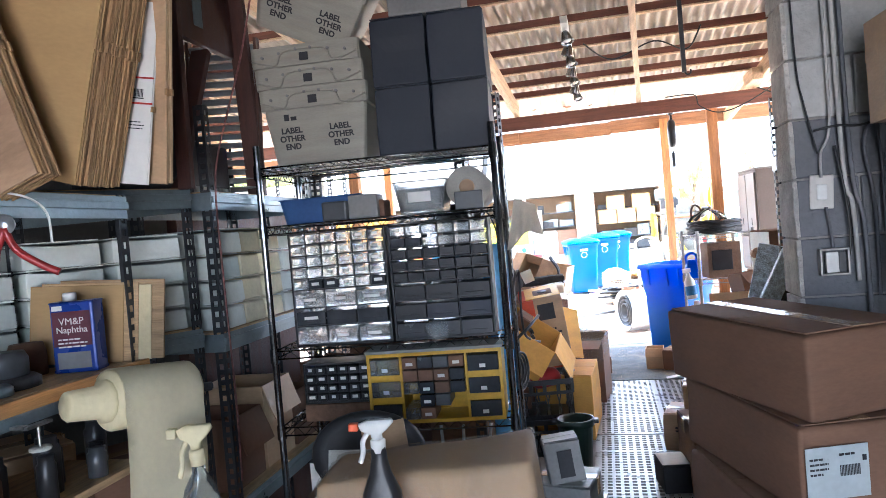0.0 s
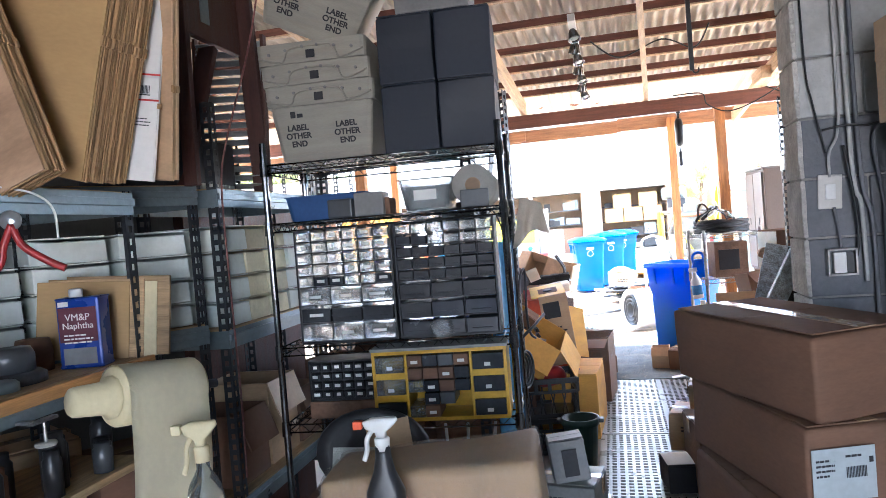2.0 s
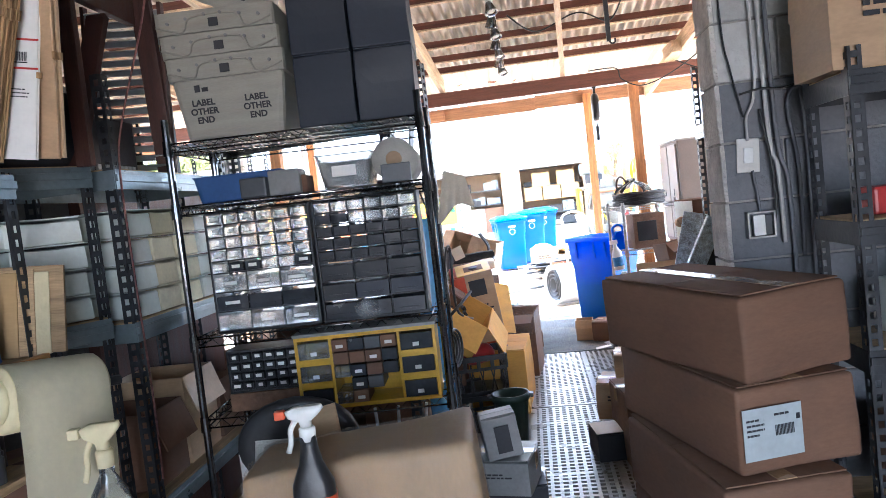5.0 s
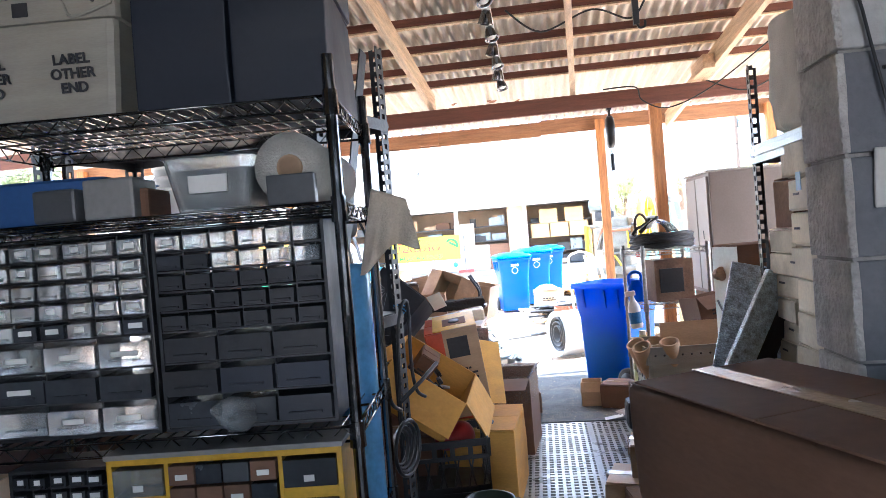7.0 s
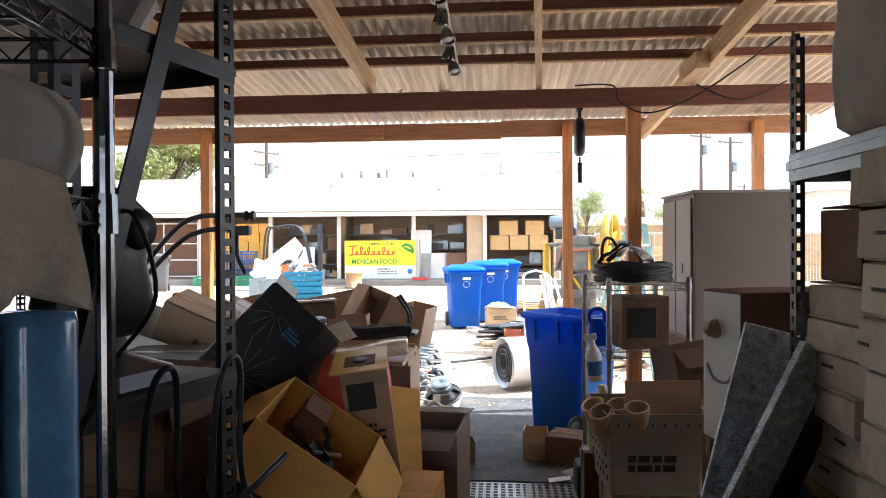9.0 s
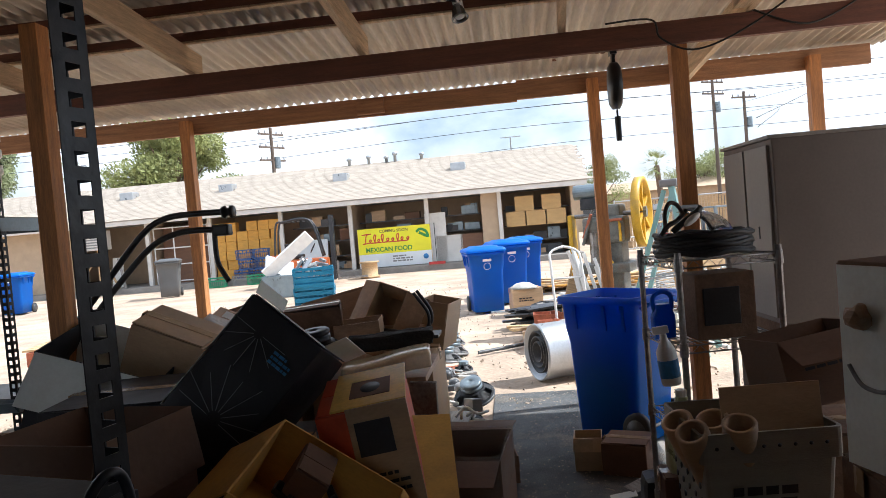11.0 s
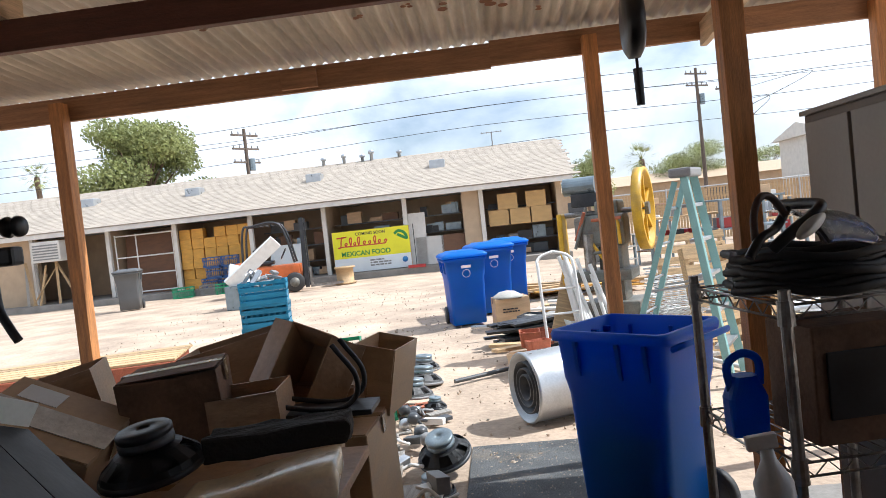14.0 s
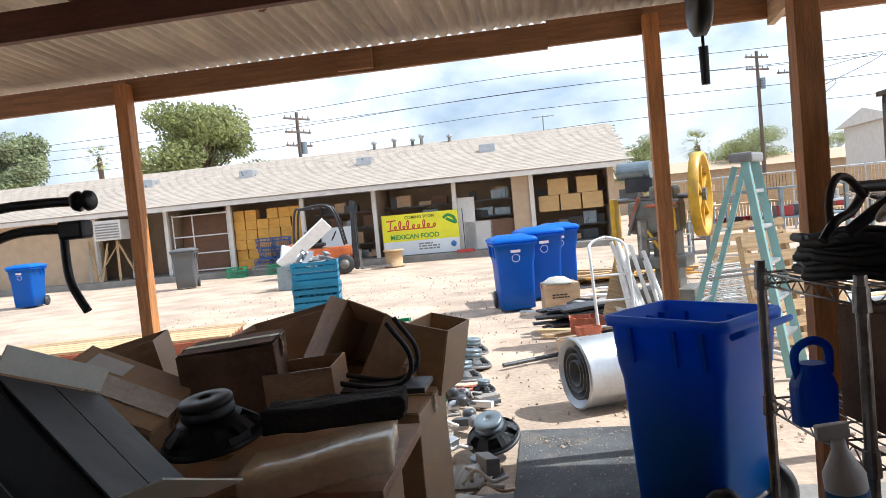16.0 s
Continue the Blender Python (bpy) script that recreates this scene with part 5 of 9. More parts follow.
# pallets and racks behind the ladder
for x, y, r in ((3.2, 11.6, 20), (3.6, 14.6, 5)):
    th = thing("pallet", "pale wooden pallet standing on edge", "pallet", pose(x, y, 0, 78, 0, r), "pallets")
    for k in range(7):
        part("deck_board", box(B(), (-0.5, 0.02 + k * 0.16, 0.09), (0.5, 0.12 + k * 0.16, 0.11), 0.003), PLANK, th)
    for s in (-0.46, 0, 0.46):
        part("stringer", box(B(), (s - 0.02, 0, 0), (s + 0.02, 1.1, 0.09), 0.003), PLANK, th)
th = thing("wire_rack_stack", "stack of white wire shelves near the ladder", "wire shelves", pose(3.0, 12.6, 0, 0, 0, 12))
for k in range(14):
    b = B()
    for i in range(10):
        rod(b, (-0.4 + i * 0.088, -0.25, 0), (-0.4 + i * 0.088, 0.25, 0), 0.005, seg=5)
    for s in (-0.25, 0.25):
        rod(b, (-0.42, s, 0), (0.42, s, 0), 0.008, seg=6)
    part("wire_shelf", b, WHITE_PL, th, m=pose(0, 0, 0.05 + k * 0.05, 0, 0, (k * 7) % 5 - 2))
for k, (x, y, h, mt) in enumerate(((4.0, 16.5, 1.3, PLANK), (4.8, 16.0, 1.5, GREY_STEEL), (5.8, 17.5, 1.2, GALV), (6.6, 20.0, 1.4, PLANK), (3.4, 20.5, 0.9, GREY_WOOD), (4.9, 23.0, 1.5, CARD_DARK))):
    th = thing("scrap_rack", "cluttered outdoor scrap rack", "rack", pose(x, y, 0, 0, 0, k * 11))
    for sx in (-0.5, 0.5):
        for sy in (-0.25, 0.25):
            part("leg", box(B(), (sx - 0.025, sy - 0.025, 0), (sx + 0.025, sy + 0.025, h), 0.004), GREY_STEEL, th)
    for z in (0.35, h * 0.7, h):
        part("shelf", box(B(), (-0.55, -0.3, z - 0.03), (0.55, 0.3, z), 0.004), mt, th)
    r = random.Random(k)
    for j in range(10):
        part("scrap_piece", box(B(), (-0.12, -0.08, 0), (0.12, 0.08, 0.16), 0.01), r.choice([GREY_PL, WHITE_PL, CARD, BLACK_PL, GALV, RED_PL]), th, m=pose(r.uniform(-0.4, 0.4), r.uniform(-0.2, 0.2), r.choice([0.35, h * 0.7, h]), 0, 0, r.uniform(0, 90)))
# low red trailer frame to the left
th = thing("flat_trailer", "low red-brown flatbed trailer frame with planks", "trailer", pose(-4.0, 11.7, 0, 0, 0, 14))
part("deck", box(B(), (-1.2, -0.5, 0.28), (1.3, 0.5, 0.46), 0.01), BRICK_RED, th)
for k in range(6):
    part("plank", box(B(), (-1.25, -0.48 + k * 0.165, 0.465), (1.35, -0.34 + k * 0.165, 0.49), 0.003), PLANK, th)
for x in (-1.0, 1.0):
    for y in (-0.4, 0.4):
        part("leg", box(B(), (x - 0.05, y - 0.05, 0), (x + 0.05, y + 0.05, 0.28), 0.005), GREY_WOOD, th)

# pebbles and splinters
rng = random.Random(77)
b = B()
for k in range(2600):
    y = 9.0 + 14 * rng.random() ** 1.6
    x = rng.uniform(-4 - y * 0.15, 3 + y * 0.1)
    s = rng.uniform(0.006, 0.02) * (1 + (rng.random() > 0.97) * 1.2)
    m = pose(x, y, s * 0.2 + 0.02 * noise.noise(Vector((x * 0.6, y * 0.6, 0))), rng.uniform(0, 360), rng.uniform(0, 360), 0) @ Matrix.Diagonal((s, s * rng.uniform(0.6, 1), s * 0.6, 1))
    vs = [b.verts.new(m @ Vector(p)) for p in ((1, 0, 0), (0, 1, 0), (-1, 0, 0), (0, -1, 0), (0, 0, 1), (0, 0, -1))]
    for i in range(4):
        b.faces.new((vs[i], vs[(i + 1) % 4], vs[4]))
        b.faces.new((vs[(i + 1) % 4], vs[i], vs[5]))
tagged(part("gravel_stones", b, STONE), "loose pebbles scattered over the gravel yard", "gravel", kind="stuff")

rng = random.Random(78)
b = B()
for k in range(900):
    x, y, r = rng.uniform(0.62, 1.7), rng.uniform(6.98, 9.36), rng.uniform(0.003, 0.009)
    z = 0.024 + 0.006 * noise.noise(Vector((x, y, 0.014)) * 3)
    a = rng.uniform(0, math.tau)
    ring = [b.verts.new((x + r * math.cos(a + i * 2.1) * rng.uniform(0.5, 1.3), y + r * math.sin(a + i * 2.1), z)) for i in range(3)]
    top = b.verts.new((x, y, z + r * 0.5))
    for i in range(3):
        b.faces.new((ring[i], ring[(i + 1) % 3], top))
tagged(part("carpet_chips", b, STONE), "pale chips and grit scattered over the carpet", "grit", kind="stuff")
# scrap lumber, pipes and bins lying round the press
rng = random.Random(57)
for k in range(64):
    x, y = rng.uniform(0.85, 3.75), rng.uniform(11.20, 14.60)
    l, turn, z = rng.uniform(0.4, 1.5), rng.uniform(-70, 70), 0.02 + 0.05 * (k % 5)
    if k % 4 == 0:
        b, mt, nm, lb = tube(B(), [(-l / 2, 0, 0.02), (l / 2, 0, 0.02)], 0.022, 8), rng.choice([GALV, WHITE_PL, BLACK_STEEL]), "pipe", "length of pipe lying in the yard's scrap"
    elif k % 4 == 3:
        w = rng.uniform(0.12, 0.26)
        b, mt, nm, lb = loft(B(), [rrect(w, w * 1.2, 0, 0.02), rrect(w * 1.15, w * 1.4, w * 0.8, 0.02), rrect(w * 1.05, w * 1.3, w * 0.8, 0.02), rrect(w * 0.9, w * 1.1, 0.02, 0.02)]), rng.choice([DARK_PL, CARD, WHITE_CARD, GREY_PL, BRICK_RED]), "scrap_tub", "small tub lying among the yard's scrap"
    else:
        b, mt, nm, lb = box(B(), (-l / 2, -0.06, 0), (l / 2, 0.06, 0.035), 0.004), rng.choice([PLANK, GREY_WOOD, PLANK, CARD_DARK]), "scrap_board", "weathered board lying in the yard's scrap"
    tagged(part(nm, b, mt, m=pose(x, y, z, 0, rng.uniform(-4, 4), turn)), lb, nm.replace("_", " "), "scrap round the press")


# ---- the workshop: racks ----
def wire_shelf_unit(name, label, m, w, d, shelves, top, material, wires=26):
    th = thing(name, label, "wire shelving", m)
    for x in (0, w):
        for y in (0, d):
            p = part("post", rod(B(), (x, y, 0.0), (x, y, top), 0.0135, seg=12), material, th)
            for z in shelves:
                part("collar", rod(B(), (x, y, z - 0.045), (x, y, z + 0.012), 0.019, 0.017, 12), material, p)
    for z in shelves:
        b = B()
        for i in range(wires + 1):
            x = w * i / wires
            rod(b, (x, 0, z), (x, d, z), 0.0022, seg=5)
        for y in (d * 0.25, d * 0.5, d * 0.75):
            rod(b, (0, y, z - 0.006), (w, y, z - 0.006), 0.003, seg=5)
        deck = tagged(part("shelf_deck", b, material, th), kind="stuff")
        for p, q in (((0, 0), (w, 0)), ((0, d), (w, d)), ((0, 0), (0, d)), ((w, 0), (w, d))):
            b = B()
            P, Q = Vector((*p, z)), Vector((*q, z))
            rod(b, P, Q, 0.0035, seg=6)
            rod(b, P - Vector((0, 0, 0.032)), Q - Vector((0, 0, 0.032)), 0.0035, seg=6)
            n = int((Q - P).length / 0.032)
            pts = [P.lerp(Q, k / n) - Vector((0, 0, 0.032 * (k % 2))) for k in range(n + 1)]
            tube(b, pts, 0.0022, 5)
            part("truss_edge", b, material, deck)
    return th


def steel_rack(name, label, m, length, depth, decks, top, deckmat=None, beammat=None, posts=None, uprights=((0, 0), (1, 0), (0, 1), (1, 1)), beam=0.07, wide=1.0):
    """Boltless shelving with perforated angle uprights; local x along the front, y into the rack."""
    th = thing(name, label, "steel shelving", m)
    for ux, uy in uprights:
        x, y = ux * length, uy * depth
        sx, sy = (1 if ux == 0 else -1), (1 if uy == 0 else -1)
        b = B()
        for axis in (0, 1):
            # two strips and the webs between the keyholes
            for a0, a1 in ((0, 0.010 * wide), (0.026 * wide, 0.038 * wide)):
                lo = (min(x, x + sx * 0.002), min(y + sy * a0, y + sy * a1), 0) if axis else (min(x + sx * a0, x + sx * a1), min(y, y + sy * 0.002), 0)
                hi = (max(x, x + sx * 0.002), max(y + sy * a0, y + sy * a1), top) if axis else (max(x + sx * a0, x + sx * a1), max(y, y + sy * 0.002), top)
                box(b, lo, hi)
            z = 0.02
            while z < top:
                lo = (min(x, x + sx * 0.002), min(y + sy * 0.01 * wide, y + sy * 0.026 * wide), z) if axis else (min(x + sx * 0.01 * wide, x + sx * 0.026 * wide), min(y, y + sy * 0.002), z)
                hi = (max(x, x + sx * 0.002), max(y + sy * 0.01 * wide, y + sy * 0.026 * wide), z + 0.018) if axis else (max(x + sx * 0.01 * wide, x + sx * 0.026 * wide), max(y, y + sy * 0.002), z + 0.018)
                box(b, lo, hi)
                z += 0.038
        part("upright", b, posts or BLACK_STEEL, th)
    for z in decks:
        part("deck", box(B(), (0.003, 0.004, z - 0.014), (length - 0.003, depth - 0.004, z), 0.001), deckmat or PLANK, th, "particle board deck")
        for y in (0.0, depth):
            s = -1 if y == 0 else 1
            b = box(B(), (0.0, min(y, y + s * 0.004) , z - beam), (length, max(y, y + s * 0.004), z - 0.004), 0.001)
            box(b, (0.0, min(y + s * 0.003, y + s * 0.011), z - beam * 0.62), (length, max(y + s * 0.003, y + s * 0.011), z - beam * 0.30), 0.002)
            part("beam", b, beammat or GREY_STEEL, th)
        for x in (0.0, length):
            part("end_beam", box(B(), (x - 0.002, 0.0, z - beam), (x + 0.002, depth, z - 0.006)), beammat or GREY_STEEL, th)
    return th


WR = pose(-0.472, 2.872, 0, 0, 0, 5.2)
wire_shelf_unit("wire_shelf_unit", "chrome wire shelving unit loaded with parts drawers", WR, 0.94, 0.46, (0.10, 0.795, 1.105, 1.605, 1.84), 1.93, CHROME)


def on_rack(x, y, z, rx=0, ry=0, rz=0):
    return WR @ pose(x, y, z, rx, ry, rz)


# postal totes
def tote(m, label, words_on=True, group="totes stacked on the rack"):
    th = thing("mail_tote", label, "plastic tote", m, group)
    w, d, h = 0.43, 0.45, 0.30
    b = B()
    loft(b, [rrect(w - 0.06, d - 0.06, 0.0, 0.02, 2), rrect(w - 0.01, d - 0.01, h - 0.10, 0.02, 2), rrect(w - 0.01, d - 0.01, h - 0.08, 0.02, 2), rrect(w + 0.015, d + 0.015, h - 0.08, 0.02, 2), rrect(w + 0.02, d + 0.02, h, 0.02, 2), rrect(w + 0.008, d + 0.008, h, 0.02, 2), rrect(w - 0.02, d - 0.02, h - 0.1, 0.02, 2), rrect(w - 0.07, d - 0.07, 0.012, 0.02, 2)])
    part("body", b, POSTAL, th)
    part("recycling_mark", box(B(), (-0.018, -d / 2 - 0.0125, h - 0.066), (0.018, -d / 2 - 0.008, h - 0.034), 0.002), INK, th)
    b = tube(B(), curve_pts([(-w / 2, 0, h - 0.05), (-0.12, 0, h - 0.075), (-0.08, 0, h - 0.025), (0.08, 0, h - 0.025), (0.12, 0, h - 0.075), (w / 2, 0, h - 0.05)], 5), 0.004, 5)
    part("rim_bead", b, POSTAL, th, m=pose(0, -d / 2 - 0.011, 0))
    for x in (-0.17, -0.10, -0.03, 0.03, 0.10, 0.17):
        part("rivet", rod(B(), (x, -d / 2 - 0.016, h - 0.015 - abs(x) * 0.15), (x, -d / 2 - 0.006, h - 0.015 - abs(x) * 0.15), 0.006, seg=8), GREY_PL, th)
    if words_on:
        f = pose(0, -0.2085, 0.07, 97, 0, 0)
        for x in (-0.10, 0.10):
            for k, t in enumerate(("LABEL", "OTHER", "END")):
                words(t, 0.032, INK, th, f @ pose(x, 0.055 - 0.032 * k, 0.004), bold=0.001)
        part("pictogram", box(box(B(), (-0.125, 0.105, 0.003), (-0.105, 0.13, 0.005)), (-0.098, 0.105, 0.003), (-0.075, 0.12, 0.005)), INK, th, m=f)
    return th


tote(on_rack(0.245, 0.25, 1.848), "cream corrugated plastic mail tote with black lettering")
for k in (1, 2):
    tote(on_rack(0.245 - 0.01 * k, 0.25, 1.848 + 0.085 * k), "cream plastic mail tote nested in the stack", False)
tote(on_rack(0.20, 0.22, 2.41, 24, 24, 12), "cream plastic mail tote lying tilted on the stack", True)

navy = carton("storage_box", "navy blue cardboard storage box on the top shelf", (0.218, 0.36, 0.262), on_rack(0.605, 0.20, 1.845), NAVY_CARD, group="navy boxes on the top shelf", tape=False)
for x, z in ((0.828, 1.845), (0.603, 2.112), (0.829, 2.112)):
    copy_thing(navy, on_rack(x, 0.20, z, 0, 0, 0.8))
carton("storage_box", "grey cardboard box on top of the navy boxes", (0.29, 0.3, 0.2), on_rack(0.72, 0.18, 2.382), GREY_PL, tape=False)

# second shelf
th = thing("parts_bin", "blue shallow plastic bin on the wire shelf", "plastic bin", on_rack(0.23, 0.17, 1.608))
b = loft(B(), [rrect(0.30, 0.26, 0, 0.02), rrect(0.33, 0.29, 0.095, 0.02), rrect(0.345, 0.305, 0.10, 0.02), rrect(0.32, 0.28, 0.10, 0.02), rrect(0.28, 0.24, 0.012, 0.02)])
part("body", b, CRATE_BLUE, th)
for k, (x, w, h) in enumerate(((0.30, 0.10, 0.075), (0.41, 0.12, 0.095), (0.46, 0.06, 0.07))):
    tagged(part("small_case", box(B(), (-w / 2, -0.06, 0), (w / 2, 0.06, h), 0.008), (DARK_PL, GREY_PL, CARD_DARK)[k], m=on_rack(x, 0.05 + 0.03 * k, 1.608 + (0.0 if k else 0.0))), "small dark plastic parts case on the wire shelf", "case")
th = thing("plastic_tub", "clear plastic tub full of parts with a paper label", "plastic tub", on_rack(0.635, 0.18, 1.608))
b = loft(B(), [rrect(0.17, 0.24, 0, 0.02), rrect(0.21, 0.29, 0.125, 0.02), rrect(0.225, 0.30, 0.13, 0.02), rrect(0.205, 0.28, 0.13, 0.02), rrect(0.16, 0.23, 0.01, 0.02)])
part("body", b, MILKY, th)
part("contents", loft(B(), [rrect(0.155, 0.22, 0.012, 0.02), rrect(0.185, 0.26, 0.10, 0.02)]), GREY_PL, th, "jumbled grey parts")
part("label", box(B(), (-0.045, -0.142, 0.045), (0.045, -0.1385, 0.085)), PAPER, th)
th = thing("paper_roll", "large roll of white paper lying on the wire shelf", "paper roll", on_rack(0.825, 0.05, 1.695, -90, 0, 0))
b = lathe(B(), [(0.03, 0.0), (0.082, 0.0), (0.082, 0.42), (0.03, 0.42), (0.03, 0.0)], 32)
part("roll", b, CLOTH, th)
part("core", lathe(B(), [(0.024, -0.004), (0.03, -0.004), (0.03, 0.424), (0.024, 0.424), (0.024, -0.004)], 20), CARD, th)
tagged(part("folded_box", box(B(), (-0.055, -0.01, 0), (0.055, 0.02, 0.07), 0.004), DARK_PL, m=on_rack(0.83, 0.03, 1.608)), "small dark box before the paper roll", "box")
# cloth over the shelf end
b = B()
n = 14
rows = []
for j in range(n):
    t = j / (n - 1)
    rows.append([b.verts.new((0.036 * (1 - t) - 0.006 * t + (0.08 + 0.068 * t) * i / 11, -0.012 * t + 0.018 * t * math.sin(i * 1.2 + 2 * t), 0.01 - 0.165 * t * (1.12 - 0.32 * i / 11 + 0.12 * math.sin(i * 0.6 + 1.0)) - 0.03 * (i / 11) * (1 - t))) for i in range(12)])
for r0, r1 in zip(rows, rows[1:]):
    for i in range(11):
        b.faces.new((r0[i], r0[i + 1], r1[i + 1], r1[i]))
bmesh.ops.solidify(b, geom=b.faces[:], thickness=0.004)
tagged(part("cloth", smooth(b), RAG, m=on_rack(0.965, 0.09, 1.625)), "grey rag draped over the wire shelf's end", "rag")


# drawer cabinets
def drawer_cabinet(name, label, m, w, h, d, rows, frame_mat, row_heights=None, seed=0, labelled=0.8, gap=0.009, fmats=None, lip=True):
    """rows: counts of drawers from the top; each drawer is a part with its paper label."""
    th = thing(name, label, "drawer cabinet", m)
    rng = random.Random(seed)
    b = box(B(), (0, 0.0, 0), (0.008, d, h), 0.001)
    box(b, (w - 0.008, 0, 0), (w, d, h), 0.001)
    box(b, (0, 0, h - 0.008), (w, d, h), 0.001)
    box(b, (0, 0, 0), (w, d, 0.008), 0.001)
    hs = row_heights or [1] * len(rows)
    unit = (h - 0.016) / sum(hs)
    z = h - 0.008
    for r, (n, hh) in enumerate(zip(rows, hs)):
        z -= unit * hh
        box(b, (0.004, 0.004, z - 0.002), (w - 0.004, d - 0.01, z + 0.002))
        cw = (w - 0.016) / n
        for i in range(n):
            x = 0.008 + i * cw
            if i:
                box(b, (x - 0.0015, 0.004, z), (x + 0.0015, d - 0.01, z + unit * hh))
            fm = (fmats[r] if fmats else None) or rng.choice([MILKY, MILKY, SMOKE])
            if isinstance(fm, list):
                fm = fm[i % len(fm)]
            q = B()
            out = rng.choice([0.0, 0.0, 0.003, 0.008])
            loft(q, [[(x + gap / 2, -0.004 - out, z + gap / 2), (x + cw - gap / 2, -0.004 - out, z + gap / 2), (x + cw - gap / 2, -0.004 - out, z + unit * hh * 0.80), (x + gap / 2, -0.004 - out, z + unit * hh * 0.80)][::-1], [(x + gap / 2, d * 0.8, z + gap / 2), (x + cw - gap / 2, d * 0.8, z + gap / 2), (x + cw - gap / 2, d * 0.8, z + unit * hh * 0.80), (x + gap / 2, d * 0.8, z + unit * hh * 0.80)][::-1]])
            zc = z + unit * hh * 0.28
            box(q, (x + cw * 0.2, -0.012 - out, zc - 0.003), (x + cw * 0.8, -0.004 - out, zc + 0.002), 0.0008)
            dr = part("drawer", q, fm, th)
            if rng.random() < labelled:
                lw = cw * rng.uniform(0.3, 0.55)
                part("label", box(B(), (x + cw / 2 - lw / 2, -0.0052 - out, z + unit * hh * 0.38), (x + cw / 2 + lw / 2, -0.0042 - out, z + unit * hh * 0.38 + min(0.012, unit * hh * 0.35))), PAPER, dr)
    part("frame", b, frame_mat, th)
    return th


drawer_cabinet("drawer_cabinet", "black parts cabinet with rows of clear labelled drawers", on_rack(0.085, 0.03, 1.112), 0.40, 0.465, 0.16, [6, 6, 6, 6, 6, 3, 3, 3], BLACK_PL, [1, 1, 1, 1, 1, 1.6, 1.6, 1.6], 1, 0.75, fmats=[MILKY, MILKY, MILKY, MILKY, [MILKY, SMOKE, SMOKE, MILKY], MILKY, SMOKE, MILKY])
# Backlight is put into the drawer materials: top rows clear, lower rows dark.
drawer_cabinet("drawer_cabinet", "dark grey parts cabinet with clear backlit top drawers and darkened ones below", on_rack(0.495, 0.03, 1.112), 0.40, 0.465, 0.16, [6, 6, 6, 6, 6, 3, 3, 3], DIM_PL, [1, 1, 1, 1, 1, 1.6, 1.6, 1.6], 2, 0.12, fmats=[MILKY, [SMOKE, SMOKE, MILKY, MILKY, MILKY, MILKY], DIM_PL, DIM_PL, DIM_PL, DIM_PL, [DIM_PL, NAVY_CARD, NAVY_CARD], [SMOKE, SMOKE, NAVY_CARD]])
drawer_cabinet("drawer_cabinet", "small black cabinet of tiny labelled drawers", on_rack(0.09, 0.06, 0.87), 0.29, 0.165, 0.14, [6, 6, 6, 6], BLACK_PL, None, 3, 0.95, fmats=[DIM_PL] * 4)
tagged(part("spacer_box", box(B(), (0, 0, 0), (0.3, 0.16, 0.07), 0.004), CARD_WET, m=on_rack(0.085, 0.06, 0.798)), "flat stained carton under the small drawers", "box")
# yellow cabinet, with mixed columns
th = thing("drawer_cabinet", "yellow steel parts cabinet with mixed drawers", "drawer cabinet", on_rack(0.385, -0.04, 0.80))
W, H, D = 0.525, 0.275, 0.17
b = B()
for lo, hi in (((0, 0, 0), (0.012, D, H)), ((W - 0.012, 0, 0), (W, D, H)), ((0, 0, H - 0.014), (W, D, H)), ((0, 0, 0), (W, D, 0.014)), ((0, D - 0.004, 0), (W, D, H)), ((0.128, 0.003, 0), (0.138, D, H)), ((0.382, 0.003, 0), (0.392, D, H))):
    box(b, lo, hi, 0.001)
for x0, x1 in ((0.012, 0.128), (0.392, W - 0.012)):
    for z in (0.078, 0.164):
        box(b, (x0, 0.003, z), (x1, D, z + 0.026), 0.001)
part("frame", b, YELLOW_PT, th)
part("top_plate", box(B(), (-0.004, -0.004, H), (W + 0.004, D, H + 0.012), 0.002), GREY_PL, th)
rng = random.Random(6)
for x0, x1 in ((0.014, 0.126), (0.394, W - 0.014)):
    for z in (0.016, 0.106, 0.192):
        dr = part("drawer", box(B(), (x0, -0.004, z), (x1, 0.13, z + 0.06), 0.002), rng.choice([SMOKE, MILKY]), th)
        part("label", box(B(), (x0 + 0.045, -0.0055, z + 0.012), (x0 + 0.068, -0.0042, z + 0.026)), PAPER, dr)
for r in range(5):
    for c in range(4):
        x, z = 0.14 + c * 0.0605, 0.016 + r * 0.049
        if (r, c) in ((0, 2), (0, 3), (1, 3), (1, 0)):
            continue
        dr = part("drawer", box(B(), (x, -0.004, z), (x + 0.057, 0.13, z + 0.043), 0.002), rng.choice([SMOKE, DARK_PL, CARD_DARK, MILKY]), th)
        if rng.random() < 0.5:
            part("label", box(B(), (x + 0.015, -0.0055, z + 0.012), (x + 0.042, -0.0042, z + 0.024)), PAPER, dr)
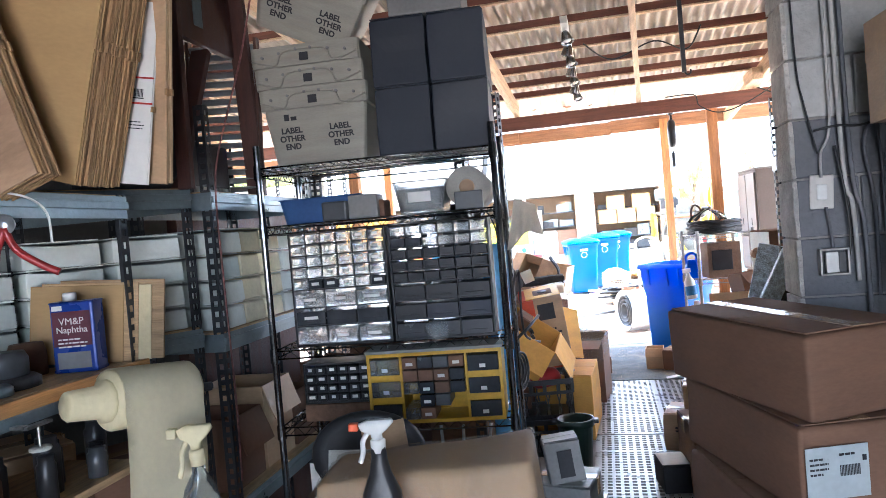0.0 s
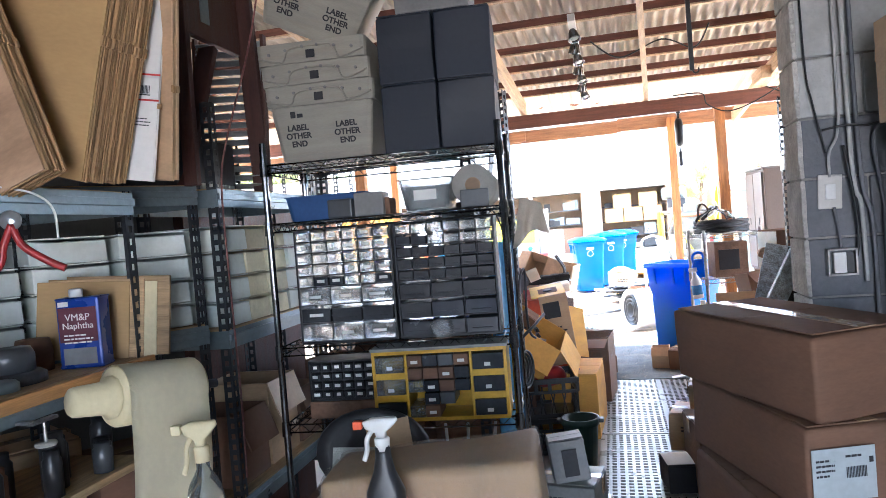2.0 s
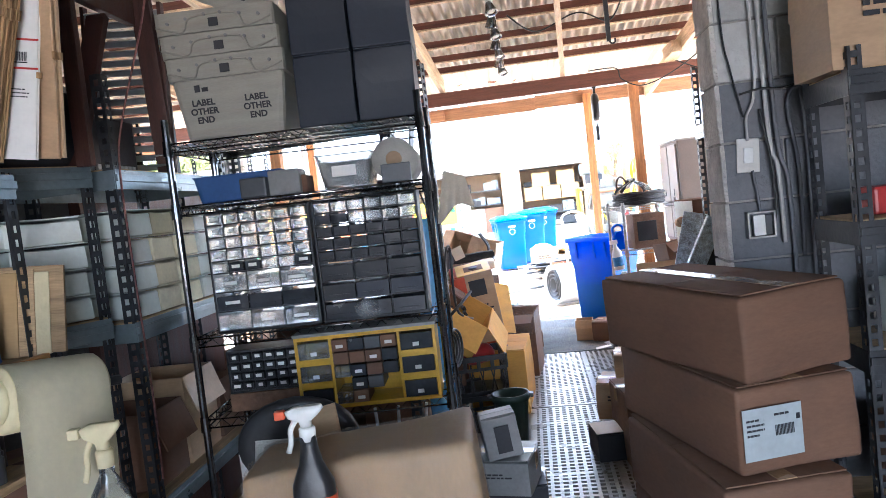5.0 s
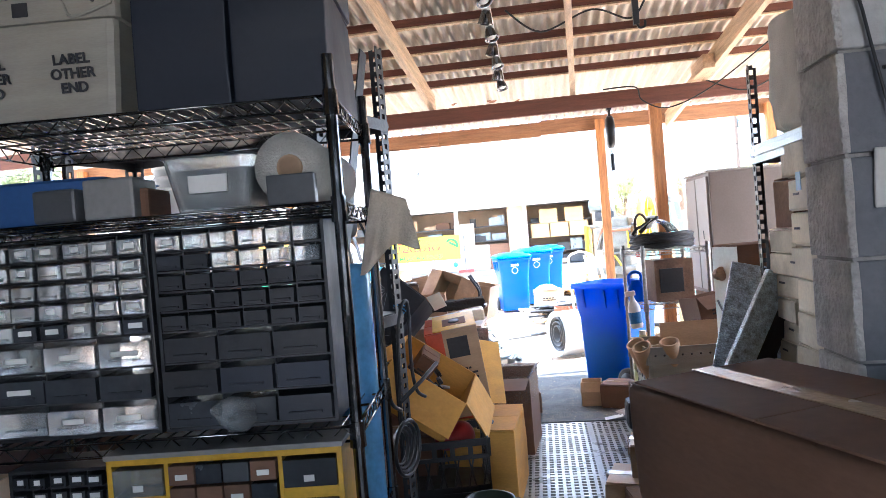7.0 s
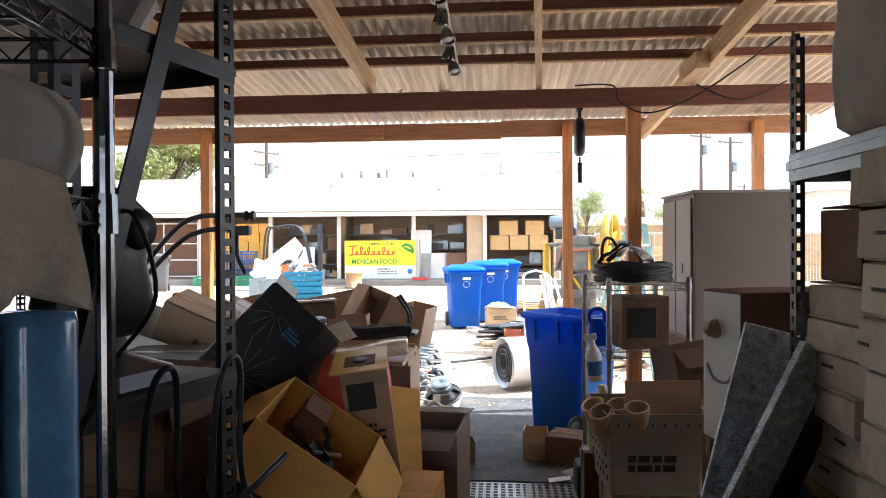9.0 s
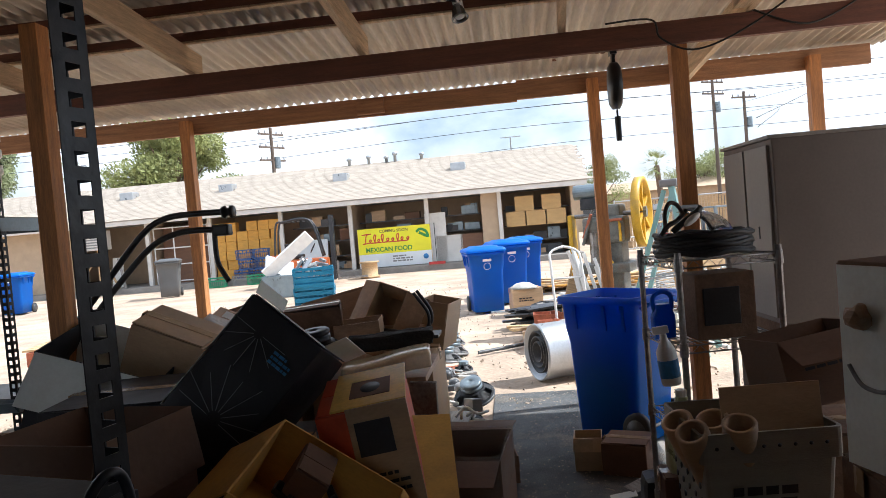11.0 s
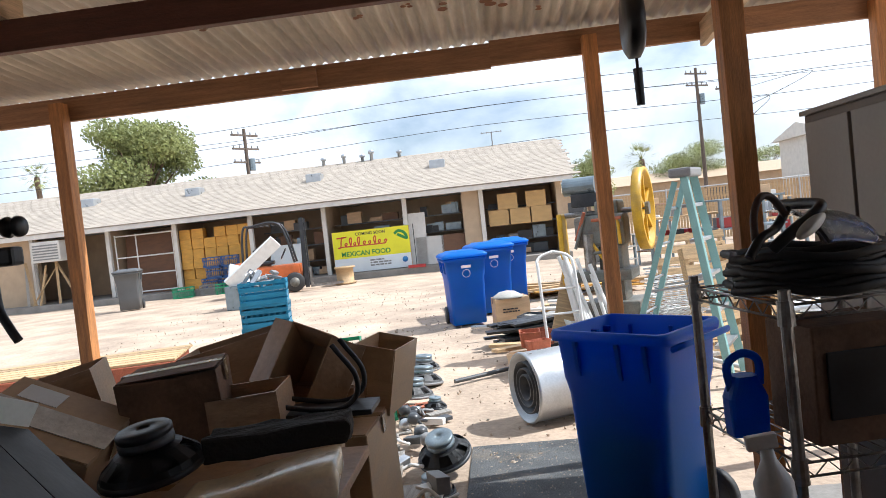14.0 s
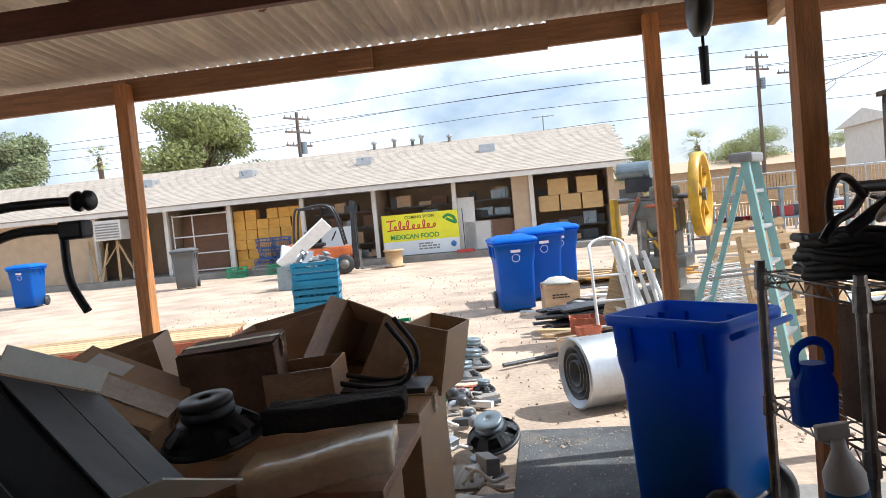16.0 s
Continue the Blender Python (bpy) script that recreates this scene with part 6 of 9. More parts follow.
# plastic bag and little things before the drawers
b = bmesh.new()
bmesh.ops.create_icosphere(b, subdivisions=3, radius=0.05)
for v in b.verts:
    v.co *= 1 + 0.45 * noise.noise(v.co * 28)
    v.co.z = max(v.co.z * 0.75, -0.035)
tagged(part("plastic_bag", smooth(b), MILKY, m=on_rack(0.675, 0.0, 1.152)), "crumpled clear plastic bag before the drawers", "plastic bag")
rng = random.Random(21)
for k in range(16):
    x, h = rng.uniform(0.08, 0.86), rng.uniform(0.05, 0.2)
    z = 0.105 if k < 9 else 0.105
    tagged(part("small_carton" if k % 3 else "tin", box(B(), (-0.05, -0.06, 0), (0.05, 0.06, h), 0.004) if k % 3 else lathe(B(), [(0.04, 0), (0.04, h), (0.036, h + 0.004), (0.0, h + 0.004)], 16), rng.choice([CARD_DARK, GREY_PL, DARK_PL, CARD, BLACK_PL, WHITE_PL]), m=on_rack(x, rng.uniform(0.1, 0.36), z, 0, 0, rng.uniform(-20, 20))), "small box of supplies on the lowest wire shelf" if k % 3 else "small tin on the lowest wire shelf", "box" if k % 3 else "tin")
# coils of hose and cable on the lower shelf
for k, (x, z, r, mt) in enumerate(((0.62, 0.45, 0.11, BLACK_PL), (0.35, 0.43, 0.10, WHITE_PL), (0.80, 0.47, 0.08, RED_PL))):
    b = B()
    for j in range(4):
        tube(b, [(r * (1 - 0.06 * j) * math.cos(a * math.tau / 20), r * (1 - 0.06 * j) * math.sin(a * math.tau / 20), 0.018 * j) for a in range(20)], 0.009, 6, True)
    tagged(part("cable_coil", b, mt, m=on_rack(x, 0.2, z, 50, 10 * k, 0)), "coiled cable on the lower wire shelf", "cable coil")
tagged(part("lower_board", box(B(), (0.02, 0.03, 0), (0.92, 0.44, 0.015), 0.002), PLANK, m=on_rack(0, 0, 0.395)), "plain board resting on lower boxes", "board")
for x in (0.1, 0.5, 0.85):
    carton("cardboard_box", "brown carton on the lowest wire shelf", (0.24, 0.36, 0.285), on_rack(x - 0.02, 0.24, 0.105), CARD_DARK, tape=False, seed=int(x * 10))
# steel rods standing in front of the drawers' shelf
for k, x in enumerate((0.66, 0.72, 0.80)):
    tagged(part("metal_rod", rod(B(), (x, 0.02, 0.42), (x + 0.03 * k - 0.02, 0.06, 0.76), 0.006), WHITE_PL, m=WR), "thin pale rod standing on the shelf", "rod")

# steel racks on the left
L1 = pose(-0.545, 2.50, 0, 0, 0, 60.5) @ pose(-1.15, 0, 0)
steel_rack("steel_rack", "dark steel boltless rack holding white boxes", L1, 1.15, 0.42, (0.55, 1.265, 1.755), 2.05, uprights=((1, 0), (0, 0), (0, 1), (1, 1)))
L2 = pose(-0.50, 2.555, 0, 0, 0, 92)
steel_rack("steel_rack", "dark steel boltless rack beside the wire shelving", L2, 0.92, 0.42, (0.62, 1.235, 1.745), 2.05)
L3 = pose(-0.505, 1.18, 0, 0, 0, 92)
steel_rack("steel_rack", "steel rack with a wooden deck used as a bench", L3, 0.97, 0.40, (0.45, 1.222, 1.718), 1.72, deckmat=PLANK, beammat=GREY_STEEL)


def white_box(m, l=0.30, w=0.30, h=0.084, material=None, label="white cardboard storage box stacked on the rack"):
    return carton("storage_box", label, (l, w, h), m, material or WHITE_CARD, group="white boxes on the rack", tape=False)


rng = random.Random(14)
wb = white_box(L1 @ pose(1.0, 0.19, 1.267), 0.23, 0.32, 0.078)
for c, x in enumerate((1.0, 0.735, 0.42)):
    for r in range(4 if c < 2 else 3):
        if c == 0 and r == 0:
            continue
        if c < 2:
            copy_thing(wb, L1 @ pose(x + rng.uniform(-0.004, 0.004), 0.19, 1.267 + 0.0835 * r, 0, 0, rng.uniform(-1.5, 1.5)))
        else:
            white_box(L1 @ pose(x, 0.19, 1.267 + 0.0835 * r), 0.34, 0.32, 0.078)
for c, (x, mt) in enumerate(((0.14, WHITE_CARD), (0.31, CREAM_CARD), (0.49, CREAM_CARD), (0.67, WHITE_CARD))):
    first = white_box(L2 @ pose(x, 0.19, 1.237), 0.165, 0.34, 0.088, mt, "white box end-on in a stack" if mt == WHITE_CARD else "cream yellowed box in a stack")
    for r in range(1, 4):
        copy_thing(first, L2 @ pose(x + rng.uniform(-0.004, 0.004), 0.19 + rng.uniform(-0.01, 0.01), 1.237 + 0.0935 * r))
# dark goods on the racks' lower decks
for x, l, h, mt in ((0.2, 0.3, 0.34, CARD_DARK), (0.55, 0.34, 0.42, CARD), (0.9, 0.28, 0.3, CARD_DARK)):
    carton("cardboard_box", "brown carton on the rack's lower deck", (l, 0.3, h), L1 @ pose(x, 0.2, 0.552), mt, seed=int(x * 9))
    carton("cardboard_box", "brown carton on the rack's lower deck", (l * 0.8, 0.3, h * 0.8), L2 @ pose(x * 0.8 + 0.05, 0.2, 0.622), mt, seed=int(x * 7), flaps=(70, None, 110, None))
# upper decks: black cases, dark wooden pieces, a slatted louvre
tagged(part("black_case", box(B(), (-0.14, -0.12, 0), (0.14, 0.12, 0.24), 0.012), BLACK_PL, m=L1 @ pose(1.0, 0.16, 1.757)), "black hard case standing on the top deck", "case")
th = thing("black_subwoofer", "black electronic unit with pale keys on the top deck", "device", L2 @ pose(0.22, 0.12, 1.747))
part("body", box(B(), (-0.16, 0, 0), (0.16, 0.2, 0.2), 0.008), BLACK_PL, th)
for k in range(9):
    part("key", box(B(), (-0.12 + 0.028 * k, -0.01, 0.004), (-0.10 + 0.028 * k, 0.004, 0.03), 0.002), PAPER, th)
th = thing("wooden_stand", "dark stained wooden A-frame stand on the rack", "wooden stand", L2 @ pose(0.16, 0.20, 1.75))
part("front_rail", bar(B(), (0.30, -0.16, 0), (0.22, -0.16, 1.25), 0.075, 0.03, bevel=0.003), DARK_WOOD, th)
part("brace", bar(B(), (-0.22, -0.10, 0.0), (0.05, -0.10, 0.55), 0.07, 0.03, bevel=0.003), DARK_WOOD, th)
part("panel", box(B(), (-0.28, -0.14, 0.56), (0.24, -0.11, 1.25), 0.004), DARK_WOOD, th)
part("side_rail", bar(B(), (-0.24, -0.16, 0.0), (-0.22, -0.16, 1.25), 0.05, 0.03, bevel=0.003), DARK_WOOD, th)
part("hinge", box(B(), (-0.06, -0.146, 0.62), (0.0, -0.141, 0.74), 0.004), GREY_STEEL, th)
th = thing("louvre_panel", "bright metal louvred panel standing behind the stand", "louvre", pose(-0.84, 2.97, 1.75, 0, 3, 6))
for k in range(17):
    part("slat", box(B(), (0.012, -0.004, 0), (0.30, 0.004, 0.026), 0.002), GALV, th, m=pose(0, 0.012, 0.03 + k * 0.037, 38, 0, 0))
for x in (0.0, 0.30):
    part("stile", box(B(), (x, -0.008, 0), (x + 0.014, 0.028, 0.67), 0.002), DARK_WOOD, th)
# twisted cord hanging by the stand
CORD = mat("red_white_cord", (0.20, 0.08, 0.07), 0.7, var=0.6, scale=60, bump=0.2)
tagged(part("cord", tube(B(), curve_pts([(-0.30, 2.62, 2.45), (-0.36, 2.6, 2.2), (-0.46, 2.58, 1.9), (-0.48, 2.56, 1.74), (-0.475, 2.55, 1.4), (-0.47, 2.55, 1.0), (-0.475, 2.55, 0.7)], 8), 0.0035, 6), CORD), "thin red and white cord hanging down the upright", "cord")

# ---- bench deck and its things ----
def gallon_tin(m, label):
    th = thing("solvent_tin", label, "tin can", m)
    b = loft(B(), [rrect(0.105, 0.062, 0, 0.006, 2), rrect(0.109, 0.066, 0.004, 0.006, 2), rrect(0.105, 0.062, 0.008, 0.006, 2), rrect(0.105, 0.062, 0.168, 0.006, 2), rrect(0.109, 0.066, 0.172, 0.006, 2), rrect(0.104, 0.06, 0.174, 0.006, 2)])
    part("body", b, BLUE_CAN, th)
    part("cap", lathe(B(), [(0.016, 0.174), (0.016, 0.192), (0.013, 0.195), (0, 0.195)], 16, pose(-0.015, 0, 0)), WHITE_PL, th)
    f = pose(0, -0.0325, 0, 90, 0, 0)
    part("red_label", box(B(), (-0.046, 0.065, 0), (0.046, 0.15, 0.001)), mat("dark_red_label", (0.10, 0.025, 0.04), 0.4, var=0.3, scale=12, bump=0), th, m=f)
    words("VM&P", 0.024, PAPER, th, f @ pose(0, 0.118, 0.0012))
    words("Naphtha", 0.022, PAPER, th, f @ pose(0, 0.098, 0.0012))
    b = bars(B(), -0.035, 0.08, 0.07, 3, 0.009, random.Random(3), 0.4)
    part("small_print", b, PAPER, th, m=f @ pose(0, 0, 0.0011))
    part("picture", box(B(), (-0.04, 0.01, 0), (0.04, 0.05, 0.001)), GREY_PL, th, m=f)
    part("logo_patch", box(B(), (-0.045, 0.153, 0), (-0.02, 0.165, 0.001)), PAPER, th, m=f)
    return th


gallon_tin(pose(-0.615, 2.00, 1.224, 0, 0, 15) @ Matrix.Scale(1.14, 4), "blue rectangular solvent tin with a white cap")
gallon_tin(pose(-0.70, 1.58, 1.224, 0, 0, 30), "blue rectangular tin at the bench's end")
for k, (x, h, mt) in enumerate(((0.0, 0.23, CARD_TAN), (0.03, 0.235, PLANK), (0.055, 0.225, CREAM_FOAM), (0.08, 0.24, PLANK))):
    tagged(part("offcut_board", box(B(), (-0.24, 0, 0), (0.02 + 0.012 * k, 0.018, h), 0.002), mt, m=pose(-0.585 + x * 0.8, 2.10 + x * 0.55, 1.224, -6, 4, 22)), "wooden board offcut standing on the bench", "board", "boards on the bench")
for k, (x, y, r, h, mt) in enumerate(((-0.66, 1.78, 0.085, 0.03, BLACK_STEEL), (-0.66, 1.78, 0.06, 0.06, DARK_PL), (-0.75, 1.95, 0.05, 0.09, CARD_DARK), (-0.60, 1.68, 0.05, 0.025, GREY_STEEL))):
    tagged(part("tool_base", lathe(B(), [(r, 0), (r, h * 0.7), (r * 0.85, h), (0, h)], 22), mt, m=pose(x, y, 1.224 + (0.031 if k == 1 else 0))), "round oily tool base on the bench", "tool")
th = thing("roll_of_liner", "cream roll of packing liner on a bracket before the bench", "packing roll", pose(-0.285, 1.69, 1.205, -6, 0, -22))
LINER = mat("cream_liner_paper", (0.86, 0.80, 0.60), 0.7, var=0.08, scale=6, bump=0.06)
along = pose(0, 0, 0, -90, 0, 0)
part("roll", smooth(lathe(B(), [(0.03, 0.0), (0.066, 0.0), (0.070, 0.006), (0.070, 0.21), (0.03, 0.21)], 32, along)), CREAM_FOAM, th)
part("core", lathe(B(), [(0.0, -0.095), (0.030, -0.095), (0.034, -0.09), (0.039, -0.02), (0.050, -0.012), (0.050, 0.004), (0.0, 0.004)], 12, along), CREAM_FOAM, th, "narrow ribbed core")
b = B()
rows = []
for j in range(19):
    t = j / 18
    if t < 0.4:
        a = -0.9 + t / 0.4 * 2.6
        off = Vector((0.074 * math.sin(a), 0, 0.074 * math.cos(a)))
    else:
        u = (t - 0.4) / 0.6
        off = Vector((0.074 + 0.016 * math.sin(u * 3.2), 0, -0.01 - 0.50 * u))
    rows.append([b.verts.new(off + Vector((0.003 * math.sin(i + j * 0.7), 0.004 + 0.202 * i / 7, 0))) for i in range(8)])
for r0, r1 in zip(rows, rows[1:]):
    for i in range(7):
        b.faces.new((r0[i], r0[i + 1], r1[i + 1], r1[i]))
bmesh.ops.solidify(b, geom=b.faces[:], thickness=0.002)
part("hanging_sheet", smooth(b), LINER, th, "cream sheet hanging down")
b = rod(B(), (0, 0.0, 0), (0, 0.28, 0), 0.012)
bar(b, (0, 0.27, 0), (-0.25, 0.27, -0.03), 0.02, 0.02)
part("bracket", b, BLACK_STEEL, th, "black steel spindle bracket")
tagged(part("bench_board", box(B(), (0.0, -0.034, 1.190), (0.968, -0.013, 1.2245), 0.003), mat("varnished_pine", (0.52, 0.27, 0.09), 0.45, var=0.3, scale=5, fine=40, bump=0.15, stretch=(0.8, 9, 9), stain=(0.2, 0.1, 0.04), amount=0.4), m=L3), "varnished pine board along the bench's front edge", "board")
# pliers hung by the bench
th = thing("crimping_pliers", "wire crimping pliers with red handles hung up", "pliers", pose(-0.485, 1.655, 1.60, 0, 0, 30))
part("head", lathe(B(), [(0.0, -0.006), (0.022, -0.006), (0.024, 0.0), (0.022, 0.006), (0, 0.006)], 18, pose(0, 0, 0.03, 90, 0, 0)), GALV, th)
for s in (-1, 1):
    part("handle", tube(B(), curve_pts([(0, 0, 0.02), (s * 0.02, 0, -0.03), (s * 0.05 + 0.02, 0, -0.07), (s * 0.055 + 0.02 * s + 0.03 * (s > 0), 0, -0.12 + 0.03 * (s > 0))], 5), 0.009), RED_PL, th)
part("hook", tube(B(), curve_pts([(-0.02, 0.01, 0.11), (0.05, 0.01, 0.09), (0.09, 0.0, 0.05), (0.095, 0, -0.02)], 6), 0.003, 6), PAPER, th)
# jars and cans under the bench deck
rng = random.Random(17)
for k in range(12):
    r, h = rng.uniform(0.022, 0.036), rng.uniform(0.07, 0.16)
    tagged(part("jar", lathe(B(), [(r, 0), (r, h * 0.8), (r * 0.8, h * 0.86), (r * 0.8, h), (0, h)], 16), rng.choice([DARK_PL, BLACK_PL, CARD_DARK, BLACK_PL, BLACK_STEEL]), m=L3 @ pose(0.25 + 0.062 * k, 0.05 + 0.05 * (k % 3), 0.925)), "dusty jar on the dim shelf under the bench", "jar")
tagged(part("jar_shelf", box(B(), (0.2, 0.01, 0.90), (0.96, 0.36, 0.922), 0.002), PLANK, m=L3), "narrow dim shelf under the bench deck", "shelf")
th = thing("spindle", "steel spindle with a dull disc hung under the bench", "tool", L3 @ pose(0.50, -0.05, 1.13) @ Matrix.Scale(0.6, 4))
part("bracket", bar(bar(B(), (-0.07, 0, 0.045), (0.06, 0, 0.045), 0.03, 0.012), (-0.06, 0, 0.05), (-0.06, 0.06, 0.05), 0.03, 0.012), DULL_WIRE, th)
part("pin", rod(B(), (0, 0, -0.04), (0, 0, 0.045), 0.007), DULL_WIRE, th)
part("disc", lathe(B(), [(0, -0.06), (0.038, -0.058), (0.042, -0.05), (0.038, -0.042), (0, -0.04)], 20), CLOTH, th)


# flattened cartons standing on the top deck
def flat_bundle(label, m, w, h, n, t=0.0055, material=None, seed=1, face=None):
    rng = random.Random(seed)
    th = thing("flat_carton_bundle", label, "flattened cartons", m)
    for k in range(n):
        dx, dz = rng.uniform(-0.006, 0.006), rng.uniform(0, 0.006)
        b = box(B(), (-w + dx, k * t, dz), (dx, k * t + t * 0.82, h + dz), 0.0008)
        part("flat_carton", b, material or ((face or CARD) if k == 0 else CARD_EDGE), th)
        box_b = box(B(), (dx - 0.002, k * t - 0.001, h * 0.40 + dz), (dx + 0.006, k * t + t * 0.8, h * 0.43 + dz), 0.001)
        part("crease", box_b, CARD_EDGE, th)
    return th


flat_bundle("bundle of flattened brown cartons leaning on edge", pose(-0.375, 1.655, 1.735, 0, -19, 0), 0.24, 0.8, 11, t=0.0062, face=CARD_MID, seed=1)
flat_bundle("thick bundle of large flattened tan cartons on edge", pose(-0.425, 1.82, 1.72, 0, 16, 0), 0.62, 0.85, 26, t=0.0062, face=CARD_TAN, seed=3)
th = flat_bundle("white printed flat mailer boxes beside brown cartons", pose(-0.355, 2.01, 1.724, 0, 9, 12), 0.085, 0.50, 2, material=PAPER, seed=4)
f = pose(-0.085, -0.003, 0, 90, 0, 0)
for z in (0.22, 0.29):
    part("red_stripe", box(B(), (0.0, z, 0), (0.085, z + 0.005, 0.001)), RED_INK, th, m=f)
b = box(B(), (0.012, 0.235, 0), (0.06, 0.238, 0.001))
for k in range(12):
    box(b, (0.014 + k * 0.0038, 0.24, 0), (0.014 + k * 0.0038 + 0.0018, 0.262, 0.001))
part("barcode", b, INK, th, m=f)
part("small_print", bars(B(), 0.015, 0.17, 0.05, 3, 0.009, random.Random(1), 0.3), INK, th, m=f)
flat_bundle("brown flat cartons behind the white mailers", pose(-0.315, 2.03, 1.722, 0, 8, -20), 0.3, 0.6, 5, material=CARD, seed=6)

# ---- the near table: wrapped carton, spray bottles, chair ----
th = thing("work_table", "low work table beneath the spray bottles", "table", pose(0.28, 1.5, 0))
part("tabletop", box(B(), (-0.56, 0.10, 0.795), (0.22, 0.41, 0.825), 0.004), PLANK, th)
for x in (-0.53, 0.19):
    for y in (0.13, 0.38):
        part("leg", box(B(), (x - 0.02, y - 0.02, 0), (x + 0.02, y + 0.02, 0.795), 0.003), GREY_STEEL, th)
th = thing("wrapped_carton", "brown carton wrapped in clear film", "cardboard box", pose(0.395, 2.06, 0.57, 0, -5, 5))
b = box(B(), (-0.275, -0.12, 0), (0.275, 0.14, 0.375), 0.02)
bmesh.ops.subdivide_edges(b, edges=[e for e in b.edges if e.calc_length() > 0.1], cuts=5, use_grid_fill=True)
for v in b.verts:
    v.co += Vector((0, 0, 0.012 * noise.noise(v.co * 6))) if v.co.z > 0.3 else Vector((0, 0, 0))
part("body", smooth(b), mat("kraft_under_film", (0.34, 0.205, 0.085), 0.6, var=0.25, scale=4, fine=45, bump=0.1, stretch=(3, 1, 1)), th)
b = box(B(), (-0.279, -0.124, 0.004), (0.279, 0.144, 0.381), 0.02)
bmesh.ops.subdivide_edges(b, edges=[e for e in b.edges if e.calc_length() > 0.1], cuts=15, use_grid_fill=True)
for v in b.verts:
    v.co += Vector((0, -0.004 - 0.003 * (v.co.y < -0.1), 0.008)) * noise.noise(Vector((v.co.x * 7, v.co.y * 40, v.co.z * 34 + v.co.x * 9))) + Vector((0, 0, 0.012 * noise.noise(v.co * 6)))
FILM_CLEAR = mat("clear_wrap", (0.9, 0.88, 0.82), 0.16, var=0.1, scale=10, fine=60, bump=0.9, stretch=(1, 5, 5))
fn, fl = FILM_CLEAR.node_tree.nodes, FILM_CLEAR.node_tree.links
see, film_mix = fn.new("ShaderNodeBsdfTransparent"), fn.new("ShaderNodeMixShader")
film_mix.inputs[0].default_value = 0.15
fl.new(see.outputs[0], film_mix.inputs[1])
fl.new(fn["Principled BSDF"].outputs[0], film_mix.inputs[2])
fl.new(film_mix.outputs[0], fn["Material Output"].inputs["Surface"])
part("film", smooth(b), FILM_CLEAR, th, "wrinkled clear film")
carton("cardboard_box", "brown carton under the wrapped one", (0.5, 0.26, 0.545), pose(0.395, 2.08, 0.0, 0, 0, 5), CARD_DARK)


def spray_bottle(m, label, body_mat, nozzle, head_mat, dark):
    th = thing("spray_bottle", label, "spray bottle", m)
    if dark:
        prof = [rrect(0.085, 0.055, 0, 0.02), rrect(0.092, 0.06, 0.08, 0.022), rrect(0.088, 0.056, 0.12, 0.022), rrect(0.05, 0.04, 0.165, 0.018), rrect(0.036, 0.034, 0.20, 0.014), rrect(0.034, 0.032, 0.225, 0.014)]
        part("bottle", smooth(loft(B(), prof)), body_mat, th)
        part("label", loft(B(), [rrect(0.0935, 0.0615, 0.03, 0.022), rrect(0.0940, 0.062, 0.095, 0.022)], False), ORANGE_PL, th, "orange and black printed label")
    else:
        part("bottle", lathe(B(), [(0.04, 0), (0.045, 0.01), (0.045, 0.10), (0.035, 0.135), (0.015, 0.165), (0.015, 0.19)], 24), body_mat, th)
        part("liquid", lathe(B(), [(0.0, 0.004), (0.038, 0.006), (0.042, 0.012), (0.042, 0.05), (0, 0.05)], 24), CLEAR, th)
    z = 0.225 if dark else 0.19
    part("collar", lathe(B(), [(0.017, z - 0.012), (0.018, z + 0.014), (0.014, z + 0.018)], 20), head_mat, th)
    b = B()
    loft(b, [rrect(0.022, 0.02, z + 0.014, 0.006, 2), rrect(0.026, 0.022, z + 0.03, 0.006, 2, -0.002), rrect(0.062, 0.024, z + 0.04, 0.008, 2, -0.006), rrect(0.082, 0.022, z + 0.054, 0.008, 2, -0.002), rrect(0.06, 0.016, z + 0.062, 0.006, 2, 0.006)])
    part("head", smooth(b), head_mat, th)
    part("nozzle", box(B(), (-0.064, -0.010, z + 0.040), (-0.042, 0.010, z + 0.058), 0.003), nozzle, th)
    b = B()
    pts = curve_pts([(-0.018, 0, z + 0.038), (-0.034, 0, z + 0.015), (-0.036, 0, z - 0.012), (-0.044, 0, z - 0.034)], 4)
    tube(b, pts, 0.006, 8)
    part("trigger", b, head_mat, th)
    return th


spray_bottle(pose(-0.085, 1.72, 0.825, 0, 0, 14) @ Matrix.Diagonal((1.0, 1.0, 1.24, 1)), "clear spray bottle with a cream trigger head", CLEAR, CREAM_FOAM, CREAM_FOAM, False)
spray_bottle(pose(0.315, 1.82, 0.825, 0, 0, 12), "black spray bottle with a white and orange trigger head", BLACK_PL, ORANGE_PL, WHITE_PL, True)
th = thing("office_chair", "black office chair back standing behind the carton", "chair", pose(0.05, 2.46, -0.03, 0, 0, 10))
b = loft(B(), [[(0.19 * s * math.cos(a), y, 0.86 + 0.14 * s * math.sin(a)) for a in [k * math.tau / 24 for k in range(24)]] for y, s in ((-0.03, 0.75), (-0.04, 0.95), (-0.01, 1.0), (0.03, 0.9))])
part("backrest", smooth(b), BLACK_PL, th)
part("back_support", bar(B(), (0, 0.04, 0.8), (0, 0.08, 0.45), 0.06, 0.015), BLACK_STEEL, th)
part("seat", box(B(), (-0.22, -0.32, 0.42), (0.22, 0.1, 0.49), 0.03), BLACK_PL, th)
part("gas_lift", rod(B(), (0, -0.1, 0.1), (0, -0.1, 0.43), 0.025), BLACK_STEEL, th)
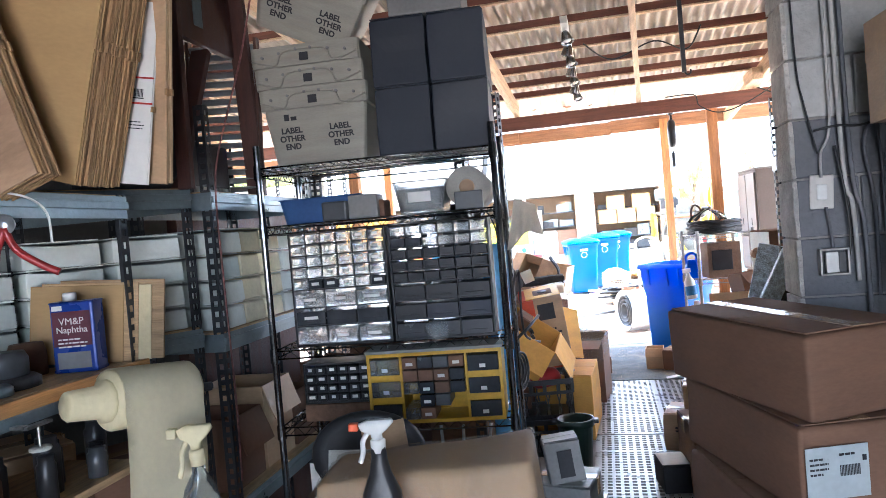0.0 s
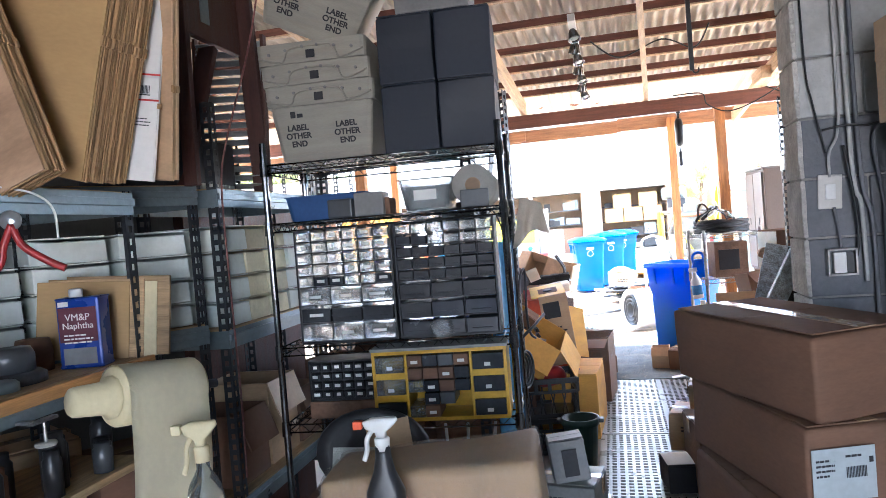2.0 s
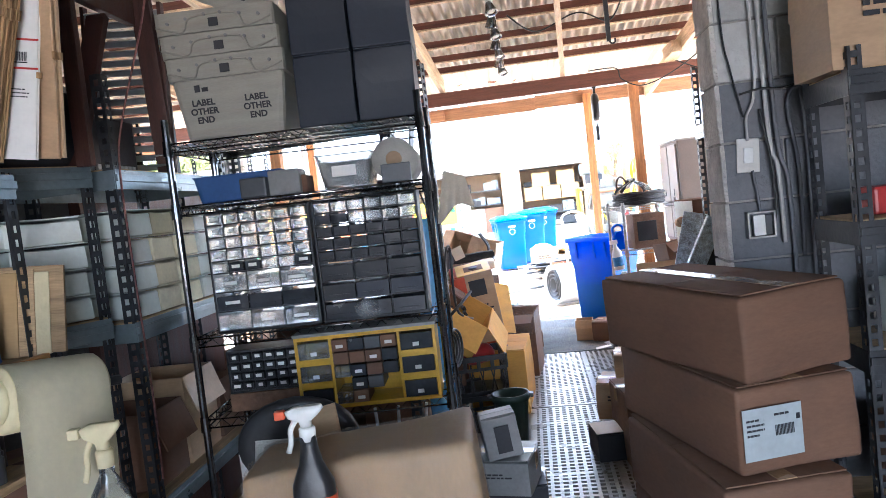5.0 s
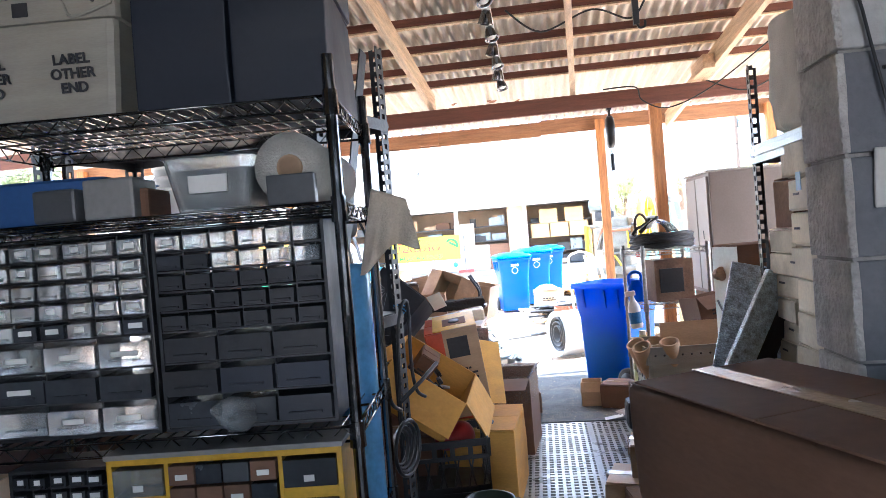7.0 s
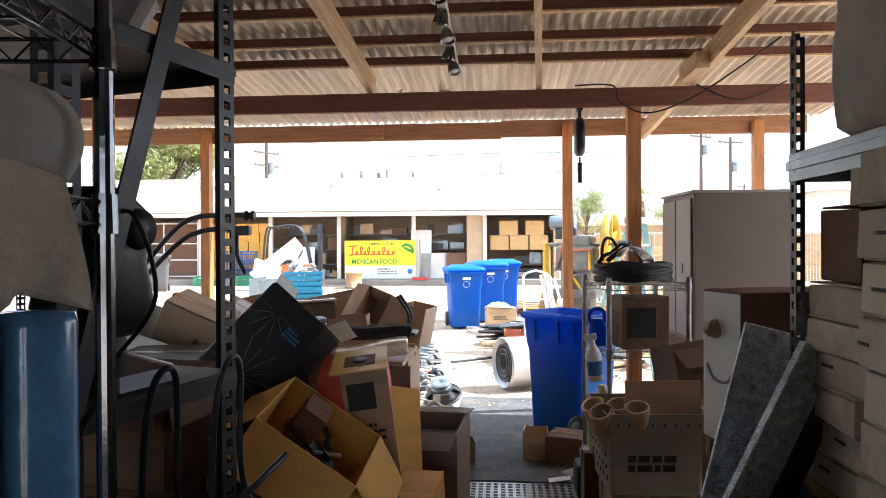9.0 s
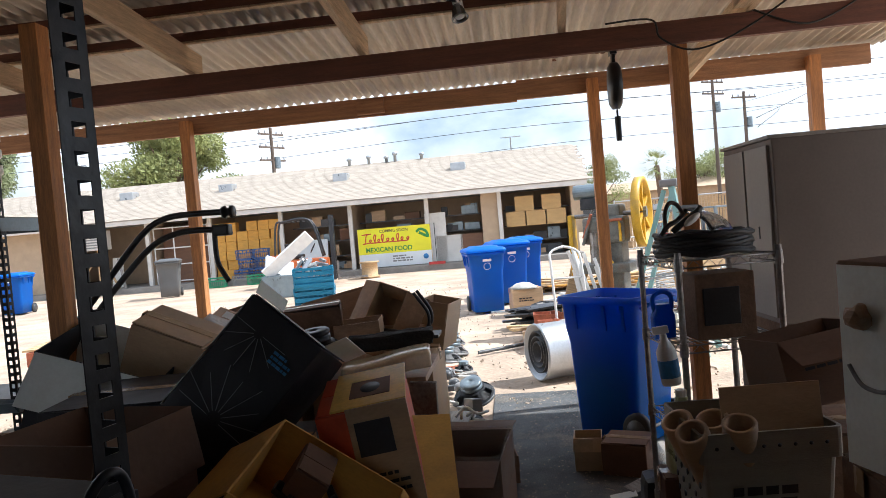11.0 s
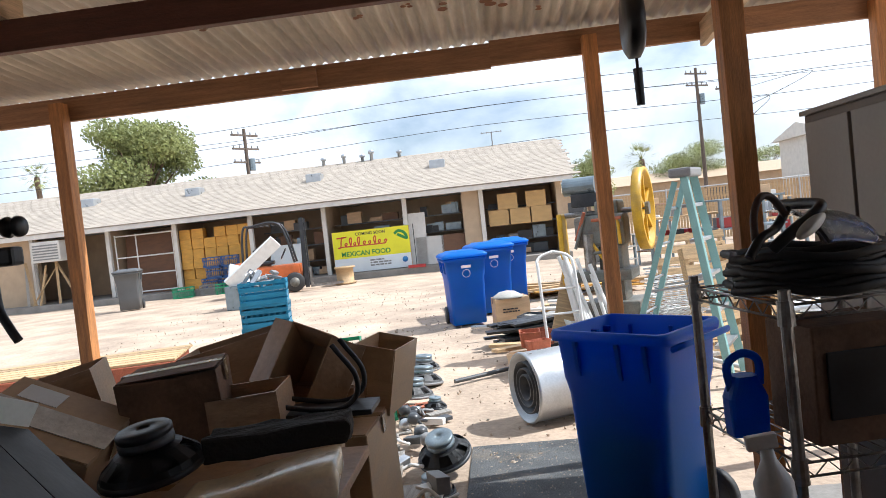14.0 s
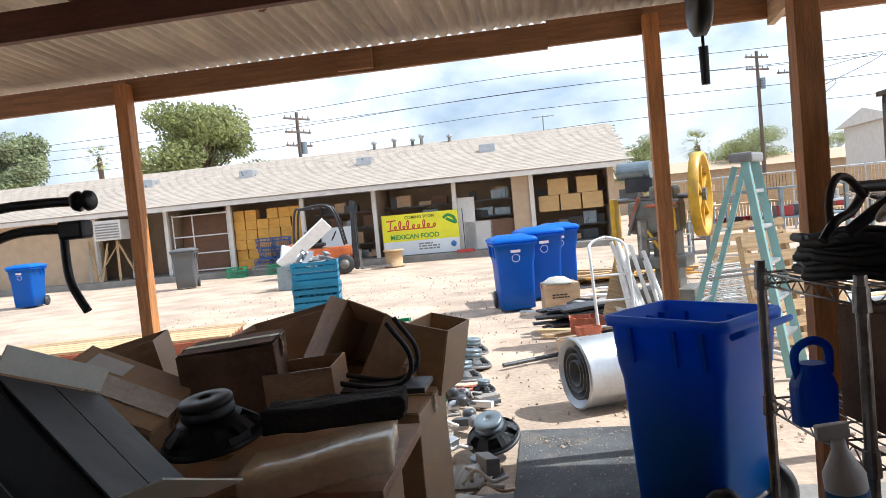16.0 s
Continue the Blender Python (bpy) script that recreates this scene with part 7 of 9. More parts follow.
for k in range(5):
    a = k * math.tau / 5
    part("foot", bar(B(), (0, -0.1, 0.1), (0.26 * math.cos(a), -0.1 + 0.26 * math.sin(a), 0.06), 0.04, 0.03, bevel=0.006), BLACK_PL, th)
    part("castor", lathe(B(), [(0, -0.012), (0.028, -0.012), (0.028, 0.012), (0, 0.012)], 14, pose(0.26 * math.cos(a), -0.1 + 0.26 * math.sin(a), 0.028, 90, 0, 0)), BLACK_PL, th)
for k, (x, y, z, rz, l, h) in enumerate(((0.09, 2.12, 0.60, 35, 0.14, 0.33), (0.19, 2.3, 0.6, -10, 0.16, 0.36))):
    tagged(part("sheet_of_card", box(B(), (-l / 2, -0.003, 0), (l / 2, 0.003, h), 0.001), (CLOTH, CARD)[k], m=pose(x, y, z, -14, 10 - 24 * k, rz)), "loose sheet of card leaning behind the carton", "card sheet")
carton("cardboard_box", "brown carton on the floor under the loose cards", (0.36, 0.4, 0.6), pose(0.06, 2.3, 0.0, 0, 0, 10), CARD_DARK)

# ---- the carton stack on the right ----
# White label in a plastic sleeve, greyed to carry its shade.
SHADED_LABEL = mat("clouded_label_pouch", (0.46, 0.50, 0.51), 0.35, var=0.12, scale=14, bump=0.08)


def shipping_carton(z, m, label, face_label=False):
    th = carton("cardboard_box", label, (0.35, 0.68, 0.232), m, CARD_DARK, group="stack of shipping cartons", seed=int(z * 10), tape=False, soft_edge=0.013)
    part("tape", box(B(), (-0.025, -0.335, 0.2364), (0.025, 0.335, 0.2378)), TAPE, th, "clear packing tape")
    if face_label:
        f = pose(-0.15, -0.352, 0.112, 90, 0, 0)
        part("shipping_label", box(B(), (-0.02, -0.068, 0), (0.15, 0.068, 0.0015)), SHADED_LABEL, th, m=f)
        b = bars(B(), -0.01, 0.035, 0.05, 4, 0.013, random.Random(5), 0.4)
        for k in range(14):
            box(b, (0.07 + k * 0.004, -0.01, 0.0016), (0.072 + k * 0.004, 0.018, 0.0025))
        bars(b, 0.07, 0.042, 0.06, 1, 0.012, random.Random(6), 0.5)
        box(b, (0.132, 0.025, 0.0016), (0.143, 0.04, 0.0025))
        part("label_print", b, INK, th, m=f @ pose(0, 0, 0.0012))
    return th


shipping_carton(0, pose(1.352, 2.655, 0.955, 0.5, -1.2, 25), "large taped brown shipping carton on top of a stack")
shipping_carton(1, pose(1.36, 2.625, 0.715, 0, 0, 18), "large brown shipping carton with a white address label", True)
for k in (2, 3, 4):
    shipping_carton(k, pose(1.30 + 0.015 * k, 2.56, 0.715 - 0.238 * (k - 1), 0, 0, 11 + k), "large brown shipping carton low in a stack")

# rack and boxes along the block wall
steel_rack("steel_rack", "dark steel rack against the block wall", pose(1.70, 2.42, 0, 0, 0, 0), 1.2, 0.30, (0.5, 0.98, 1.335, 1.74), 1.80, posts=BLACK_STEEL, beammat=BLACK_STEEL)
carton("cardboard_box", "torn brown carton on the wall rack", (0.42, 0.24, 0.30), pose(1.875, 2.57, 1.742, 0, 0, 3), CARD, flaps=(100, 88, 120, None), print_bars=3)
for x, z, s, mt, lb in ((1.84, 1.337, 0.10, RED_PL, "small red tool on the wall rack"), (2.05, 1.337, 0.13, CARD_DARK, "small brown box on the wall rack"), (2.3, 1.337, 0.16, BLUE_CAN, "blue can on the wall rack"), (1.95, 0.982, 0.2, WHITE_PL, "white foam box on the wall rack"), (2.3, 0.982, 0.22, GREY_PL, "grey case on the wall rack"), (2.0, 0.502, 0.3, CARD_DARK, "brown box low on the wall rack")):
    tagged(part("stored_item", box(B(), (-s * 0.6, -s * 0.5, 0), (s * 0.6, s * 0.5, s * 0.8), 0.01), mt, m=pose(x, 2.57, z, 0, 0, 6)), lb, "box")
tagged(part("fluorescent_lamp", rod(B(), (1.84, 2.46, 1.58), (1.84, 2.46, 1.70), 0.012), PAPER), "small white tube hanging from the wall rack", "lamp")
# switch, junction box, conduits
th = thing("light_switch", "white light switch plate on the block wall", "light switch", pose(1.568, 2.886, 1.552, 0, 3, 0))
part("plate", box(B(), (-0.037, -0.008, -0.057), (0.037, 0, 0.057), 0.004), TRIM, th)
part("rocker", box(B(), (-0.016, -0.013, -0.026), (0.016, -0.006, 0.026), 0.003), WHITE_PL, th)
th = thing("junction_box", "grey metal junction box with an open cover", "junction box", pose(1.587, 2.888, 1.318))
b = box(B(), (-0.045, -0.035, -0.045), (-0.038, 0, 0.045), 0.002)
box(b, (0.038, -0.035, -0.045), (0.045, 0, 0.045), 0.002)
box(b, (-0.045, -0.035, 0.038), (0.045, 0, 0.045), 0.002)
box(b, (-0.045, -0.035, -0.045), (0.045, 0, -0.038), 0.002)
part("case", b, DULL_WIRE, th)
part("cover", box(B(), (-0.026, -0.03, -0.036), (0.012, -0.012, 0.032), 0.002), PAPER, th)
part("device", box(B(), (0.014, -0.026, -0.036), (0.036, -0.01, 0.032), 0.002), BLACK_PL, th)
for k, (keys, r, mt) in enumerate((
    (((1.59, 2.875, 1.36), (1.585, 2.872, 1.42), (1.575, 2.872, 1.50)), 0.008, BLOCK_GREY),
    (((1.568, 2.875, 1.60), (1.57, 2.87, 1.68), (1.60, 2.868, 1.76), (1.605, 2.87, 2.0), (1.60, 2.87, 3.3)), 0.008, BLOCK_WHITE),
    (((1.66, 2.87, 1.25), (1.655, 2.868, 1.5), (1.632, 2.868, 1.75), (1.63, 2.868, 3.35)), 0.012, BLOCK_WHITE),
    (((1.69, 2.87, 1.1), (1.685, 2.868, 1.45), (1.655, 2.866, 1.75), (1.655, 2.868, 3.35)), 0.012, BLOCK_GREY),
    (((1.51, 2.88, 2.4), (1.515, 2.875, 1.98), (1.53, 2.872, 1.85), (1.56, 2.87, 1.68)), 0.004, WIRE),
    (((1.72, 2.87, 1.2), (1.72, 2.865, 1.5), (1.70, 2.86, 1.72), (1.78, 2.86, 1.77), (1.95, 2.86, 1.78)), 0.010, BLOCK_GREY),
    (((1.75, 2.87, 1.1), (1.75, 2.865, 1.6), (1.74, 2.86, 1.76)), 0.009, BLOCK_GREY),
    (((1.625, 2.87, 1.3), (1.64, 2.862, 1.4), (1.63, 2.86, 1.55), (1.61, 2.862, 1.7)), 0.006, WIRE),
    (((1.55, 2.86, 1.755), (1.62, 2.858, 1.765), (1.70, 2.858, 1.76), (1.82, 2.856, 1.80)), 0.005, WIRE),
)):
    tagged(part("conduit" if r > 0.006 else "cable", tube(B(), curve_pts(keys, 7), r * (0.62 if r > 0.006 else 0.8), 8), mt), "painted conduit running up the block wall" if r > 0.006 else "loose black cable on the block wall", "conduit" if r > 0.006 else "cable")


# ---- under the lean-to: left side ----
R3 = pose(0.355, 4.08, 0, 0, 0, 165)
rk = steel_rack("steel_rack", "black perforated steel rack at the pile's edge", R3, 1.3, 0.50, (0.35, 1.245, 1.975), 2.25, deckmat=BLACK_CARD, beammat=BLACK_STEEL, beam=0.045, wide=1.45)
part("diagonal_brace", bar(B(), (-0.008, 0.49, 1.20), (-0.008, 0.165, 2.2), 0.045, 0.006, up=(1, 0, 0)), BLACK_STEEL, rk)
th = thing("bench_grinder_stand", "dark pedestal tool standing on the black rack", "tool", R3 @ pose(0.19, 0.24, 1.247))
part("base", loft(B(), [rrect(0.30, 0.24, 0, 0.04), rrect(0.28, 0.22, 0.03, 0.04), rrect(0.12, 0.12, 0.06, 0.04), rrect(0.10, 0.10, 0.26, 0.04)]), DARK_PL, th)
part("motor", rod(B(), (-0.10, 0, 0.33), (0.10, 0, 0.33), 0.06, seg=20), BLACK_PL, th)
part("housing", smooth(loft(B(), [rrect(0.14, 0.16, 0.10, 0.04, 4), rrect(0.21, 0.20, 0.16, 0.05, 4), rrect(0.19, 0.17, 0.26, 0.05, 4), rrect(0.22, 0.19, 0.36, 0.06, 4), rrect(0.12, 0.11, 0.42, 0.04, 4)])), BLACK_PL, th)
for s in (-1, 1):
    part("guard", lathe(B(), [(0.0, -0.012), (0.04, -0.012), (0.045, 0), (0.04, 0.012), (0, 0.012)], 22, pose(s * 0.125, 0, 0.33, 0, 90, 0)), BLACK_PL, th)
part("cord", tube(B(), curve_pts([(-0.1, 0.1, 0.3), (-0.22, 0.12, 0.36), (-0.26, 0.1, 0.2), (-0.18, 0.12, 0.08)], 6), 0.0045), WIRE, th)
tagged(part("grey_hood", loft(B(), [rrect(0.5, 0.3, 0, 0.1, 4), rrect(0.6, 0.4, 0.1, 0.12, 4), rrect(0.55, 0.36, 0.16, 0.12, 4), rrect(0.3, 0.2, 0.2, 0.08, 4)]), DARK_PL, m=R3 @ pose(0.42, 0.22, 1.977, 0, 8, 0)), "dark grey moulded hood on the top deck", "plastic hood")
for x, l, h, mt in ((0.2, 0.3, 0.35, CARD_WET), (0.6, 0.36, 0.45, CARD_DARK), (1.0, 0.3, 0.3, CARD_WET)):
    carton("cardboard_box", "stained brown carton on the black rack", (l, 0.36, h), R3 @ pose(x, 0.25, 0.352), mt, seed=3)
    carton("cardboard_box", "open brown carton on the black rack", (l, 0.3, h * 0.6), R3 @ pose(x + 0.1, 0.2, 0.35 + h + 0.008), mt, flaps=(80, 60, 130, 70)) if x > 0.5 else None
# hooks and cables hanging from the rack's end
th = thing("hose_hook", "row of bent black tubular hooks on the rack's end", "hooks", pose(0.25, 3.61, 1.2, 0, 0, -15))
for k, (y, z) in enumerate(((0.0, 0.04), (0.17, 0.08), (0.38, 0.07))):
    part("hook", tube(B(), curve_pts([(0, y - 0.03, -0.55), (0.015, y - 0.03, -0.1), (0.03, y - 0.02, z - 0.02), (0.035, y + 0.02, z + 0.02), (0.03, y + 0.05, z - 0.03), (0.02, y + 0.06, -0.15), (0.015, y + 0.10, -0.26), (0.02, y + 0.16, -0.30)], 6), 0.007, 8), BLACK_STEEL, th)
for k in range(4):
    r = 0.06 + 0.012 * k
    part("coil", tube(B(), [(0.03 + 0.01 * k, 0.28 + r * math.cos(a * math.tau / 18), -0.42 + r * math.sin(a * math.tau / 18)) for a in range(18)], 0.007, 6, True), BLACK_PL, th)
part("arm", tube(B(), [(0.02, 0.33, -0.27), (0.05, 0.45, -0.22), (0.075, 0.55, -0.17)], 0.008, 8), BLACK_STEEL, th)
# panels between the racks
th = thing("gas_cylinder", "tall glossy light blue cylinder standing between the racks", "cylinder", pose(0.372, 3.33, 0.0) @ Matrix.Diagonal((0.82, 0.82, 1, 1)))
part("body", smooth(lathe(B(), [(0.0, 0.0), (0.06, 0.0), (0.066, 0.02), (0.066, 1.44), (0.062, 1.455), (0.0, 1.458)], 28)), mat("glossy_blue_paint", (0.14, 0.38, 0.72), 0.2, var=0.25, scale=9, bump=0.08, coat=0.5), th)

# floor goods along the walkway's left
th = carton("cardboard_box", "small grey-white printed box with a picture of a device", (0.16, 0.12, 0.19), pose(0.60, 3.46, 0.372, 0, -6, 12), GREY_PL, tape=False)
part("picture_print", box(B(), (-0.03, -0.072, 0.03), (0.035, -0.068, 0.15)), INK, th, "dark printed picture")
carton("cardboard_box", "black glossy carton on the floor", (0.36, 0.36, 0.20), pose(0.58, 3.66, 0.0, 0, 0, 6), BLACK_CARD)
carton("cardboard_box", "grey printed carton on the black one", (0.26, 0.26, 0.155), pose(0.60, 3.52, 0.206, 0, 0, -10), GREY_PL, print_bars=2)
th = thing("nursery_pot", "dark green plastic pot standing by the walkway", "plastic pot", pose(0.595, 4.45, 0.0) @ Matrix.Diagonal((0.68, 0.68, 0.97, 1)))
part("pot", lathe(B(), [(0.11, 0), (0.15, 0.34), (0.165, 0.34), (0.165, 0.38), (0.145, 0.38), (0.10, 0.02), (0, 0.02)], 24), mat("dark_green_plastic", (0.012, 0.03, 0.022), 0.4, var=0.2, bump=0.05), th)
for s in (-1, 1):
    part("handle", box(B(), (s * 0.17 - 0.03, -0.04, 0.35), (s * 0.17 + 0.03, 0.04, 0.375), 0.01), BLACK_PL, th)
crate("plastic_crate", "black lattice crate on the floor", pose(0.35, 5.05, 0.0, 0, 0, 8), BLACK_PL, (0.36, 0.36, 0.24))
crate("plastic_crate", "black lattice crate holding red parts", pose(0.35, 5.04, 0.245, 0, 0, 12), BLACK_PL, (0.36, 0.36, 0.26))
b = bmesh.new()
bmesh.ops.create_uvsphere(b, u_segments=20, v_segments=12, radius=0.1)
for v in b.verts:
    v.co = Vector((v.co.x * 1.15, v.co.y * 0.8, v.co.z * 0.7 + 0.02 * math.sin(v.co.x * 30)))
tagged(part("red_housing", smooth(b), RED_PL, m=pose(0.38, 5.03, 0.485, 10, 20, 30)), "faded red plastic housing in the crate", "plastic part")
th = carton("cardboard_box", "golden brown carton with a round hole in its top", (0.40, 0.58, 0.45), pose(0.50, 5.50, 0.0, 0, 0, -4), CARD_YEL, tape=False)
part("hole", lathe(B(), [(0.0, 0.0), (0.09, 0.0), (0.09, 0.0015), (0, 0.0015)], 26), INK, th, "dark round hole", m=pose(-0.02, -0.13, 0.4545) @ Matrix.Diagonal((1, 1.1, 1, 1)))
th = carton("cardboard_box", "tall brown carton lined with a clear bag", (0.42, 0.46, 0.53), pose(0.57, 6.40, 0, 0, 0, -6), CARD_DARK, flaps=(175, None, 172, None))
b = loft(B(), [rrect(0.435, 0.475, 0.36, 0.03), rrect(0.44, 0.48, 0.52, 0.03), rrect(0.43, 0.47, 0.545, 0.03), rrect(0.395, 0.435, 0.545, 0.03), rrect(0.38, 0.42, 0.30, 0.03)], False)
bmesh.ops.subdivide_edges(b, edges=b.edges[:], cuts=2, use_grid_fill=True)
for v in b.verts:
    v.co += Vector((0.008, 0.008, 0.015)) * noise.noise(v.co * 16)
part("bag_liner", smooth(b), FILM_CLEAR, th, "crinkled clear bag liner")
carton("cardboard_box", "small open brown carton on the carpet", (0.16, 0.14, 0.16), pose(0.72, 7.30, 0.016, 0, 0, 8), CARD_DARK, flaps=(85, None, None, 100))

# golden open carton, tipped towards the walkway
carton("cardboard_box", "golden open carton tipped over with its flaps spread", (0.44, 0.44, 0.25), pose(0.157, 5.14, 0.63, 10, 35, 4), CARD_YEL, flaps=(100, 120, 140, 150), inside=CARD_YEL)
tagged(part("motor_part", box(B(), (-0.13, -0.02, -0.012), (0.13, 0.02, 0.012), 0.004), BLACK_PL, m=pose(0.24, 5.12, 0.76, 30, 50, 20)), "black rod-shaped machine part in the open carton", "machine part")
carton("cardboard_box", "small printed brown carton inside the golden one", (0.11, 0.15, 0.22), pose(0.157, 5.14, 0.63, 10, 35, 4) @ pose(-0.07, 0.05, 0.06, 0, 4, 6), CARD_DARK, tape=False, print_bars=2)
th = thing("black_linkage", "black jointed machine part in the open carton", "machine part", pose(0.157, 5.14, 0.63, 10, 35, 4) @ pose(0.06, 0.0, 0.14, 0, 0, 20))
for k in range(5):
    part("link", box(B(), (-0.03, -0.016, -0.012), (0.03, 0.016, 0.012), 0.005), BLACK_PL, th, m=pose(0.01 * (k % 2), -0.12 + 0.055 * k, 0.012 * k, 10 * k, 12, 80 + 14 * (k % 3)))
part("pin", rod(B(), (-0.05, -0.02, 0.02), (0.06, 0.0, 0.04), 0.009), DULL_WIRE, th)
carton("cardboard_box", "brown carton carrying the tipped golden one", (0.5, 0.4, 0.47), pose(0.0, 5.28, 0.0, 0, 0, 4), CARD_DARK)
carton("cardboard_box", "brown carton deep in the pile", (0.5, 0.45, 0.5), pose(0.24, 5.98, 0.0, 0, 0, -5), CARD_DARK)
th = carton("cardboard_box", "orange and yellow printed appliance carton", (0.30, 0.36, 0.54), pose(0.375, 5.66, 0.47, 7, -7, 8), ORANGE_CARD, tape=False)
part("yellow_face", box(B(), (-0.10, -0.176, 0.542), (0.154, 0.182, 0.551), 0.002), YELLOW_PRINT, th)
part("yellow_front", box(B(), (-0.05, -0.189, 0.02), (0.154, -0.182, 0.55), 0.002), CARD, th)
part("picture", box(B(), (-0.03, -0.193, 0.38), (0.09, -0.188, 0.5), 0.002), INK, th)
part("picture", box(B(), (-0.04, -0.10, 0.551), (0.10, 0.06, 0.553)), CARD_DARK, th)
part("picture", lathe(B(), [(0, 0), (0.05, 0), (0.05, 0.001), (0, 0.001)], 20), INK, th, m=pose(0.03, -0.02, 0.5535) @ Matrix.Diagonal((0.7, 1, 1, 1)))
part("print", bars(B(), -0.03, 0.3, 0.15, 3, 0.03, random.Random(4), 0.4), INK, th, m=pose(0, -0.1885, 0, 90))
tagged(part("golden_flap", box(B(), (-0.12, -0.003, 0), (0.12, 0.003, 0.38), 0.001), CARD_YEL, m=pose(0.56, 5.62, 0.50, -12, 14, 62)), "loose golden cardboard flap standing up", "card sheet")

# black printed carton, tipped on its edge
th = carton("cardboard_box", "black printed carton tipped on its edge and half open", (0.34, 0.30, 0.52), pose(-0.27, 5.60, 0.84, -22, 0, 0) @ pose(0, 0, 0, 0, 40, 0), BLACK_CARD, tape=False)
part("raised_flap", box(B(), (-0.002, -0.145, 0), (0.002, 0.145, 0.085), 0.001), WHITE_CARD, th, m=pose(0.17, 0, 0.526, 0, 30, 0))
part("raised_flap", box(B(), (-0.002, -0.145, 0), (0.002, 0.145, 0.05), 0.001), WHITE_CARD, th, m=pose(-0.17, 0, 0.526, 0, -20, 0))
part("pale_side", box(B(), (-0.179, -0.145, 0.02), (-0.1755, 0.145, 0.515), 0.001), WHITE_CARD, th)
b = B()
for k in range(9):
    a = math.pi * k / 8
    bar(b, (0.03 * math.cos(a), 0.03 * math.sin(a), 0), (0.17 * math.cos(a) * (1 + 0.2 * (k % 2)), 0.16 * math.sin(a) * (1 + 0.2 * (k % 2)), 0), 0.0022, 0.0012)
part("ray_print", b, GREY_PL, th, m=pose(0.02, -0.158, 0.10, 90))
b = B()
for k in range(7):
    a = math.pi * (1 + k / 6)
    bar(b, (0.02 * math.cos(a), 0.02 * math.sin(a), 0), (0.13 * math.cos(a), 0.14 * math.sin(a), 0), 0.0022, 0.0012)
part("ray_print", b, GREY_PL, th, m=pose(-0.05, -0.158, 0.42, 90))
part("blue_print", bars(B(), 0.04, 0.40, 0.09, 3, 0.018, random.Random(2), 0.6), BLUE_INK, th, m=pose(0, -0.158, 0, 90))
carton("cardboard_box", "dark carton under the tipped black one", (0.5, 0.42, 0.27), pose(-0.22, 5.85, 0.5, 0, 0, 4), BLACK_CARD)
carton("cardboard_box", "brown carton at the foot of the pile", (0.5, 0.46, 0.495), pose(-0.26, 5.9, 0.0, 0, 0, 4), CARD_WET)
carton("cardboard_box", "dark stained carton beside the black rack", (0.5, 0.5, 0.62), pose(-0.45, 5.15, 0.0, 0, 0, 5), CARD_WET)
carton("cardboard_box", "brown carton with raised flaps beside the rack", (0.42, 0.4, 0.42), pose(-0.42, 5.15, 0.63, 0, 0, -10), CARD_DARK, flaps=(75, 60, 110, 100))
carton("cardboard_box", "large black carton in the pile", (0.6, 0.55, 1.0), pose(-0.62, 5.85, 0.0, 0, 0, 8), BLACK_CARD)

# the wide pile behind
rng = random.Random(55)
for i, (x, y, h) in enumerate(((-1.45, 6.6, 0.72), (-0.95, 6.75, 0.85), (-0.42, 6.75, 0.82), (0.08, 6.75, 0.84), (-1.4, 7.35, 0.7), (-0.85, 7.4, 0.8), (-0.3, 7.45, 0.82), (0.12, 7.5, 0.80), (-0.55, 8.05, 0.7), (0.0, 8.05, 0.72))):
    carton("cardboard_box", "dusty brown carton at the bottom of the pile", (0.48, 0.56, h), pose(x, y, 0, 0, 0, rng.uniform(-6, 6)), (CARD_MID, CARD)[i % 2], seed=i)
carton("cardboard_box", "stained crushed brown carton on the pile", (0.34, 0.3, 0.32), pose(-0.27, 7.02, 0.845, 0, -3, 14), CARD_WET, seed=4)
carton("cardboard_box", "small open brown carton with a raised flap", (0.25, 0.26, 0.165), pose(-0.01, 7.03, 0.90, 0, -3, 6), CARD_MID, flaps=(100, 80, None, 72), inside=CARD)
carton("cardboard_box", "large open brown carton standing on the pile", (0.46, 0.34, 0.36), pose(-0.30, 7.80, 0.79, 0, -11, 8), CARD_MID, flaps=(95, None, None, 100), inside=CARD_MID)
th = carton("cardboard_box", "printed brown carton lying open on the pile", (0.20, 0.30, 0.27), pose(0.10, 7.62, 0.98, 0, 20, -16) @ pose(0, 0, 0, 66, 0, 0), CARD, flaps=(70, 150, 170, 165), inside=CARD_MID)
part("print", bars(B(), -0.10, 0.04, 0.16, 3, 0.035, random.Random(12), 0.5), INK, th, m=pose(0.1015, 0, 0.12, 90, 0, 90))
carton("cardboard_box", "brown carton carrying the printed one", (0.34, 0.3, 0.14), pose(0.10, 7.68, 0.80, 0, 3, -8), CARD_MID)
carton("cardboard_box", "brown carton leaning at the pile's end", (0.20, 0.30, 0.30), pose(0.31, 7.78, 0.78, 0, 12, -12), CARD, flaps=(100, None, 95, None))
th = carton("cardboard_box", "pale taped carton tipped on the pile", (0.40, 0.36, 0.26), pose(-0.66, 6.72, 0.87, 12, 26, 10), CARD, seed=8)
part("clear_tape", box(B(), (-0.21, -0.09, 0.266), (0.205, 0.03, 0.269)), FILM, th)
part("address_label", box(B(), (-0.15, 0.05, 0.265), (-0.02, 0.14, 0.2665)), PAPER, th)
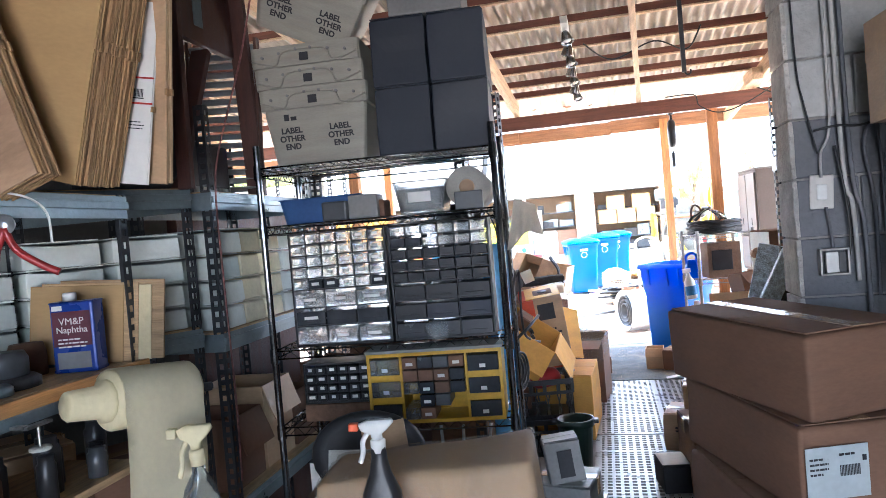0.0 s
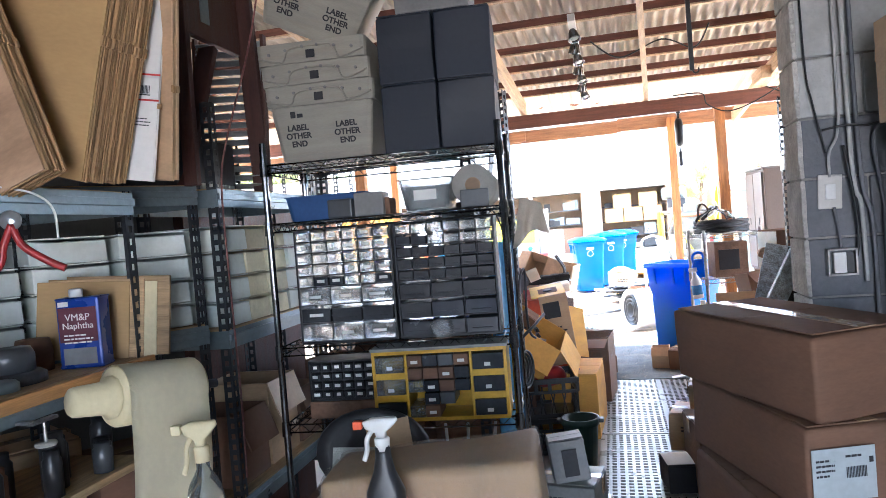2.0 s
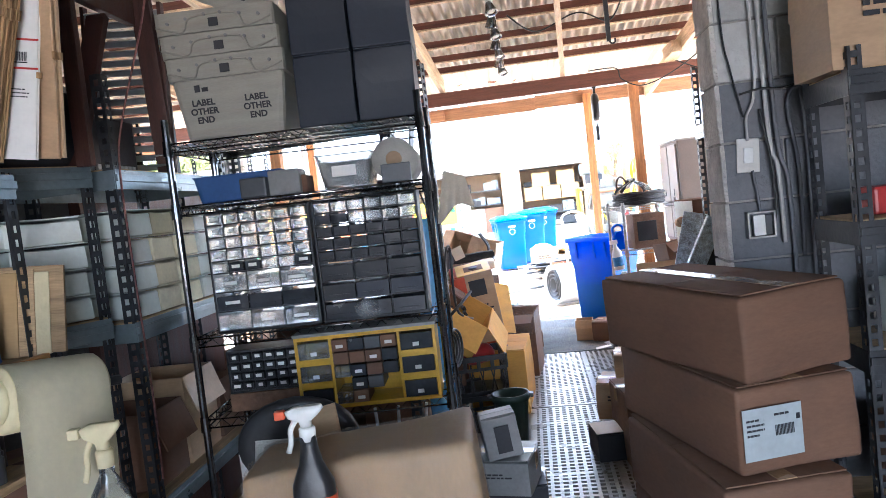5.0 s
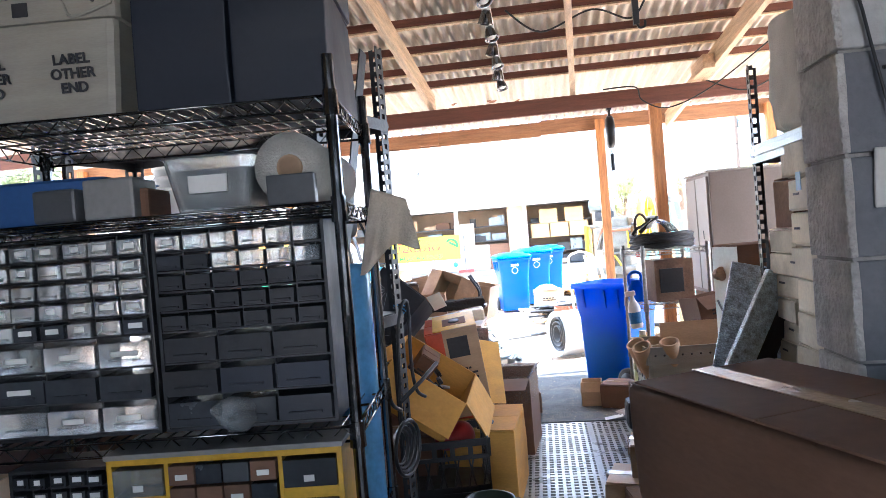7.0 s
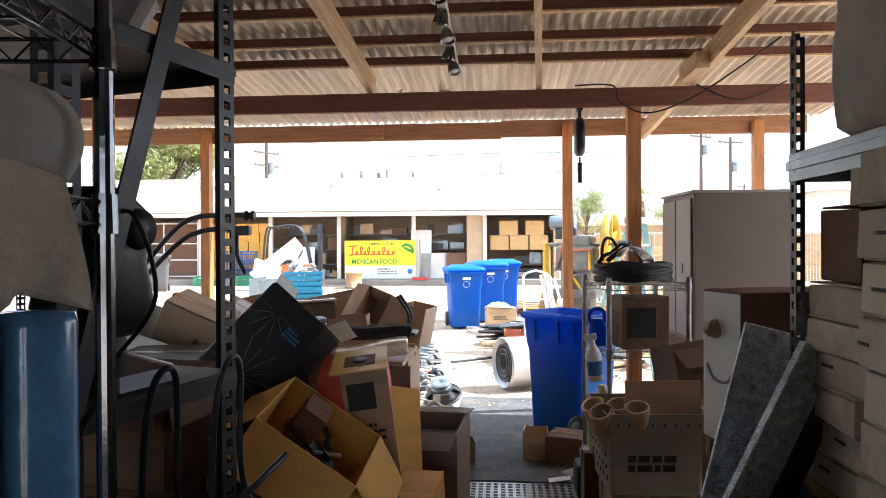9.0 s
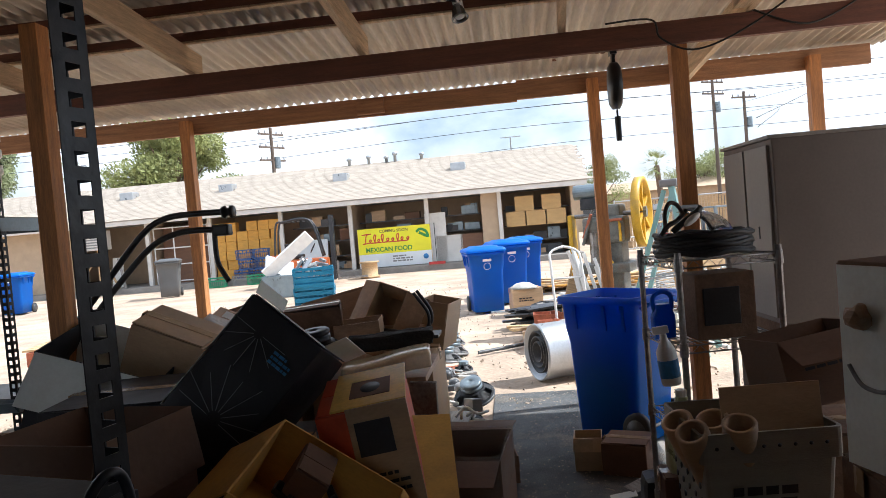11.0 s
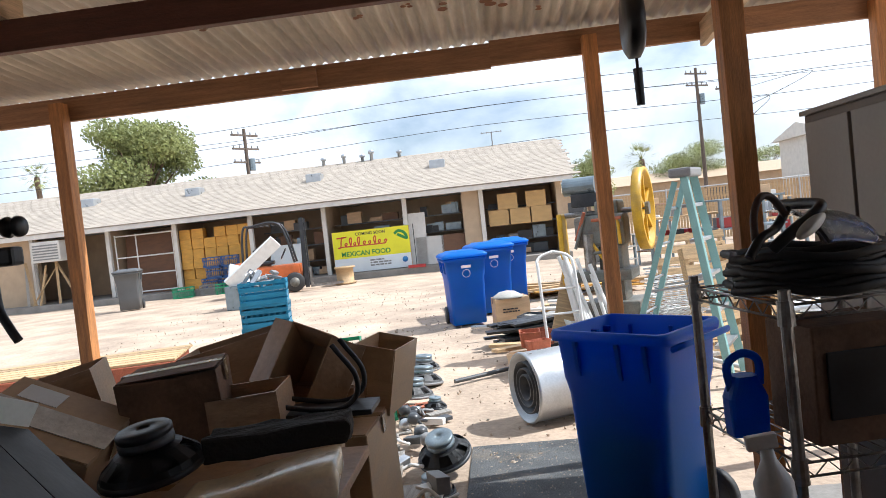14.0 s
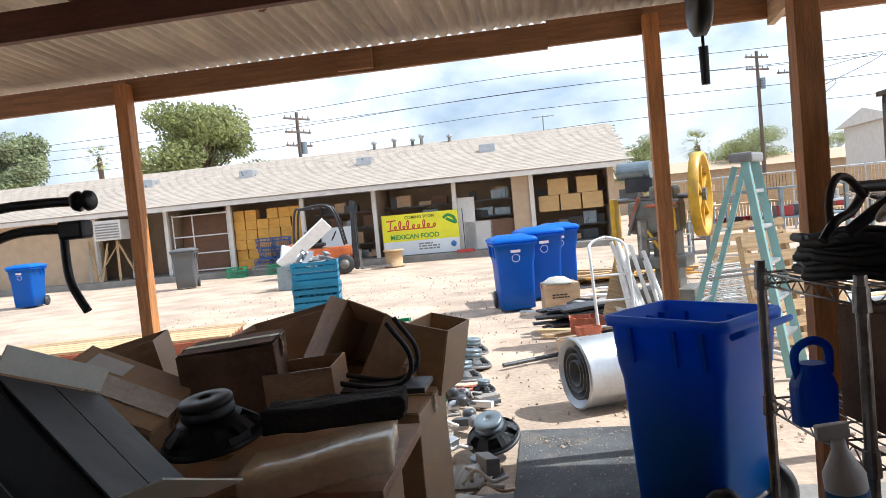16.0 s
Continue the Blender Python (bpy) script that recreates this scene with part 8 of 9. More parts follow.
carton("cardboard_box", "dark carton with a torn raised flap", (0.4, 0.3, 0.3), pose(-0.78, 7.1, 0.86, 0, -12, 20), CARD_MID, flaps=(70, 80, None, None))
carton("cardboard_box", "large black carton on the pile", (0.55, 0.5, 0.42), pose(-1.15, 6.35, 0.72, 10, 20, 10), BLACK_CARD, flaps=(60, None, 120, None), inside=WHITE_CARD)
carton("cardboard_box", "pale carton with a label on the pile", (0.36, 0.30, 0.28), pose(-0.86, 6.45, 0.93, 10, 24, 4), CARD, seed=5)


def loudspeaker(m, r, label, mt=None):
    mt = mt or BLACK_PL
    th = thing("loudspeaker_driver", label, "loudspeaker", m, "loose loudspeaker drivers")
    part("rim", lathe(B(), [(r * 0.86, 0.0), (r, 0.0), (r * 1.02, r * 0.06), (r, r * 0.12), (r * 0.88, r * 0.12), (r * 0.86, 0.0)], 30), mt, th)
    b = B()
    rings = [[b.verts.new((q * r * math.cos(a * math.tau / 24), q * r * math.sin(a * math.tau / 24), z * r)) for a in range(24)] for q, z in ((0.98, 0.10), (0.93, 0.24), (0.64, 0.48), (0.47, 0.54))]
    for j, (r0, r1) in enumerate(zip(rings, rings[1:])):
        for a in range(24):
            if j != 1 or a % 4 > 1:
                b.faces.new((r0[a], r0[(a + 1) % 24], r1[(a + 1) % 24], r1[a]))
    bmesh.ops.solidify(b, geom=b.faces[:], thickness=r * 0.04)
    part("basket", b, mt, th, "spoked basket with open windows")
    part("cone", lathe(B(), [(r * 0.86, 0.02), (r * 0.35, r * 0.45), (0, r * 0.45)], 24), RUBBER, th)
    part("magnet", lathe(B(), [(r * 0.40, r * 0.54), (r * 0.52, r * 0.55), (r * 0.53, r * 0.60), (r * 0.53, r * 0.70), (r * 0.50, r * 0.715), (r * 0.50, r * 0.75), (r * 0.53, r * 0.765), (r * 0.53, r * 0.86), (r * 0.49, r * 0.90), (r * 0.14, r * 0.90), (r * 0.12, r * 0.87), (0, r * 0.87)], 28), GREY_STEEL if mt != BLACK_PL else BLACK_STEEL, th)
    return th


b = box(B(), (-0.21, -0.05, 0), (0.21, 0.08, 0.07), 0.01)
bmesh.ops.subdivide_edges(b, edges=[e for e in b.edges if e.calc_length() > 0.04], cuts=6, use_grid_fill=True)
for v in b.verts:
    v.co += Vector((0.012 * noise.noise(v.co * 22), 0.008 * noise.noise(v.co * 30 + Vector((4, 0, 0))), 0.010 * noise.noise(v.co * 26 + Vector((0, 7, 0)))))
tagged(part("dark_slab", b, mat("charred_board", (0.02, 0.017, 0.015), 0.85, var=0.5, scale=9, bump=0.6), m=pose(0.25, 6.53, 0.985, 0, -2, 8)), "thick dark crumbling board lying on the pile", "board")
b = box(B(), (-0.21, -0.1, 0), (0.20, 0.1, 0.07), 0.015)
bmesh.ops.subdivide_edges(b, edges=[e for e in b.edges if e.calc_length() > 0.1], cuts=6, use_grid_fill=True)
for v in b.verts:
    v.co.z += 0.02 * math.sin(v.co.x * 9) - 0.3 * max(0, -0.05 - v.co.y) 
tagged(part("foam_pad", smooth(b), mat("stained_foam", (0.90, 0.78, 0.55), 0.3, var=0.2, scale=6, bump=0.12, coat=0.5, stain=(0.45, 0.26, 0.13), amount=0.28), m=pose(0.27, 6.33, 0.915, 0, -2, 8)), "stained tan foam pad on the pile", "foam pad")
tagged(part("support_board", box(B(), (-0.3, -0.3, 0), (0.25, 0.25, 0.03), 0.004), CARD_MID, m=pose(0.20, 6.55, 0.862)), "brown flat board carrying the foam pad", "board")
tagged(part("upright_board", box(B(), (-0.06, -0.012, 0), (0.06, 0.012, 0.86), 0.003), GREY_WOOD, m=pose(0.425, 6.24, 0.03, 4, 2, -8)), "weathered pale board standing against the pile", "board")
loudspeaker(pose(-0.09, 6.44, 0.98, 6, -4, 0), 0.145, "black loudspeaker driver on the carton pile")
loudspeaker(pose(0.45, 8.95, 0.11, 16, -16, 20), 0.175, "large grey loudspeaker driver lying face down", DARK_PL)
loudspeaker(pose(0.40, 8.62, 0.0, 0, 0, 50), 0.13, "grey loudspeaker driver under another", DARK_PL)
loudspeaker(pose(0.36, 9.15, 0.0, 0, 0, 10), 0.12, "grey loudspeaker driver on the gravel", DARK_PL)
loudspeaker(pose(0.02, 10.7, 0.07, -6, 4, 10), 0.19, "wide grey loudspeaker driver on bricks", GREY_PL)
loudspeaker(pose(0.02, 11.5, 0.0, -6, 4, 10), 0.20, "wide grey loudspeaker driver in the row", GREY_PL)
loudspeaker(pose(-0.05, 12.2, 0.0, 0, 4, 10), 0.18, "grey loudspeaker driver at the row's end", GREY_PL)
loudspeaker(pose(0.24, 10.45, 0.03, 0, 4, 10), 0.10, "small grey loudspeaker driver on bricks", DARK_PL)
for k, (x, y, mt) in enumerate(((-0.1, 10.5, BRICK_RED), (0.05, 10.42, BRICK_RED), (0.16, 10.5, BRICK_RED), (0.28, 10.3, GREY_WOOD), (0.3, 10.12, DARK_PL))):
    tagged(part("brick", box(B(), (-0.1, -0.05, 0), (0.1, 0.05, 0.06 if k < 3 else 0.03), 0.004), mt, m=pose(x, y, 0.0, 0, 0, 10 * k)), "red brick under the loudspeakers" if k < 3 else "dark flat block by the bricks", "brick", "bricks in the yard")
rng = random.Random(91)
for k in range(26):
    y = rng.uniform(8.15, 10.4)
    mt = rng.choice([GREY_PL, WHITE_PL, GALV, DARK_PL, GREY_WOOD, BLACK_PL])
    x = rng.uniform(0.0, 0.34) - 0.02 * (y - 8)
    if k % 3 == 0:
        b = box(B(), (-0.09, -0.03, 0), (0.09, 0.03, 0.05), 0.006)
    elif k % 3 == 1:
        b = lathe(B(), [(0.03, 0), (0.05, 0.02), (0.05, 0.06), (0.03, 0.08), (0, 0.08)], 14)
    else:
        b = tube(B(), curve_pts([(-0.08, 0, 0.02), (-0.03, 0.04, 0.05), (0.03, -0.03, 0.03), (0.09, 0.02, 0.02)], 4), 0.012)
    tagged(part("scrap_part", b, mt, m=pose(x, y, 0.01 + 0.05 * (k % 2), rng.uniform(-12, 12), rng.uniform(-12, 12), rng.uniform(0, 180))), "small grey scrap part lying beside the pile", "scrap", "scrap parts beside the pile")
for k, (x, y, w, l, r) in enumerate(((0.30, 8.25, 0.34, 0.3, -8), (0.22, 8.05, 0.3, 0.35, 12), (0.12, 8.9, 0.12, 0.5, 4))):
    tagged(part("weathered_board", box(B(), (-w / 2, -l / 2, 0), (w / 2, l / 2, 0.02), 0.003), GREY_WOOD, m=pose(x, y, 0.12 - 0.03 * k, 4, -6, r)), "weathered grey board lying beside the pile", "board")
rng = random.Random(19)
for k in range(22):
    y = rng.uniform(6.75, 8.3)
    mt = rng.choice([WHITE_PL, GREY_PL, GREY_WOOD, GALV, CARD, PAPER])
    l = rng.uniform(0.08, 0.2)
    b = box(B(), (-0.035, -l, 0), (0.035, l, rng.uniform(0.015, 0.09)), 0.006) if k % 3 else tube(B(), curve_pts([(-0.1, 0, 0.02), (-0.03, 0.05, 0.06), (0.05, -0.03, 0.03), (0.12, 0.02, 0.02)], 4), 0.010)
    tagged(part("scrap_part", b, mt, m=pose(0.46 + rng.uniform(-0.04, 0.08), y, 0.004 + 0.08 * (k % 4), rng.uniform(-14, 14), rng.uniform(-14, 14), rng.uniform(-60, 60))), "pale scrap piece heaped along the pile's side", "scrap", "scrap parts beside the pile")
# bent tube frame standing out of the pile
th = thing("bent_tube_frame", "bent black tubular frame on the pile", "metal frame", pose(0.33, 7.02, 0.96))
for dy in (0.0, 0.12):
    part("tube", tube(B(), curve_pts([(-0.25, dy, 0.03), (-0.05, dy, 0.0), (0.04, dy, 0.04), (0.05, dy, 0.12), (0.0, dy - 0.02, 0.21), (-0.02, dy - 0.02, 0.24)], 6), 0.010), BLACK_STEEL, th)
part("crossbar", box(B(), (-0.25, -0.03, -0.02), (0.1, 0.15, 0.0), 0.004), BLACK_PL, th)

# black jointed arm at the far left
th = thing("jointed_arm", "black double arm with a round knob and a hanging bar", "metal arm", pose(0, 6.62, 0))
part("upper_arm", tube(B(), curve_pts([(-1.36, -0.1, 1.22), (-1.2, -0.05, 1.42), (-1.02, 0, 1.64), (-0.88, 0, 1.715), (-0.7, 0, 1.725), (-0.55, 0, 1.72)], 7), 0.016), BLACK_STEEL, th)
part("lower_arm", tube(B(), curve_pts([(-1.36, -0.08, 1.15), (-1.15, -0.03, 1.40), (-0.98, 0, 1.57), (-0.84, 0, 1.63), (-0.7, 0, 1.64), (-0.58, 0, 1.63)], 7), 0.016), BLACK_STEEL, th)
part("knob", lathe(B(), [(0, -0.03), (0.03, -0.03), (0.034, -0.015), (0.022, -0.008), (0.022, 0.008), (0.034, 0.015), (0.03, 0.03), (0, 0.03)], 20, pose(-0.545, 0, 1.72, 0, 90, 0)), BLACK_PL, th)
part("clamp", box(B(), (-0.63, -0.03, 1.60), (-0.54, 0.03, 1.66), 0.012), BLACK_PL, th)
b = B()
pts = curve_pts([(-0.625, 0, 1.66), (-0.63, 0, 1.56), (-0.625, 0, 1.47), (-0.60, 0, 1.41), (-0.575, 0, 1.365)], 5)
tube(b, pts, 0.014, 8)
part("hanging_bar", b, BLACK_STEEL, th)
part("stand", bar(B(), (-1.36, -0.1, 0.0), (-1.36, -0.1, 1.25), 0.04, 0.04), BLACK_STEEL, th)
# far-left shelf with pale buckets
steel_rack("steel_rack", "thin grey rack with stacked pale buckets", pose(-2.1, 6.3, 0), 0.55, 0.4, (0.9, 1.78), 2.15, deckmat=GREY_PL)
bk = thing("plastic_bucket", "pale plastic bucket in a nested stack", "bucket", pose(-1.85, 6.5, 1.782), "buckets in a stack")
part("bucket", lathe(B(), [(0.12, 0), (0.145, 0.24), (0.155, 0.24), (0.155, 0.28), (0.14, 0.28), (0.115, 0.02), (0, 0.02)], 26), WHITE_PL, bk)
for k in range(1, 5):
    copy_thing(bk, pose(-1.85, 6.5, 1.782 + 0.085 * k))

# ---- under the lean-to: right side ----
RS = pose(1.75, 4.36, 0, 0, 0, -90)
steel_rack("steel_rack", "grey steel rack loaded with labelled white boxes", RS, 1.20, 0.42, (0.30, 0.93, 1.775), 2.08, deckmat=PLANK, posts=BLACK_STEEL, beammat=GREY_STEEL, beam=0.075)
rng = random.Random(44)
for c in range(4):
    x = 0.18 + c * 0.28
    h = 0.082 if c == 0 else 0.112
    for r in range(6 if c == 0 else 7):
        top = 0.932 + (h + 0.003) * r
        w = carton("storage_box", "yellowed white carton with handwriting bars", (0.265, 0.34, h), RS @ pose(x + rng.uniform(-0.02, 0.02), 0.18 + (0.0 if c else 0.03) + rng.uniform(-0.014, 0.014), top, 0, 0, rng.uniform(-3, 3)), CREAM_DIM, group="yellowed boxes on the rack", tape=False, seed=r + 9 * c)
        if rng.random() < 0.45:
            part("marker_writing", bars(B(), rng.uniform(-0.1, 0.0), 0.05, 0.07, 1, 0.022, rng, 0.35), INK, w, m=pose(0, -0.1795, 0, 90))
tagged(part("blue_tape_note", box(B(), (-0.02, 0, -0.03), (0.02, 0.002, 0.03), 0), mat("pale_blue_tape", (0.25, 0.42, 0.62), 0.6, var=0.1, bump=0.05), m=RS @ pose(0.50, -0.012, 1.60)), "strip of pale blue tape on a box", "tape")
carton("cardboard_box", "red-brown carton on the steel rack", (0.2, 0.3, 0.18), RS @ pose(0.16, 0.2, 1.446), CARD_WET, tape=False)
b = box(B(), (-0.18, -0.12, 0), (0.2, 0.16, 0.42), 0.05)
bmesh.ops.subdivide_edges(b, edges=b.edges[:], cuts=3, use_grid_fill=True)
for v in b.verts:
    v.co += Vector((0.02, 0.02, 0.02)) * noise.noise(v.co * 9)
tagged(part("packed_sack", smooth(b), CLOTH, m=RS @ pose(0.32, 0.14, 1.777, 0, 6, 0)), "bulky pale wrapped sack on the top deck", "sack")
carton("cardboard_box", "pale wrapped box on the top deck", (0.4, 0.34, 0.36), RS @ pose(0.78, 0.18, 1.777), CREAM_CARD)
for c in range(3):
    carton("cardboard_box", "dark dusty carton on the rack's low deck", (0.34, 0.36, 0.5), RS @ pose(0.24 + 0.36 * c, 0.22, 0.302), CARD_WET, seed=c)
# leaning insulated plank and sheet
th = thing("insulation_plank", "speckled silver insulation plank leaning on the rack", "insulation board", pose(1.36, 4.24, 0.46, 0, 29, 14))
part("core", box(B(), (0.046, -0.05, 0), (0.115, 0.0, 0.92), 0.004), BLACK_PL, th)
part("facing", box(B(), (-0.055, -0.054, 0), (0.044, -0.028, 0.92), 0.003), FIBRE, th)
tagged(part("speckled_sheet", box(B(), (-0.26, -0.012, 0), (0.04, 0.012, 1.05), 0.004), FIBRE, m=pose(1.66, 4.40, 0.24, -4, 14, -10)), "speckled grey sheet leaning behind the plank", "sheet")
carton("cardboard_box", "brown carton the plank stands on", (0.34, 0.36, 0.40), pose(1.36, 4.30, 0.0, 0, 0, 8), CARD_WET)
# carton with white printed face
th = carton("cardboard_box", "tall carton with a white printed side and a torn hole", (0.46, 0.23, 0.56), pose(2.03, 5.19, 0.80, 0, 0, 17), CARD_DARK, flaps=(20, 25, 60, 15), inside=CARD_DARK)
part("white_face", box(B(), (-0.234, -0.112, 0.0), (-0.2305, 0.112, 0.555), 0.001), WHITE_CARD, th)
b = tube(B(), curve_pts([(0, -0.085, 0.22), (0, -0.04, 0.17), (0, 0.04, 0.17), (0, 0.085, 0.22)], 6), 0.006, 6)
part("curved_print", b, GREY_PL, th, m=pose(-0.2365, 0, 0.06))
b = bmesh.new()
bmesh.ops.create_icosphere(b, subdivisions=2, radius=0.05)
for v in b.verts:
    v.co *= 1 + 0.5 * noise.noise(v.co * 30)
part("torn_paper", b, CARD_MID, th, m=pose(-0.245, 0.03, 0.42) @ Matrix.Scale(0.7, 4))
carton("cardboard_box", "brown carton carrying the white-faced one", (0.5, 0.26, 0.79), pose(2.04, 5.19, 0.0, 0, 0, 0), CARD_WET)
# mail crate with tubes
th = thing("mail_crate", "cream plastic mail crate with dark lettering", "plastic crate", pose(1.66, 5.76, 0.43, 0, 0, 4) @ Matrix.Scale(1.06, 4))
b = loft(B(), [rrect(0.38, 0.34, 0, 0.02), rrect(0.41, 0.38, 0.25, 0.02), rrect(0.44, 0.41, 0.25, 0.02), rrect(0.44, 0.41, 0.345, 0.02), rrect(0.42, 0.39, 0.345, 0.02), rrect(0.37, 0.33, 0.012, 0.02)])
part("body", b, POSTAL, th)
for k in range(4):
    for j in range(5):
        part("vent_hole", lathe(B(), [(0, 0), (0.011, 0), (0.011, 0.002), (0, 0.002)], 12), INK, th, m=pose(-0.204 - 0.006 * (k * 0.6 - 1), -0.13 + 0.065 * j, 0.06 + 0.05 * k, 0, -86, 0))
for j in range(8):
    part("rim_hole", lathe(B(), [(0, 0), (0.006, 0), (0.006, 0.002), (0, 0.002)], 10), INK, th, m=pose(-0.17 + 0.048 * j, -0.2045, 0.30, 90, 0, 0))
b = bars(B(), -0.13, 0.15, 0.26, 1, 0.05, random.Random(3), 0.55)
bars(b, -0.13, 0.11, 0.24, 1, 0.05, random.Random(8), 0.55)
part("lettering_bar", b, INK, th, m=pose(0, -0.1975, 0, 94.5))
carton("cardboard_box", "brown carton under the mail crate", (0.38, 0.34, 0.42), pose(1.66, 5.77, 0.0, 0, 0, 2), CARD, print_bars=2)
tube_thing = thing("cardboard_tube", "brown cardboard core standing in the crate", "cardboard tube", pose(1.515, 5.67, 0.58, 24, -22, 0), "tubes in the mail crate")
part("tube", lathe(B(), [(0.042, 0), (0.056, 0), (0.056, 0.26), (0.042, 0.26), (0.042, 0)], 26), CARD, tube_thing)
for x, y, a in ((1.575, 5.73, -14), (1.515, 5.79, -26), (1.615, 5.65, -8)):
    copy_thing(tube_thing, pose(x, y, 0.58, 20, a, 0))
tagged(part("card_panel", box(B(), (-0.17, -0.004, 0), (0.17, 0.004, 0.32), 0.001), CARD, m=pose(1.72, 5.64, 0.60, -6, 0, 4)), "brown card panel standing in the mail crate", "card sheet")
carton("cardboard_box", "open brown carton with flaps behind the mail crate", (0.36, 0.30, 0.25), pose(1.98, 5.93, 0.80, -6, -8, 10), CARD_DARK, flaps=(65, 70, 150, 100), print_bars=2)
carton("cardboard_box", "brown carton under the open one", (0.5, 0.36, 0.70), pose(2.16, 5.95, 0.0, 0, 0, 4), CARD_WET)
# small boxes on the walkway
carton("cardboard_box", "small open brown carton beside the blue bin", (0.17, 0.17, 0.20), pose(1.235, 7.46, 0.016, 0, 0, -6), CARD, flaps=(None, 95, 100, None))
carton("cardboard_box", "small plain cardboard box beside the blue bin", (0.26, 0.26, 0.19), pose(1.46, 7.38, 0.016, 0, 0, -20), CARD_DARK)
carton("cardboard_box", "shallow brown carton on the mat's edge", (0.36, 0.30, 0.235), pose(1.33, 5.02, 0.016, 0, 0, -14), CARD, print_bars=2)
carton("cardboard_box", "brown carton stacked on another by the mat", (0.26, 0.24, 0.16), pose(1.40, 5.06, 0.256, 0, 0, -8), CARD)
carton("cardboard_box", "black shoe carton with a white lid print", (0.26, 0.24, 0.15), pose(1.17, 4.32, 0.016, 0, 0, 8), BLACK_CARD, tape=False)
tagged(part("white_sheet", box(B(), (-0.13, -0.1, 0), (0.13, 0.1, 0.002)), PAPER, m=pose(1.17, 4.31, 0.172, 0, 0, 8)), "white sheet lying on the black carton", "paper")
for k in range(5):
    tagged(part("paper_scrap", box(B(), (-0.07, -0.04, 0), (0.07, 0.04, 0.003)), (PAPER, GREY_WOOD, CARD_DARK)[k % 3], m=pose(1.36 + 0.09 * k, 6.95 + 0.08 * (k % 3), 0.03 + 0.02 * (k % 2), 12 * (k % 2), -10 + 6 * k, 40 * k)), "scrap of paper and card on the floor", "paper scrap")

# wire cart
STRAP_BROWN = mat("brown_strap_leather", (0.06, 0.03, 0.02), 0.5, var=0.2, scale=12, bump=0.1)
CART = pose(1.555, 6.16, 0, 0, 0, 9)
wire_shelf_unit("wire_cart", "dull wire shelf cart holding cleaning things", CART, 0.43, 0.46, (0.18, 0.60, 0.97, 1.325), 1.36, DULL_WIRE, 14)
th = thing("coiled_hose", "thick black coil of hose lying on the cart", "hose coil", CART @ pose(0.20, 0.20, 1.335))
for k in range(7):
    r = 0.20 - 0.008 * (k % 3)
    part("loop", tube(B(), [((r + 0.012 * math.sin(a * 3 + k)) * math.cos(a * math.tau / 26), (r * 0.95) * math.sin(a * math.tau / 26), 0.010 + 0.013 * k + 0.006 * math.sin(a * 1.3 + k)) for a in range(26)], 0.011, 7, True), RUBBER, th)
th = thing("face_shield", "clear face shield with black head straps on the coil", "face shield", CART @ pose(0.155, 0.14, 1.432, 0, 0, 0))
b = B()
rows = []
for j in range(9):
    u = j / 8
    rows.append([b.verts.new((-0.045 + 0.15 * math.sin(u * 1.45), -0.115 + 0.023 * i, 0.105 * math.cos(u * 1.5) - 0.9 * (0.023 * i - 0.115) ** 2)) for i in range(11)])
for r0, r1 in zip(rows, rows[1:]):
    for i in range(10):
        b.faces.new((r0[i], r0[i + 1], r1[i + 1], r1[i]))
bmesh.ops.solidify(b, geom=b.faces[:], thickness=0.002)
part("visor", smooth(b), CLEAR, th, "scratched clear visor")
part("brow_band", tube(B(), curve_pts([(-0.15, -0.10, 0.015), (-0.115, -0.12, 0.05), (-0.055, -0.125, 0.09), (-0.03, -0.09, 0.108), (-0.035, 0.06, 0.11)], 6), 0.014), BLACK_PL, th)
part("crown_strap", tube(B(), curve_pts([(-0.165, -0.06, 0.015), (-0.165, -0.06, 0.09), (-0.14, -0.05, 0.135), (-0.105, -0.04, 0.13), (-0.08, -0.05, 0.085)], 7), 0.009), STRAP_BROWN, th)
part("rear_strap", tube(B(), curve_pts([(-0.195, -0.08, 0.0), (-0.16, -0.07, 0.04), (-0.11, -0.05, 0.06), (-0.05, 0.0, 0.10)], 6), 0.011), BLACK_PL, th)
part("white_pad", lathe(B(), [(0, 0), (0.040, 0.002), (0.042, 0.008), (0, 0.013)], 20), PAPER, th, m=pose(-0.085, -0.142, 0.062, 90, -35, 0) @ Matrix.Diagonal((1, 0.38, 1, 1)))
part("visor_edge", tube(B(), curve_pts([(0.03, 0.10, 0.085), (0.075, 0.10, 0.06), (0.105, 0.08, 0.0)], 6), 0.006, 6), BLACK_PL, th)
th = thing("windowed_box", "square brown box with a dark window on the cart", "box", CART @ pose(0.22, 0.06, 0.975))
part("case", box(B(), (-0.13, 0, 0), (0.13, 0.2, 0.28), 0.006), CARD_WET, th)
part("grille", box(B(), (-0.10, -0.006, 0.06), (0.06, 0.002, 0.22), 0.004), BLACK_PL, th)
th = thing("detergent_jug", "blue plastic jug hanging beside the cart", "plastic jug", CART @ pose(0.0, 0.22, 0.975) @ Matrix.Scale(0.68, 4))
part("jug", loft(B(), [rrect(0.14, 0.09, 0, 0.02), rrect(0.15, 0.10, 0.14, 0.03), rrect(0.09, 0.08, 0.22, 0.03)]), BIN_BLUE, th)
part("handle", tube(B(), curve_pts([(-0.05, 0, 0.16), (-0.06, 0, 0.26), (0.0, 0, 0.3), (0.06, 0, 0.27), (0.06, 0, 0.18)], 5), 0.016), BIN_BLUE, th)
